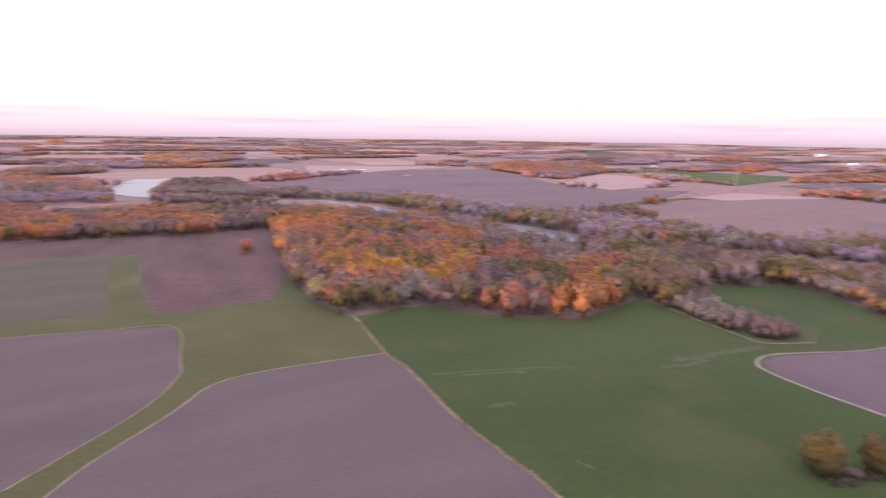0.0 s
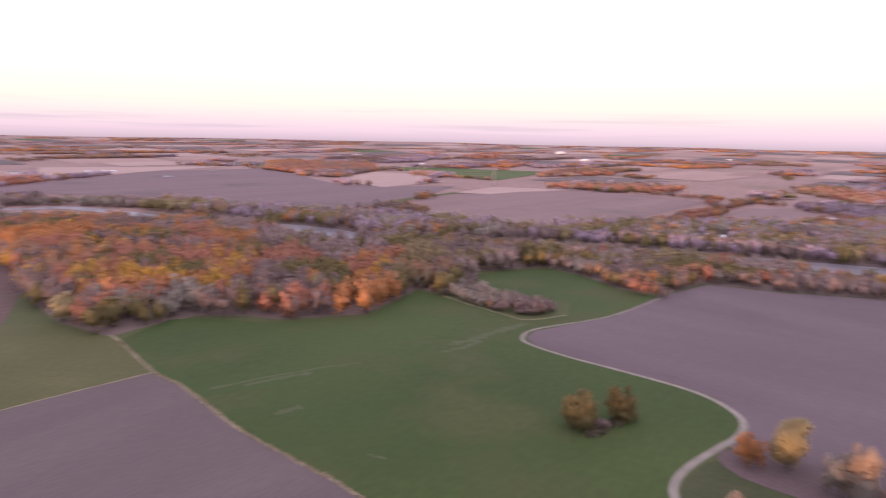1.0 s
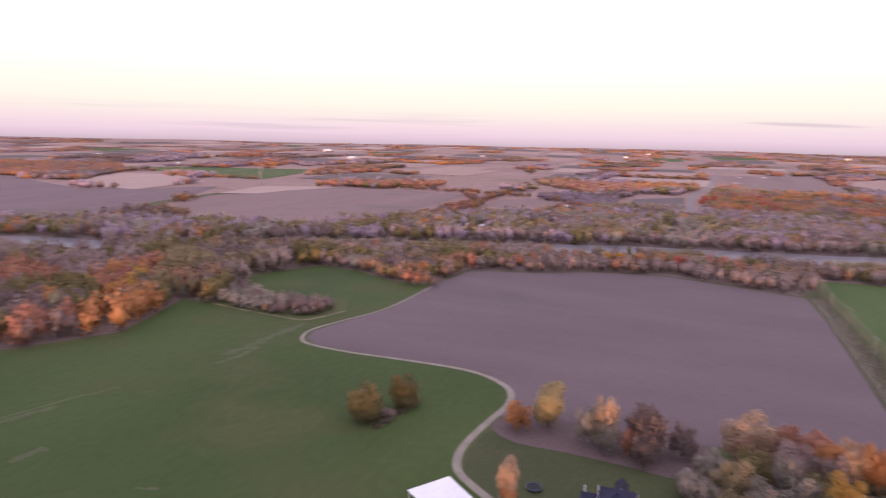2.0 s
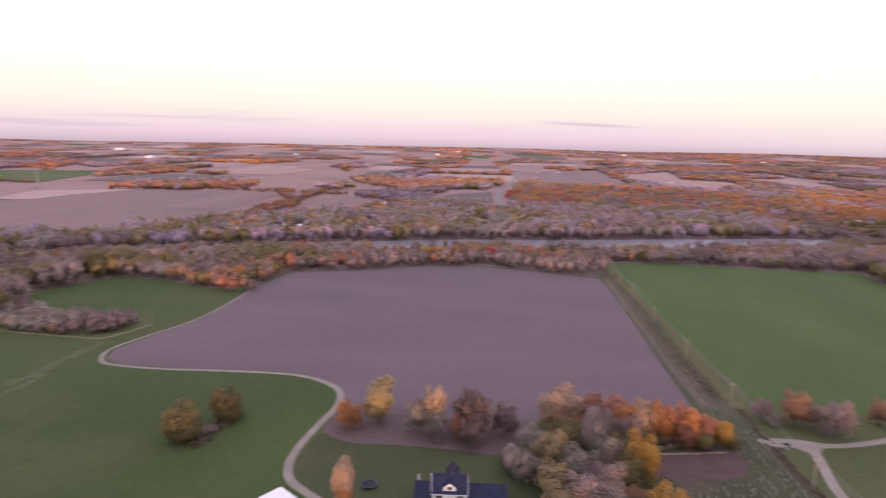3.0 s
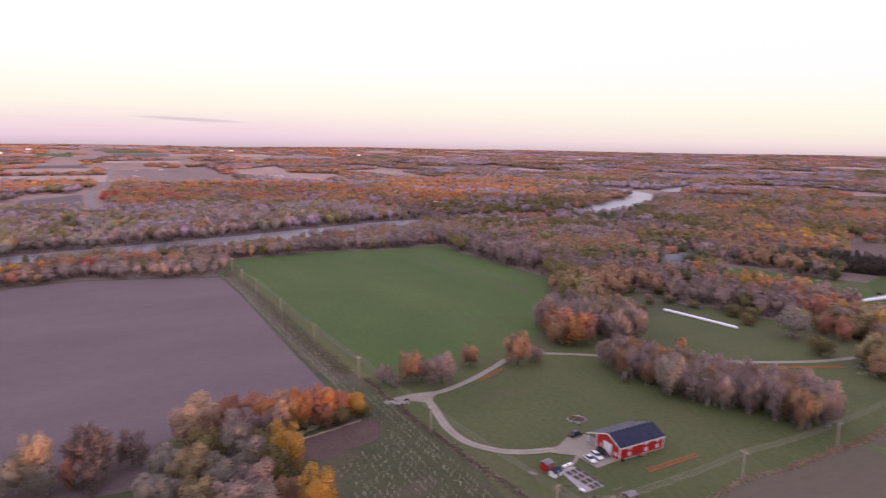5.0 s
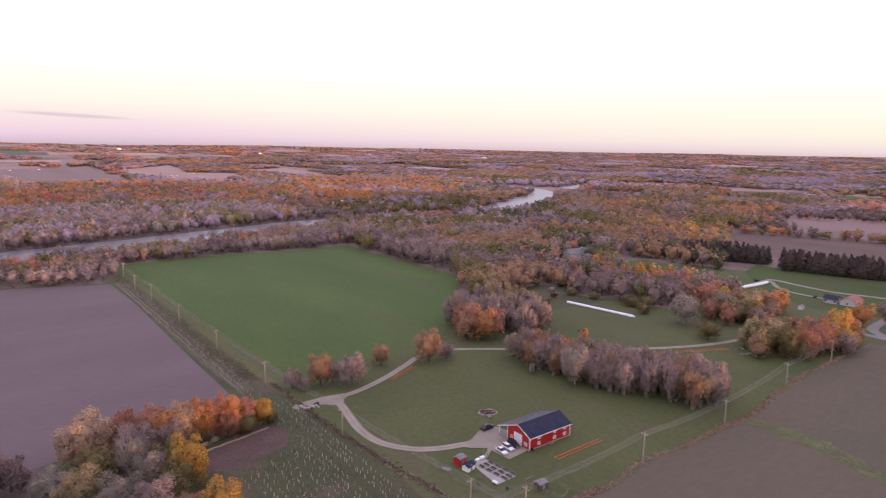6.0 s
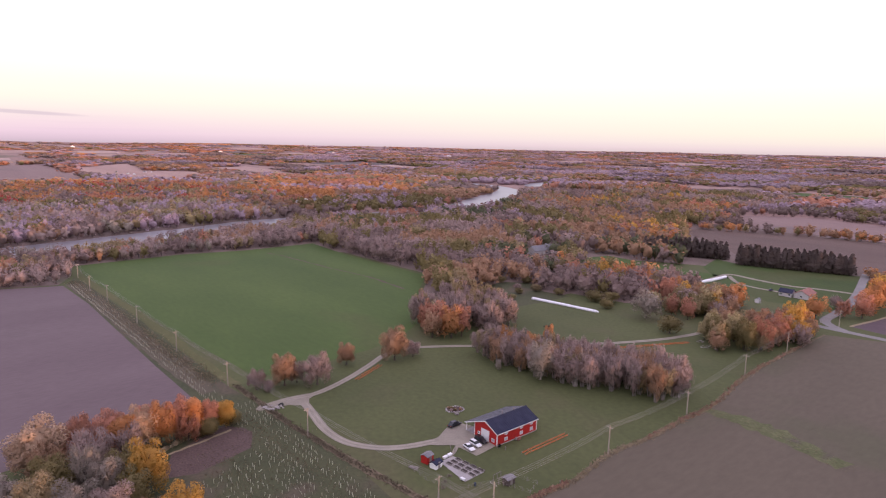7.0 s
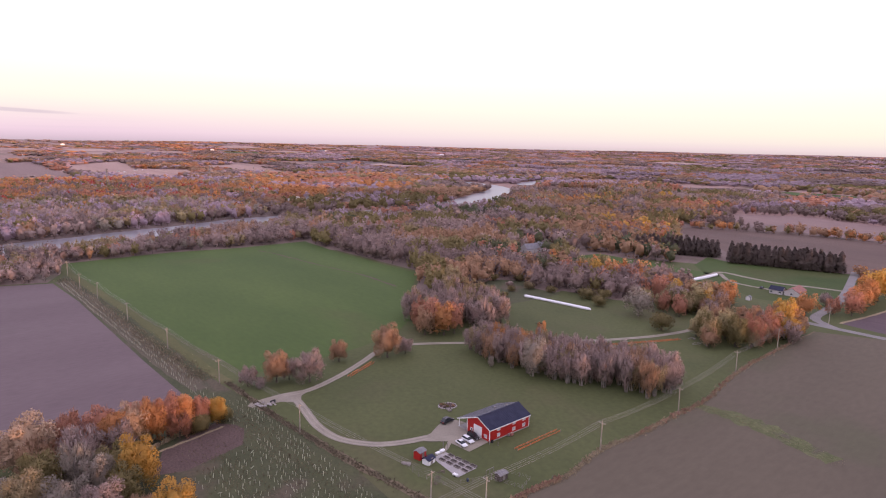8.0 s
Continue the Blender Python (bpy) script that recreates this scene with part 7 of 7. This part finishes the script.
for k, off in enumerate((1.8, 3.9, 6.6)):
    a, b = Vector((455, 143)), Vector((236, 33.5))
    d = (b - a).normalized()
    n = Vector((-d.y, d.x))
    L = (b - a).length
    for i in range(int(L / 1.9)):
        p = a + d * i * 1.9 + n * off + Vector((rng.uniform(-0.35, 0.35), rng.uniform(-0.35, 0.35)))
        if rng.random() < (0.9, 0.9, 0.45)[k]:
            t = (rng.uniform(-0.18, 0.18), rng.uniform(-0.18, 0.18))
            tube(bm, [(p.x, p.y, 0.03), (p.x + t[0], p.y + t[1], 1.2)], [0.075, 0.08], 6)
tagged(new("tree_shelter_row", mesh_of("tree_shelter_row", bm, "tube_plastic")), "double row of pale tree shelters along the ploughed field", "tree shelters", kind="stuff")

# ---- tall weeds and tufts ----


def tufts(name, line, width, count, size, material, label, seed):
    """Upright grass and weed tufts along a line."""
    rg = np.random.default_rng(seed)
    L = np.array(spline(line, 8))
    seg = rg.integers(0, len(L) - 1, count)
    t = rg.random((count, 1))
    p = L[seg] * (1 - t) + L[seg + 1] * t + rg.normal(0, width / 2, (count, 2))
    h = size * rg.uniform(0.5, 1.5, count)
    vs = []
    for k in range(2):
        a = rg.uniform(0, 6.28, count)
        dx, dy = np.cos(a) * h * 0.45, np.sin(a) * h * 0.45
        lean = rg.normal(0, 0.2, (count, 2)) * h[:, None]
        v = np.zeros((count, 4, 3))
        v[:, 0] = np.stack([p[:, 0] - dx, p[:, 1] - dy, np.full(count, 0.02)], 1)
        v[:, 1] = np.stack([p[:, 0] + dx, p[:, 1] + dy, np.full(count, 0.02)], 1)
        v[:, 2] = np.stack([p[:, 0] + dx * 0.7 + lean[:, 0], p[:, 1] + dy * 0.7 + lean[:, 1], h], 1)
        v[:, 3] = np.stack([p[:, 0] - dx * 0.7 + lean[:, 0], p[:, 1] - dy * 0.7 + lean[:, 1], h * 0.8], 1)
        vs.append(v.reshape(-1, 3))
    return tagged(new(name, mesh_from(name, np.concatenate(vs), [material])), label, "weeds", kind="stuff")


mat("weed_rust", (0.32, 0.195, 0.14), (0.44, 0.275, 0.20), 0.3, 3.0, island=0.35, through_light=0.3)
mat("weed_pale", (0.32, 0.26, 0.17), (0.44, 0.36, 0.25), 0.3, 3.0, island=0.3, through_light=0.3)
mat("weed_brown", (0.17, 0.140, 0.092), (0.23, 0.19, 0.128), 0.3, 3.0, island=0.35, through_light=0.3)
mat("weed_dark", (0.15, 0.12, 0.085), (0.21, 0.18, 0.125), 0.3, 3.0, island=0.35, through_light=0.3)
tufts("weeds", [(140, -40), (151, -58), (158, -76), (170, -94), (177, -113), (188, -136), (196, -154), (216, -184), (230, -209), (248, -246)], 1.3, 2600, 0.42, "weed_pale", "tall dead weeds along the field edge", 1)
tufts("weeds", [(140, -40), (151, -58), (157, -73)], 1.0, 900, 0.5, "weed_rust", "tall rusty weeds at the field corner", 11)
tufts("weeds", [(177, -113), (188, -136), (196, -154), (216, -184), (230, -209), (248, -246)], 1.2, 420, 0.6, "weed_rust", "scattered rusty weeds along the field edge", 12)
tufts("weeds", [(60, 110), (34, 164), (19, 190), (4, 217), (-15, 261), (-27, 281), (-46, 330)], 0.9, 1200, 0.45, "weed_pale", "tall pale dry grass along the field edge", 2)
tufts("weeds", [(255, 25), (231, 13), (217, 6), (200, -4), (182, -14.5), (162, -28), (140, -43)], 1.5, 3000, 0.36, "weed_dark", "dark weeds along the old fence line", 3)
tufts("weeds", [(470, 143), (366, 90), (307, 60), (262, 36)], 5.5, 3600, 0.34, "weed_brown", "rows of dead brown growth beside the tree shelters", 4)
tufts("weeds", [(470, 142), (366, 89), (307, 59), (262, 35)], 5.0, 1500, 0.30, "weed_pale", "pale dead grass beside the tree shelters", 15)
tufts("weeds", [(226, 22), (200, 8), (178, -2), (150, -16)], 9.0, 1500, 0.28, "weed_brown", "dead grass tufts among the tree shelters", 16)
tufts("weeds", [(200, 30), (180, 18), (160, 8)], 9.0, 700, 0.28, "weed_brown", "dead grass tufts among the tree shelters", 17)
tufts("weeds", [(120, 172), (128, 176), (138, 178)], 3.0, 260, 0.9, "weed_dark", "rough weeds round the field trees", 5)
tufts("weeds", [(218, 30), (200, 46), (185, 46)], 0.8, 260, 1.0, "weed_pale", "pale dry grass beside the dirt plot", 6)
ribbon("grass_verge", [(255, 25), (231, 13), (217, 6), (200, -4), (182, -14.5), (162, -28), (140, -43)], 2.6, "weed_bed", "dead weeds along the old fence line", 0.10, ragged=0.5)
ribbon("grass_strip", [(462, 142), (404, 111.5), (335, 77.5), (285, 53), (250, 34)], [8, 8.5, 9, 9, 7], "dead_grass", "strip of dead brown grass beside the tree shelters", 0.07, ragged=0.12)
ribbon("grass_verge", [(486, 144), (366, 80), (307, 51), (255, 25)], 5.0, "olive_grass", "rough yellowed grass under the wires", 0.075, ragged=0.4)
mat("waterway_grass", (0.088, 0.098, 0.040), (0.128, 0.130, 0.060), 0.15, 0.9, spot=(0.10, 0.085, 0.06), spot_scale=0.12, spot_at=0.55, bump=0.4, fine_amt=0.3)
tufts("weeds", [(192, -149), (180, -155), (166, -160), (146, -163)], 4.5, 700, 0.20, "weed_brown", "pale grass tufts in the waterway", 14)
ribbon("grass_strip", [(193, -148), (181, -155), (167, -160), (146, -163)], [4, 9, 10, 8], "waterway_grass", "green grassed waterway across the field", 0.10, ragged=0.3)
ribbon("grass_strip", [(-266, 508), (-222, 420), (-178, 338)], 20.0, "olive_grass", "greener strip in the harvested field", 0.09, ragged=0.1)
ribbon("ditch", [(563, 18), (545, 3), (491, -29), (448, -57), (408, -74)], 1.6, "mulch", "thin dark ditch in the green field", 0.10, ragged=0.8)
